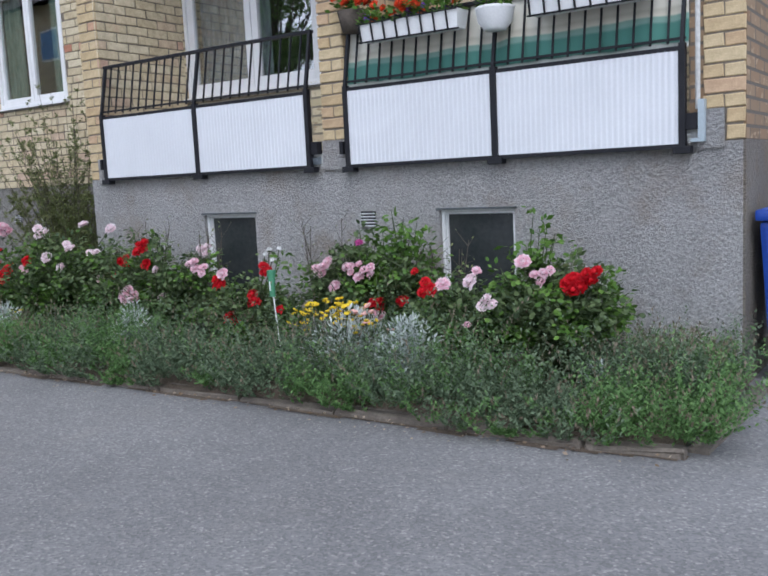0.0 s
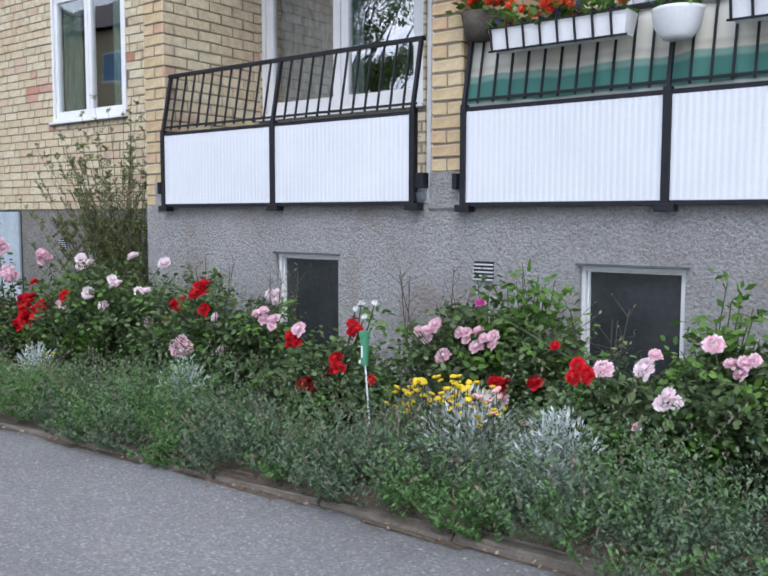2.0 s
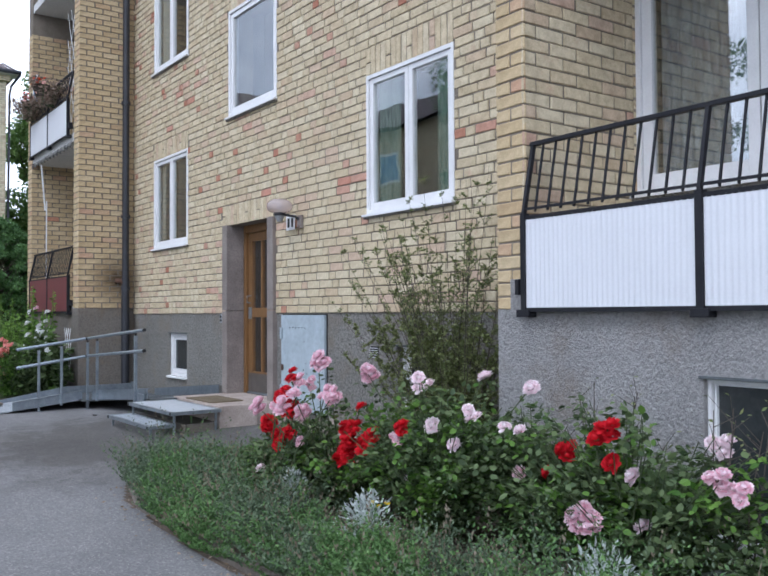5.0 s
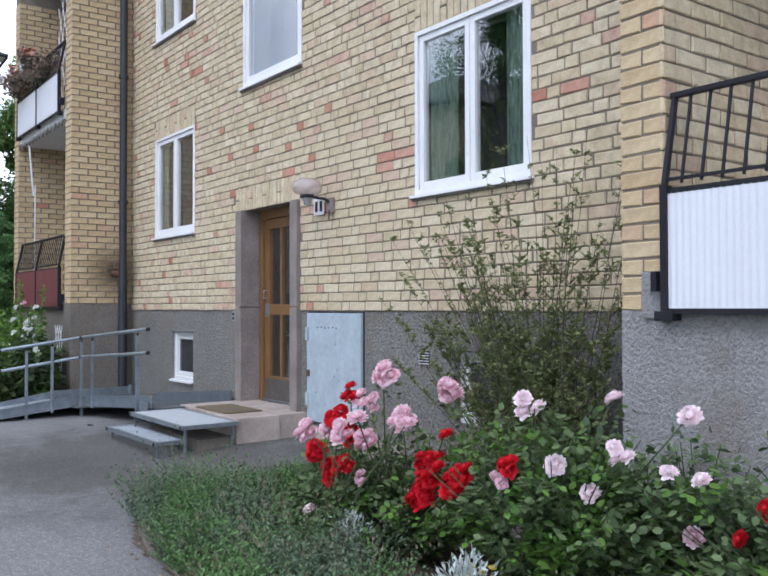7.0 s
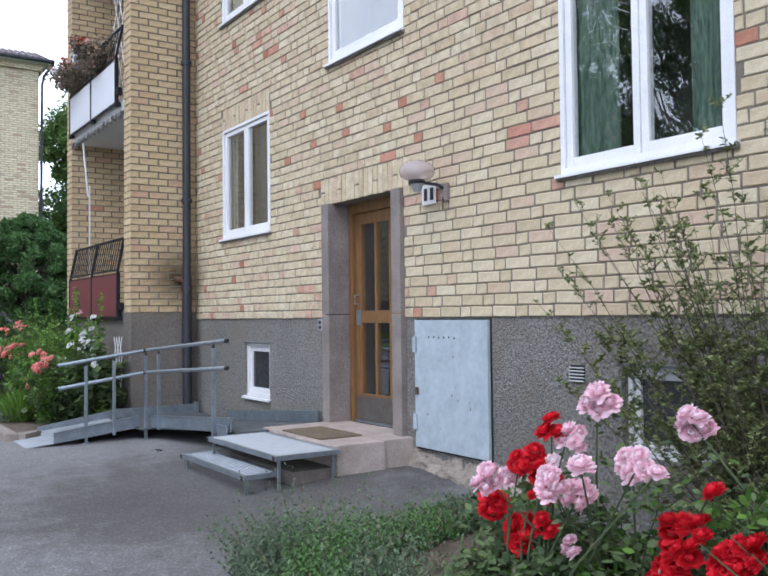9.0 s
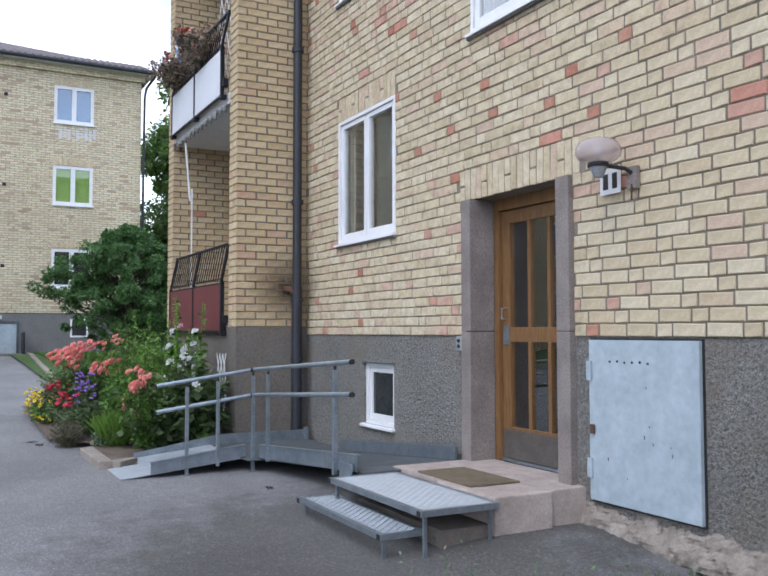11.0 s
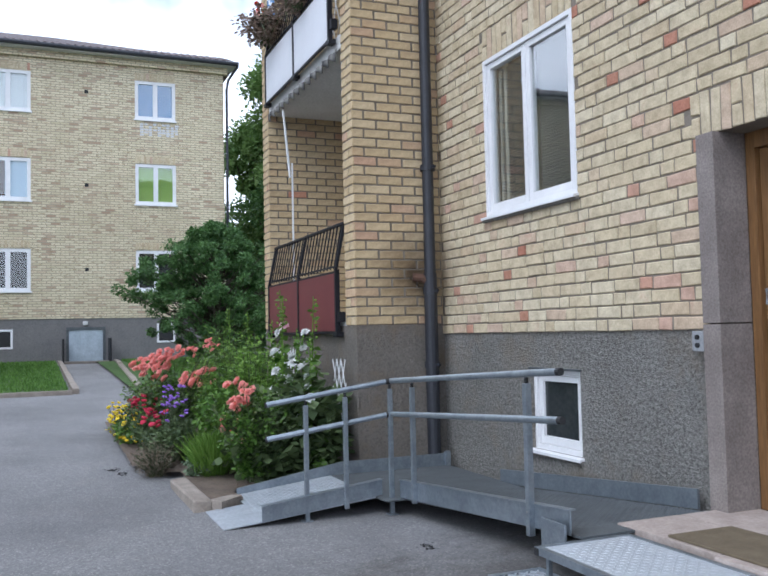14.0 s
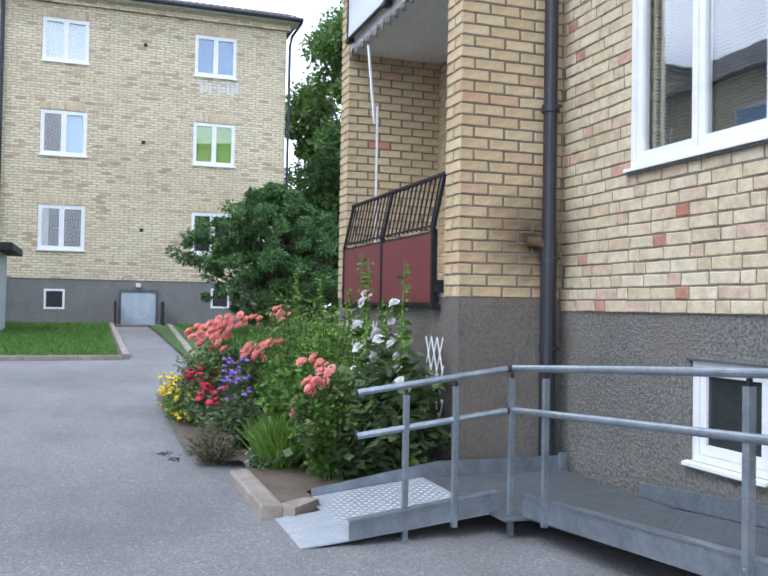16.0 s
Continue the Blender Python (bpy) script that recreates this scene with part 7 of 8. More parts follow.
def flat_flowers(name, x, y, z, w, d, h, colour, count, size, label, seed, low=0.72):
    """Many small flat heads over a patch, each a tuft of petals on a thin stem."""
    r = random.Random(seed)
    t = thing(name, label, "flowers", at=(x, y, z))
    bm = bmesh.new()
    for k in range(count):
        px, py = r.uniform(-w, w), r.uniform(-d, d)
        pz = h * r.uniform(low, 1.0) - 0.25 * h * (px / w) ** 2
        tube(bm, [(px * 0.6, py * 0.6, 0), (px, py, pz)], 0.002, 4, False)
        ob = new("flower_head", head_mesh(colour))
        ob.parent = t
        ob.matrix_basis = pose(px, py, pz, r.uniform(0, 45), r.uniform(-20, 20), r.uniform(0, 360)) @ Matrix.Diagonal((size, size, size * 0.45, 1))
    part("stalk", bm, stem_green, t)["kind"] = "stuff"
    return t


flat_flowers("yarrow", -3.12, 4.0, -0.06, 0.29, 0.12, 0.49, "yellow", 90, 0.017, "yellow yarrow heads over silver leaves", 3)
flat_flowers("yarrow", -6.62, 4.10, -0.06, 0.05, 0.04, 0.30, "yellow", 4, 0.02, "few yellow yarrow heads", 4)
flat_flowers("marigold", -18.9, 3.38, 0.04, 1.0, 0.14, 0.46, "yellow", 150, 0.025, "yellow marigolds at the edge of the far bed", 5, 0.2)
flat_flowers("aster", -17.1, 3.66, 0.02, 0.34, 0.10, 0.78, "purple", 34, 0.024, "purple asters in the far bed", 6)
flat_flowers("zinnia", -18.0, 3.50, 0.02, 0.85, 0.12, 0.62, "crimson", 46, 0.034, "crimson zinnias in the far bed", 7)


def bushy(name, x, y, z, spread, h, material, label, category, seed, leaf=0.05, stems=40, per_stem=10, width=0.6, group="", droop=0.25):
    r = random.Random(seed)
    t = thing(name, label, category, group, at=(x, y, z))
    lines, p, d, s = stems_and_leaves(r, spread, h, stems, per_stem, leaf, droop)
    bm = bmesh.new()
    for ln in lines:
        tube(bm, ln, [0.005, 0.005, 0.004, 0.004, 0.003, 0.003, 0.002], 5, False)
    part("stalk", bm, stem_green, t)["kind"] = "stuff"
    leaf_mesh("foliage", leaf_arrays(p, d, s, width, 0.05, seed), material, t)
    return t


bushy("leafy_plant", -5.95, 4.62, -0.06, (0.42, 0.22), 0.85, leaf_rose, "dark rose shoots without blooms against the plinth", "plant", 61, stems=90, per_stem=12, leaf=0.045)
bushy("rose_shoots", -3.02, 4.62, -0.06, (0.24, 0.14), 1.04, leaf_bright, "tall fresh rose shoots without blooms before the vent", "rose shoots", 71, stems=34, per_stem=12, leaf=0.055)
bushy("rose_shoots", -2.10, 4.62, -0.06, (0.18, 0.14), 1.04, leaf_bright, "tall fresh rose shoots beside the cellar window", "rose shoots", 72, stems=20, per_stem=11, leaf=0.055)
flat_flowers("orange_flowers", -2.88, 4.02, -0.06, 0.14, 0.06, 0.47, "coral", 10, 0.028, "few soft orange flowers among the yarrow", 73)
bushy("leafy_plant", -18.0, 3.68, 0.02, (0.95, 0.40), 0.52, leaf_rose, "dark leafy perennials of the far bed", "plant", 31, stems=150, per_stem=14)
bushy("leafy_plant", -17.0, 3.66, 0.02, (0.45, 0.26), 0.42, leaf_rose, "dark low perennials behind the tuft", "plant", 36, stems=90, per_stem=12)
bushy("leafy_plant", -16.6, 4.25, 0.02, (0.75, 0.45), 0.95, leaf_bright, "fresh green tall perennials", "plant", 32, stems=150, per_stem=14, leaf=0.055)
bushy("leafy_plant", -15.75, 4.35, 0.0, (0.32, 0.36), 0.50, leaf_rose, "broad dark hollyhock leaves behind the ramp", "plant", 33, stems=60, per_stem=9, leaf=0.11, width=0.95)
bushy("leafy_plant", -16.2, 3.78, 0.0, (0.30, 0.16), 0.25, leaf_hedge, "low grey leafy edging plant", "plant", 34, stems=26, leaf=0.04)
bushy("dry_tuft", -16.55, 3.42, -0.02, (0.26, 0.20), 0.34, leaf_hedge_dry, "dry greyish lavender tuft at the kerb end", "plant", 35, stems=120, per_stem=9, leaf=0.03, width=0.2)


def grass_tuft(x, y, z, h, count, seed):
    r = np.random.RandomState(seed)
    a = r.uniform(0, math.tau, count)
    lean = r.uniform(0.1, 1.1, count)
    p = np.stack([r.normal(0, 0.05, count), r.normal(0, 0.05, count), np.zeros(count)], 1)
    d = np.stack([np.cos(a) * lean, np.sin(a) * lean, np.ones(count)], 1)
    ob = leaf_mesh("grass_tuft", leaf_arrays(p, d, r.uniform(0.6, 1.0, count) * h, 0.035, 0.03, seed), leaf_lime, None, "", (x, y, z))
    tagged(ob, "tuft of long bright green blades", "grass tuft")


grass_tuft(-16.05, 3.84, 0.03, 0.44, 520, 1)
grass_tuft(-16.35, 3.90, 0.03, 0.44, 420, 2)


def hollyhock(x, y, z, h, seed, flowers, colour):
    r = random.Random(seed)
    t = thing("hollyhock", "tall hollyhock stem with buds and flowers", "hollyhock", "hollyhocks", at=(x, y, z))
    bm = bmesh.new()
    top = Vector((r.uniform(-0.04, 0.04), r.uniform(-0.04, 0.04), h))
    tube(bm, [(0, 0, 0), top * 0.5, top], [0.012, 0.009, 0.004], 6)
    for k in range(26):
        f = 0.45 + 0.55 * k / 26
        p = top * f + Vector((r.uniform(-1, 1), r.uniform(-1, 1), 0)) * 0.035
        bmesh.ops.create_icosphere(bm, subdivisions=1, radius=0.012 + 0.012 * (1 - f), matrix=Matrix.Translation(p))
    part("stem", bm, leaf_lime, t)
    pts, dirs, sz = [], [], []
    for k in range(46):
        f = r.uniform(0.08, 0.95)
        a = r.uniform(0, math.tau)
        pts.append(tuple(top * f))
        dirs.append((math.cos(a), math.sin(a), r.uniform(-0.4, 0.6)))
        sz.append(0.05 + 0.13 * (1 - f))
    leaf_mesh("leaves", leaf_arrays(np.array(pts), np.array(dirs), np.array(sz), 0.85, 0.1, seed), leaf_bright, t)
    for k in range(flowers):
        f = 0.38 + 0.42 * k / max(1, flowers - 1)
        add_bloom(t, colour, r.uniform(-0.07, 0.07), -0.04 + r.uniform(-0.05, 0.03), h * f, 0.05)


hollyhock(-15.80, 4.40, 0.0, 1.58, 1, 5, "cream")
hollyhock(-15.88, 4.68, 0.0, 1.58, 2, 6, "cream")
hollyhock(-15.75, 4.55, 0.0, 1.25, 3, 5, "cream")
hollyhock(-17.31, 4.5, 0.05, 1.44, 4, 0, "cream")
hollyhock(-18.4, 4.5, 0.06, 1.52, 14, 0, "cream")
hollyhock(-16.43, 4.6, 0.02, 1.65, 15, 2, "pink")
hollyhock(-15.42, 4.55, 0.0, 1.22, 16, 7, "cream")
hollyhock(-16.93, 4.6, 0.0, 1.40, 5, 0, "cream")
hollyhock(-16.1, 4.6, 0.0, 1.30, 6, 4, "cream")


def trellis(x0, x1, y, z0, z1, pitch=0.09, label="white folding lattice trellis against the plinth"):
    t = thing("trellis", label, "trellis", at=((x0 + x1) / 2, y, z0))
    w, h = x1 - x0, z1 - z0
    n = max(3, int(w / pitch))
    for s in (1, -1):
        for k in range(-3, n):
            a = -w / 2 + k * w / n
            b = a + s * h * 0.45
            if s < 0:
                a, b = a + h * 0.45, b + h * 0.45
            lo, hi = -w / 2, w / 2
            if max(a, b) < lo or min(a, b) > hi:
                continue
            pa, pb = Vector((a, 0.004 * s, 0)), Vector((b, 0.004 * s, h))
            fa = 0 if lo <= a <= hi else ((lo if a < lo else hi) - a) / (b - a)
            fb = 1 if lo <= b <= hi else ((lo if b < lo else hi) - a) / (b - a)
            p, q = pa.lerp(pb, fa), pa.lerp(pb, fb)
            if (q - p).length > 0.05:
                bm = bmesh.new()
                bar(bm, p, q, 0.014, 0.005)
                part("slat", bm, white_paint, t)


bushy("leafy_plant", -18.6, 3.42, 0.02, (0.85, 0.17), 0.36, leaf_bright, "low leafy mass of the marigolds", "plant", 37, stems=110, per_stem=12, leaf=0.035)
bushy("leafy_plant", -19.4, 3.9, 0.05, (0.7, 0.5), 0.75, leaf_rose, "dark perennials at the end of the far bed", "plant", 38, stems=90, per_stem=12)
bushy("leafy_plant", -17.2, 4.3, 0.02, (0.7, 0.45), 1.0, leaf_bright, "fresh green stalks below the balcony", "plant", 39, stems=110, per_stem=12, leaf=0.05)
trellis(-15.72, -15.40, 4.85, 0.35, 1.02)
trellis(-17.75, -16.85, 4.85, 0.5, 1.1)
bushy("leafy_plant", -17.5, 4.25, 0.02, (0.80, 0.35), 1.42, leaf_lime, "feathery fresh green stalks behind the coral roses", "plant", 62, stems=170, per_stem=14, leaf=0.05, width=0.3)
bushy("leafy_plant", -16.45, 4.3, 0.02, (0.45, 0.3), 1.36, leaf_lime, "tall fresh green stalks before the trellis", "plant", 63, stems=110, per_stem=14, leaf=0.05, width=0.4)
bushy("leafy_plant", -15.55, 4.55, 0.0, (0.22, 0.22), 1.0, leaf_rose, "broad dark hollyhock leaves beside the ramp", "plant", 64, stems=46, per_stem=9, leaf=0.10, width=0.9)


def shrub(x, y, z):
    """The thin upright shrub in the corner: many fine twigs with small leaves."""
    r = random.Random(13)
    t = thing("corner_shrub", "sparse upright shrub with fine twigs in the wall corner", "shrub", at=(x, y, z))
    bm = bmesh.new()
    pts, dirs, sz = [], [], []
    for k in range(84):
        f = k / 83
        tx = -1.12 * f ** 1.2 + 0.42 * (1 - f) + r.uniform(-0.1, 0.1)
        h = (2.52 - 0.62 * f) * r.uniform(0.40, 1.0)
        ty = r.uniform(-0.25, 0.2)
        b = Vector((r.uniform(-0.16, 0.16) - 0.25 * f, r.uniform(-0.08, 0.08), 0))
        line = [b + Vector((tx * u ** 1.4 + r.uniform(-0.02, 0.02), ty * u, h * u)) for u in (0, 0.2, 0.4, 0.6, 0.8, 1.0)]
        tube(bm, line, [0.005, 0.0035, 0.0028, 0.0022, 0.0017, 0.001], 5, False)
        for m in range(22):
            u = r.uniform(0.12, 1.0)
            i = min(int(u * 5), 4)
            p = line[i].lerp(line[i + 1], u * 5 - i)
            a = r.uniform(0, math.tau)
            L = r.uniform(0.08, 0.26) * (1.2 - u)
            tip = p + Vector((math.cos(a) * L, math.sin(a) * L * 0.6, L * 0.8))
            tube(bm, [p, tip], [0.002, 0.001], 4, False)
            for q in range(17 if p.z > 1.15 else 40):
                pts.append(tuple(p.lerp(tip, r.random())))
                aa = r.uniform(0, math.tau)
                dirs.append((math.cos(aa), math.sin(aa), r.uniform(-0.2, 0.8)))
                sz.append(r.uniform(0.014, 0.034))
    part("stalk", bm, bark, t)["kind"] = "stuff"
    leaf_mesh("leaves", leaf_arrays(np.array(pts), np.array(dirs), np.array(sz), 0.46, 0.05, 5), leaf_shrub, t)


shrub(-7.30, 5.35, -0.05)


def bare_rose(x, y, z, h, seed):
    r = random.Random(seed)
    t = thing("rose_canes", "thin bare rose canes against the plinth", "rose canes", at=(x, y, z))
    bm = bmesh.new()
    pts, dirs, sz = [], [], []
    for k in range(9):
        tip = Vector((r.uniform(-0.3, 0.3), r.uniform(-0.05, 0.1), h * r.uniform(0.6, 1)))
        midp = tip * 0.5 + Vector((r.uniform(-0.08, 0.08), 0, 0.06))
        tube(bm, [(0, 0, 0), midp, tip], [0.005, 0.004, 0.002], 5, False)
        for m in range(7):
            p = midp.lerp(tip, r.random())
            q = p + Vector((r.uniform(-0.12, 0.12), r.uniform(-0.05, 0.05), r.uniform(0.02, 0.12)))
            tube(bm, [p, q], [0.002, 0.001], 4, False)
            pts.append(tuple(q))
            dirs.append((r.uniform(-1, 1), r.uniform(-1, 1), r.uniform(-0.2, 0.6)))
            sz.append(r.uniform(0.02, 0.035))
    part("stalk", bm, bark, t)["kind"] = "stuff"
    leaf_mesh("leaves", leaf_arrays(np.array(pts), np.array(dirs), np.array(sz), 0.5, 0.05, seed), leaf_shrub, t)


bare_rose(-3.72, 4.66, -0.06, 1.0, 1)
bare_rose(-5.55, 4.72, -0.06, 1.0, 2)
bare_rose(-4.75, 4.62, -0.06, 0.9, 3)
bare_rose(-2.72, 4.6, -0.06, 0.85, 4)

# fallen leaves and petals
r = np.random.RandomState(12)
p = np.stack([r.uniform(-9.2, -1.0, 700), np.where(r.uniform(0, 1, 700) < 0.6, -np.abs(r.normal(0, 0.09, 700)), r.uniform(4.0, 4.5, 700)), np.zeros(700)], 1)
p[:, 1] = [b if b > 3 else kerb_y(a) - 0.01 + b for a, b in p[:, :2].tolist()]
p[:, 2] = [ground_z(a, b) + (0.018 if b < 3.65 else 0.10) for a, b in p[:, :2].tolist()]
d = np.stack([r.normal(0, 1, 700), r.normal(0, 1, 700), r.normal(0, 0.15, 700)], 1)
tagged(leaf_mesh("fallen_leaves", leaf_arrays(p, d, r.uniform(0.008, 0.034, 700), 0.55, 0.03, 12), leaf_material("withered leaf", (0.16, 0.10, 0.05), (0.42, 0.34, 0.26))), "withered leaves and petals along the kerb", "leaf litter", kind="stuff")

# plant label on a stake, a small green holder
stake = thing("plant_marker", "green plastic holder on a thin white stake in the bed", "plant marker", at=(-3.68, 4.08, -0.06))
bm = bmesh.new()
tube(bm, [(0.03, 0.02, 0), (0.0, 0.0, 0.52)], 0.005, 6)
part("stake", bm, white_paint, stake)
bm = lathe(bmesh.new(), [(0.0, 0.46), (0.019, 0.46), (0.022, 0.57), (0.029, 0.62), (0.03, 0.632), (0.0, 0.633)], (0, 0, 0), 14)
part("holder", bm, surface("green plastic", (0.06, 0.24, 0.13), (0.09, 0.30, 0.17), 6, 60, 0.45, bump=0.05), stake)
part("bar", boxes((-0.005, 0.005, -0.0225, -0.0205, 0.50, 0.56)), white_paint, stake)


# ---- flower boxes on the near balcony ----
def flower_box(x0, x1, z, colour_mix, seed):
    r = random.Random(seed)
    y = WING - 0.10
    t = thing("flower_box", "white balcony flower box in a black wire holder with geraniums", "flower box", "flower boxes", at=((x0 + x1) / 2, y, z))
    half = (x1 - x0) / 2
    bm = boxes((-half, half, -0.075, 0.075, 0.0, 0.115))
    for v in bm.verts:
        if v.co.z < 0.05:
            v.co.y *= 0.72
            v.co.x *= 0.96
    part("trough", bm, white_paint, t, "white plastic trough")
    n = 8
    for k in range(n):
        x = -half + 2 * half * (k + 0.2) / n
        bm = bmesh.new()
        tube(bm, [(x, 0.03, 0.125), (x, -0.083, 0.135), (x, -0.088, 0.11), (x, -0.062, -0.012)], 0.007, 6)
        part("holder_bar", bm, black_iron, t)
    bm = bmesh.new()
    tube(bm, [(-half, -0.064, -0.005), (half, -0.064, -0.005)], 0.006, 6)
    tube(bm, [(-half, -0.082, 0.11), (half, -0.082, 0.11)], 0.004, 6)
    part("holder_rail", bm, black_iron, t)
    for k in range(26):
        c = colour_mix[r.randrange(len(colour_mix))]
        add_bloom(t, c, r.uniform(-half, half), r.uniform(-0.06, 0.07), 0.15 + r.uniform(0, 0.12), r.uniform(0.026, 0.042))
    pts = [(r.uniform(-half, half), r.uniform(-0.09, 0.08), 0.10 + r.uniform(0, 0.11)) for _ in range(320)]
    dirs = [(r.uniform(-1, 1), r.uniform(-1, 1), r.uniform(-0.2, 0.8)) for _ in pts]
    leaf_mesh("foliage", leaf_arrays(np.array(pts), np.array(dirs), np.array([r.uniform(0.03, 0.06) for _ in pts]), 0.8, 0.05, seed), leaf_bright, t)


flower_box(-3.38, -2.62, 2.03, ("orange", "orange", "orange", "purple"), 1)
flower_box(-2.16, -1.42, 2.03, ("orange", "orange", "purple"), 2)
pot = thing("hanging_pot", "white round pot hung on the balcony rail", "flower pot", at=(-2.40, WING - 0.10, 1.985))
bm = lathe(bmesh.new(), [(0.0, 0.0), (0.07, 0.0), (0.075, 0.012), (0.105, 0.05), (0.118, 0.12), (0.124, 0.135), (0.118, 0.138), (0.10, 0.12), (0.0, 0.115)], (0, 0, 0), 24)
part("bowl", bm, white_paint, pot, "", True)
r = random.Random(6)
pts = [(r.uniform(-0.11, 0.11), r.uniform(-0.09, 0.09), 0.12 + r.uniform(0, 0.12)) for _ in range(120)]
dirs = [(r.uniform(-1, 1), r.uniform(-1, 1), r.uniform(-0.2, 0.8)) for _ in pts]
leaf_mesh("foliage", leaf_arrays(np.array(pts), np.array(dirs), np.array([r.uniform(0.03, 0.06) for _ in pts]), 0.8, 0.05, 6), leaf_bright, pot)
for k in range(5):
    add_bloom(pot, "magenta", r.uniform(-0.09, 0.09), r.uniform(-0.08, 0.05), 0.2 + r.uniform(0, 0.08), 0.022)
dark_pot = thing("hanging_pot", "dark wicker pot with red geraniums on the balcony corner", "flower pot", at=(-3.52, WING - 0.02, 2.13))
bm = lathe(bmesh.new(), [(0.0, 0.0), (0.08, 0.0), (0.11, 0.14), (0.10, 0.145), (0.0, 0.13)], (0, 0, 0), 18)
part("bowl", bm, bark, dark_pot, "", True)
for k in range(12):
    add_bloom(dark_pot, "orange", r.uniform(-0.12, 0.12), r.uniform(-0.1, 0.08), 0.19 + r.uniform(0, 0.14), 0.04)
pts = [(r.uniform(-0.13, 0.13), r.uniform(-0.1, 0.1), 0.12 + r.uniform(0, 0.16)) for _ in range(160)]
dirs = [(r.uniform(-1, 1), r.uniform(-1, 1), r.uniform(-0.2, 0.8)) for _ in pts]
leaf_mesh("foliage", leaf_arrays(np.array(pts), np.array(dirs), np.array([0.05] * len(pts)), 0.8, 0.05, 7), leaf_bright, dark_pot)


# ---- plants of the far upper balcony ----
bushy("balcony_plant", -16.6, 4.86, 4.48, (0.65, 0.18), 0.40, leaf_brown, "dense potted plants over the upper balcony rail", "plant", 51, stems=20, leaf=0.055)
bushy("balcony_plant", -17.7, 4.78, 4.46, (0.45, 0.25), 0.5, leaf_brown, "trailing potted plants over the upper balcony rail", "plant", 52, stems=18, leaf=0.055)
flat_flowers("balcony_flowers", -16.9, 4.75, 4.46, 0.9, 0.12, 0.42, "coral", 10, 0.025, "faded reddish flowers on the upper balcony", 9)

trellis(-17.1, -15.7, 5.25, 3.935, 6.2, 0.19, "white wooden lattice screen on the upper balcony")
for x, z, seed in ((-17.75, 4.62, 81), (-17.0, 4.74, 82)):
    rb = random.Random(seed)
    basket = thing("hanging_basket", "brown wicker basket of faded orange flowers on the balcony rail", "flower basket", "baskets on the upper balcony", at=(x, WING - 0.12, z))
    bm = lathe(bmesh.new(), [(0.0, 0.0), (0.09, 0.0), (0.14, 0.16), (0.15, 0.17), (0.13, 0.17), (0.0, 0.15)], (0, 0, 0), 16)
    part("bowl", bm, bark, basket, "", True)
    pts = [(rb.uniform(-0.2, 0.2), rb.uniform(-0.16, 0.12), 0.10 + rb.uniform(0, 0.17)) for _ in range(260)]
    dirs = [(rb.uniform(-1, 1), rb.uniform(-1, 1), rb.uniform(-0.6, 0.6)) for _ in pts]
    leaf_mesh("foliage", leaf_arrays(np.array(pts), np.array(dirs), np.array([0.05] * len(pts)), 0.7, 0.05, seed), leaf_brown, basket)
    for k in range(12):
        add_bloom(basket, "orange", rb.uniform(-0.17, 0.17), rb.uniform(-0.15, 0.05), 0.2 + rb.uniform(0, 0.1), 0.028)
check = thing("checked_cloth", "blue and white checked cloth hung over the balcony rail", "cloth", at=(-18.0, WING + 0.02, 4.86))
for i in range(4):
    for j in range(6):
        part("check", boxes((-0.15 + i * 0.075, -0.075 + i * 0.075, -0.004, 0.004, j * 0.075, (j + 1) * 0.075)), (curtain_blue if (i + j) % 2 else white_paint), check)

# ---- blue bin at the house corner ----
bin_ob = thing("rubbish_bin", "blue plastic wheeled bin beside the end wall", "bin", at=(-0.655, 5.36, ground_z(-0.7, 5.0)))
blue = surface("blue plastic", (0.01, 0.05, 0.32), (0.015, 0.07, 0.40), 4, 60, 0.45, bump=0.05)
bm = boxes((-0.28, 0.28, -0.3, 0.3, 0.08, 0.92), bevel=0.03)
for v in bm.verts:
    if v.co.z < 0.4:
        v.co.x *= 0.82
        v.co.y *= 0.82
part("body", bm, blue, bin_ob)
part("lid", boxes((-0.3, 0.3, -0.33, 0.32, 0.925, 0.99), bevel=0.025), blue, bin_ob)
for x in (-0.2, 0.2):
    bm = bmesh.new()
    tube(bm, [(x - 0.02, 0.24, 0.09), (x + 0.02, 0.24, 0.09)], 0.09, 14)
    part("wheel", bm, rubber, bin_ob)


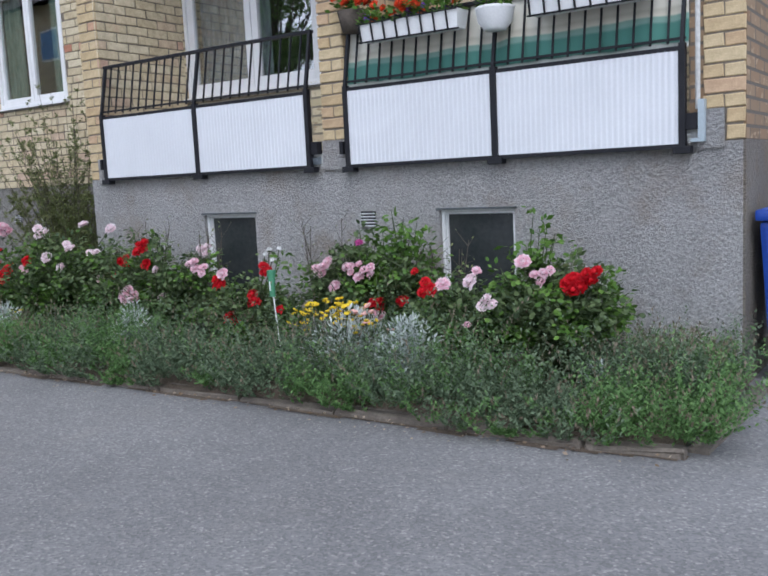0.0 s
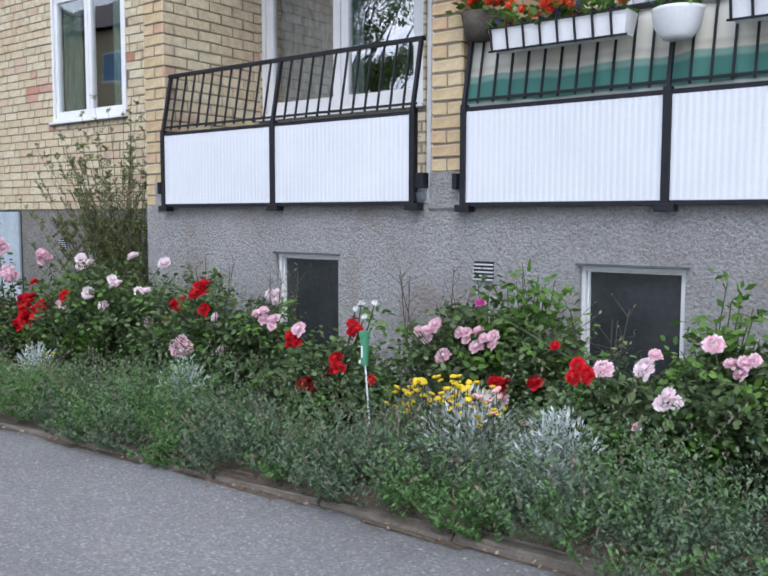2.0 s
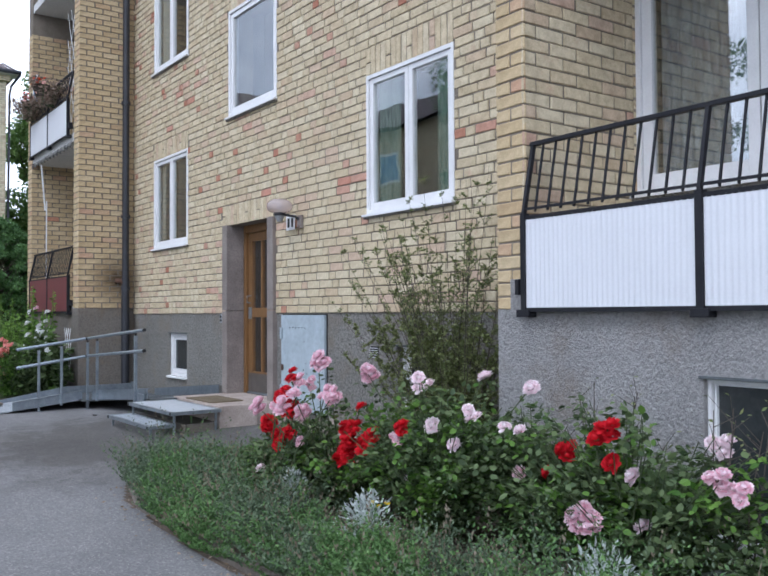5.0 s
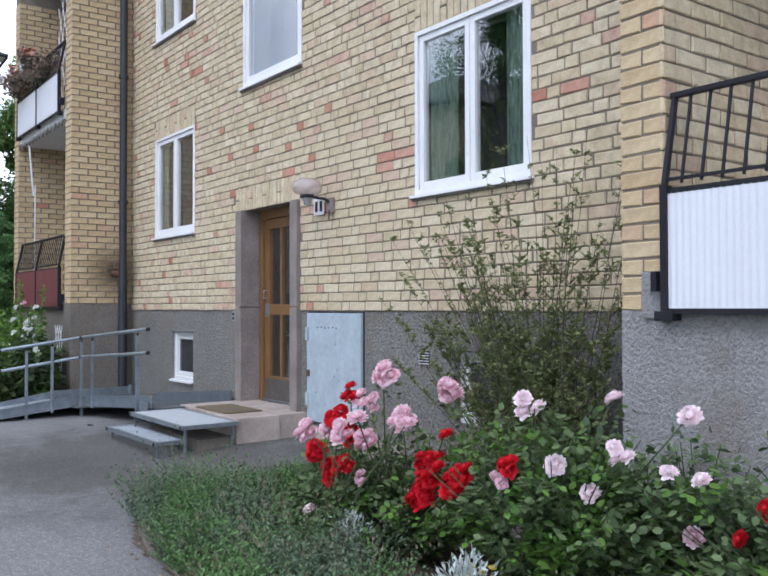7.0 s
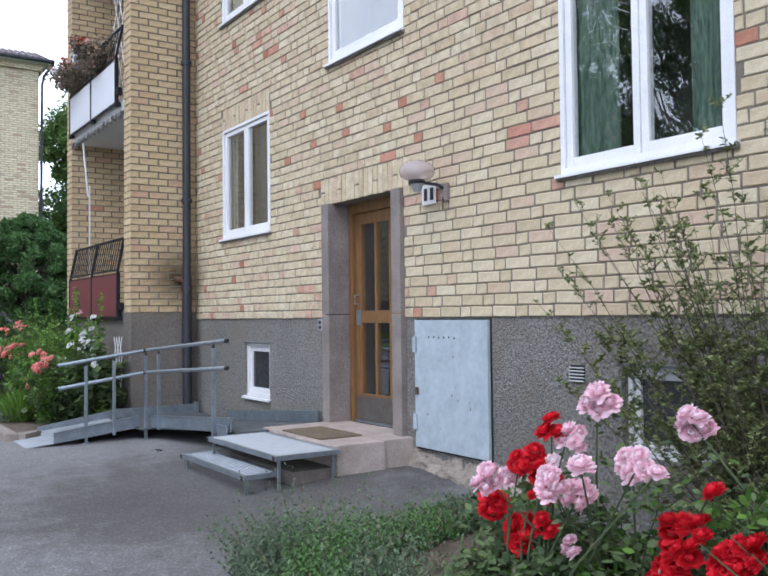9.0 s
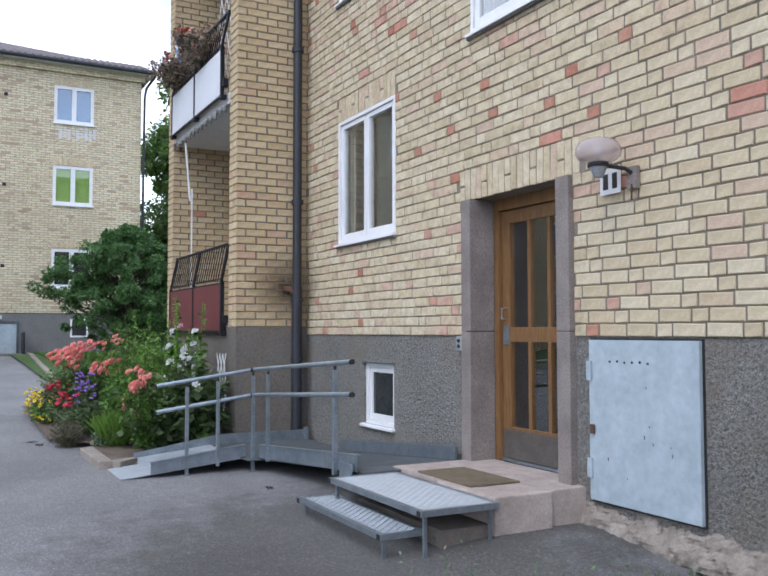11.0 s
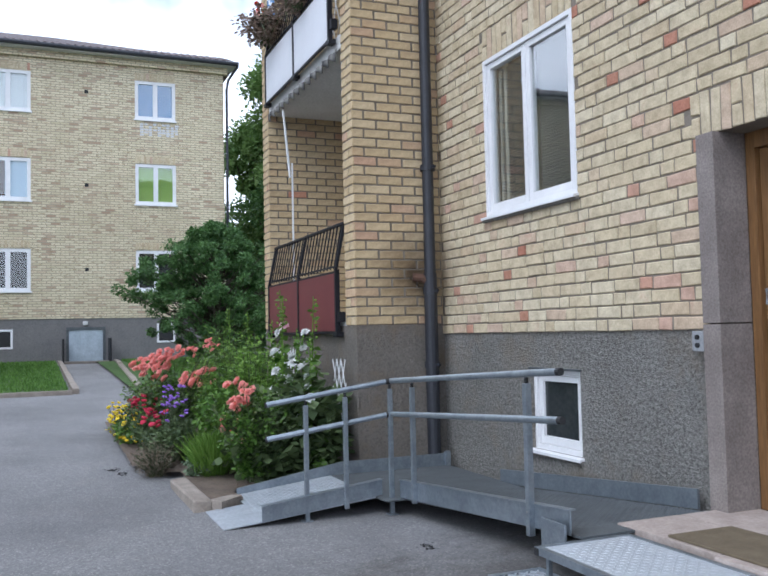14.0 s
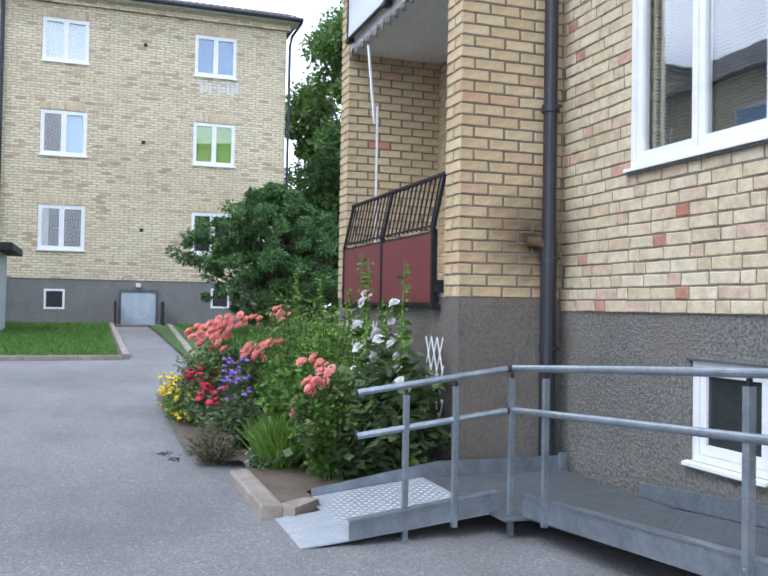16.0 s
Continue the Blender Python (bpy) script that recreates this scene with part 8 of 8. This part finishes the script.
# ---- trees ----
def tree(name, x, y, z, h, crown, trunk_r, leaves, leaf, material, label, seed, low=0.25, group="trees", clumps_n=44, puff=1.0):
    """A tapered trunk, limbs, and a crown of many leaves in uneven clumps."""
    r = random.Random(seed)
    t = thing(name, label, "tree", group, at=(x, y, z))
    bm = bmesh.new()
    tube(bm, [(0, 0, -0.1), (0.05, 0.03, h * 0.3), (0.0, 0.08, h * 0.6), (0.05, 0, h * 0.9)], [trunk_r, trunk_r * 0.8, trunk_r * 0.5, trunk_r * 0.15], 9)
    clumps = []
    for k in range(clumps_n):
        a = r.uniform(0, math.tau)
        f = r.uniform(low, 1.0)
        prof = math.sin(math.pi * min(1, (f - low) / (1 - low) * 0.85 + 0.13))
        rad = prof * r.uniform(0.12, 1.0)
        p = Vector((math.cos(a) * crown[0] * rad, math.sin(a) * crown[1] * rad, h * f))
        clumps.append((p, r.uniform(0.12, 0.30) * min(crown) * puff))
        s = Vector((0, 0.03, h * max(0.12, f - 0.22)))
        tube(bm, [s, s.lerp(p, 0.55) + Vector((0, 0, -0.04 * h)), p], [trunk_r * 0.3, trunk_r * 0.18, trunk_r * 0.06], 5, False)
    part("trunk", bm, bark, t)
    g = np.random.RandomState(seed)
    pts, dirs = [], []
    per = leaves // len(clumps)
    for p, rad in clumps:
        q = g.normal(0, 1, (per, 3))
        q /= np.linalg.norm(q, axis=1, keepdims=True)
        rr = rad * g.uniform(0.35, 1.15, (per, 1))
        pts.append(np.array(p) + q * rr * np.array([1.15, 1.15, 0.8]))
        dirs.append(q + g.normal(0, 0.8, (per, 3)) + np.array([0, 0, -0.2]))
    p, d = np.vstack(pts), np.vstack(dirs)
    leaf_mesh("crown", leaf_arrays(p, d, g.uniform(0.7, 1.3, len(p)) * leaf, 0.5, 0.06, seed), material, t)
    return t


tree("small_tree", -30.5, 6.75, 0.42, 3.7, (1.8, 2.5), 0.07, 60000, 0.085, leaf_tree, "low spreading dark green tree before the far house", 1, low=0.12, clumps_n=330, puff=0.36)
tree("tall_tree", -44, 13.0, 0.4, 15.0, (4.2, 3.4), 0.3, 52000, 0.22, leaf_tree_far, "tall green tree behind the far house", 2, low=0.05, clumps_n=70)
tree("tall_tree", -48, 12.2, 0.4, 10.5, (4.0, 3.6), 0.3, 30000, 0.24, leaf_tree_far, "green tree behind the far house", 3, low=0.1)
tree("tall_tree", -39, 15.0, 0.4, 13.0, (3.6, 3.4), 0.3, 34000, 0.22, leaf_tree_far, "tall green tree behind the far house", 4, low=0.12)
tree("tall_tree", -52, 20.0, 0.4, 11.0, (5.0, 5.0), 0.3, 12000, 0.45, leaf_tree_far, "distant broad green tree crown", 5, low=0.05)
tree("tall_tree", -41, 11.8, 0.4, 7.5, (3.0, 2.6), 0.22, 40000, 0.16, leaf_tree, "dense lower tree beside the far house", 16, low=0.03, clumps_n=80)
tree("tall_tree", -36, 20.0, 0.4, 9.0, (4.0, 4.0), 0.25, 12000, 0.4, leaf_tree_far, "distant broad green tree crown", 6, low=0.08)
tree("birch_tree", -19.0, -10.0, -0.15, 16.5, (3.6, 2.6), 0.2, 60000, 0.15, leaf_tree_far, "tall tree across the drive", 7, low=0.10, clumps_n=190, puff=0.9)
tree("birch_tree", -13.0, -12.5, -0.15, 15.5, (3.2, 2.6), 0.2, 50000, 0.13, leaf_tree_far, "tree across the drive", 8, low=0.06, clumps_n=150, puff=0.9)
tree("birch_tree", -24.0, -10.0, -0.15, 13.5, (3.0, 2.4), 0.2, 45000, 0.13, leaf_tree, "tree across the drive", 9, low=0.10, clumps_n=150, puff=0.9)


def lawn_blades(name, x0, x1, y0, y1, count, seed, label):
    r = np.random.RandomState(seed)
    x, y = r.uniform(x0, x1, count), r.uniform(y0, y1, count)
    z = np.array([ground_z(a, min(b, 4.2)) for a, b in zip(x, y)]) + 0.05
    p = np.stack([x, y, z], 1)
    d = np.stack([r.normal(0, 0.35, count), r.normal(0, 0.35, count), np.ones(count)], 1)
    ob = leaf_mesh(name, leaf_arrays(p, d, r.uniform(0.05, 0.10, count), 0.25, 0.05, seed), leaf_grass)
    tagged(ob, label, "grass", kind="stuff")


lawn_blades("lawn_grass", -35.5, -25.1, -3.0, 2.98, 26000, 1, "short mown grass beside the path")
lawn_blades("lawn_grass", -35.0, -21.5, 4.8, 9.5, 26000, 2, "short mown grass behind the far bed")


# ---- the nearest bricks of the bay wall, one by one ----
brick_shapes = {}
for wall, plane, (p, q, a, b), batch in single_bricks:
    key = (round(q - p, 2), round(b - a, 3), batch is None)
    if key not in brick_shapes:
        w, h = q - p, b - a
        local = Plane((0, 0, 0), (1, 0, 0), (0, -1, 0))
        vv, ff = brick_geometry(local, (-w / 2, w / 2, -h / 2, h / 2), 0.008)
        me = bpy.data.meshes.new("brick")
        me.from_pydata([tuple(v) for v in vv], [], ff)
        me.materials.append(batch or (header_one if w < 0.15 and h < 0.1 else brick_one))
        me.update()
        brick_shapes[key] = me
    ob = new("brick", brick_shapes[key])
    ob.parent = wall
    c = plane.at((p + q) / 2, (a + b) / 2, brick_seed.uniform(-0.002, 0.002))
    turn = Matrix((plane.u, -plane.n, (0, 0, 1))).transposed().to_4x4()
    ob.matrix_basis = Matrix.Translation(c) @ turn @ Matrix.Rotation(brick_seed.uniform(-0.006, 0.006), 4, "Y")
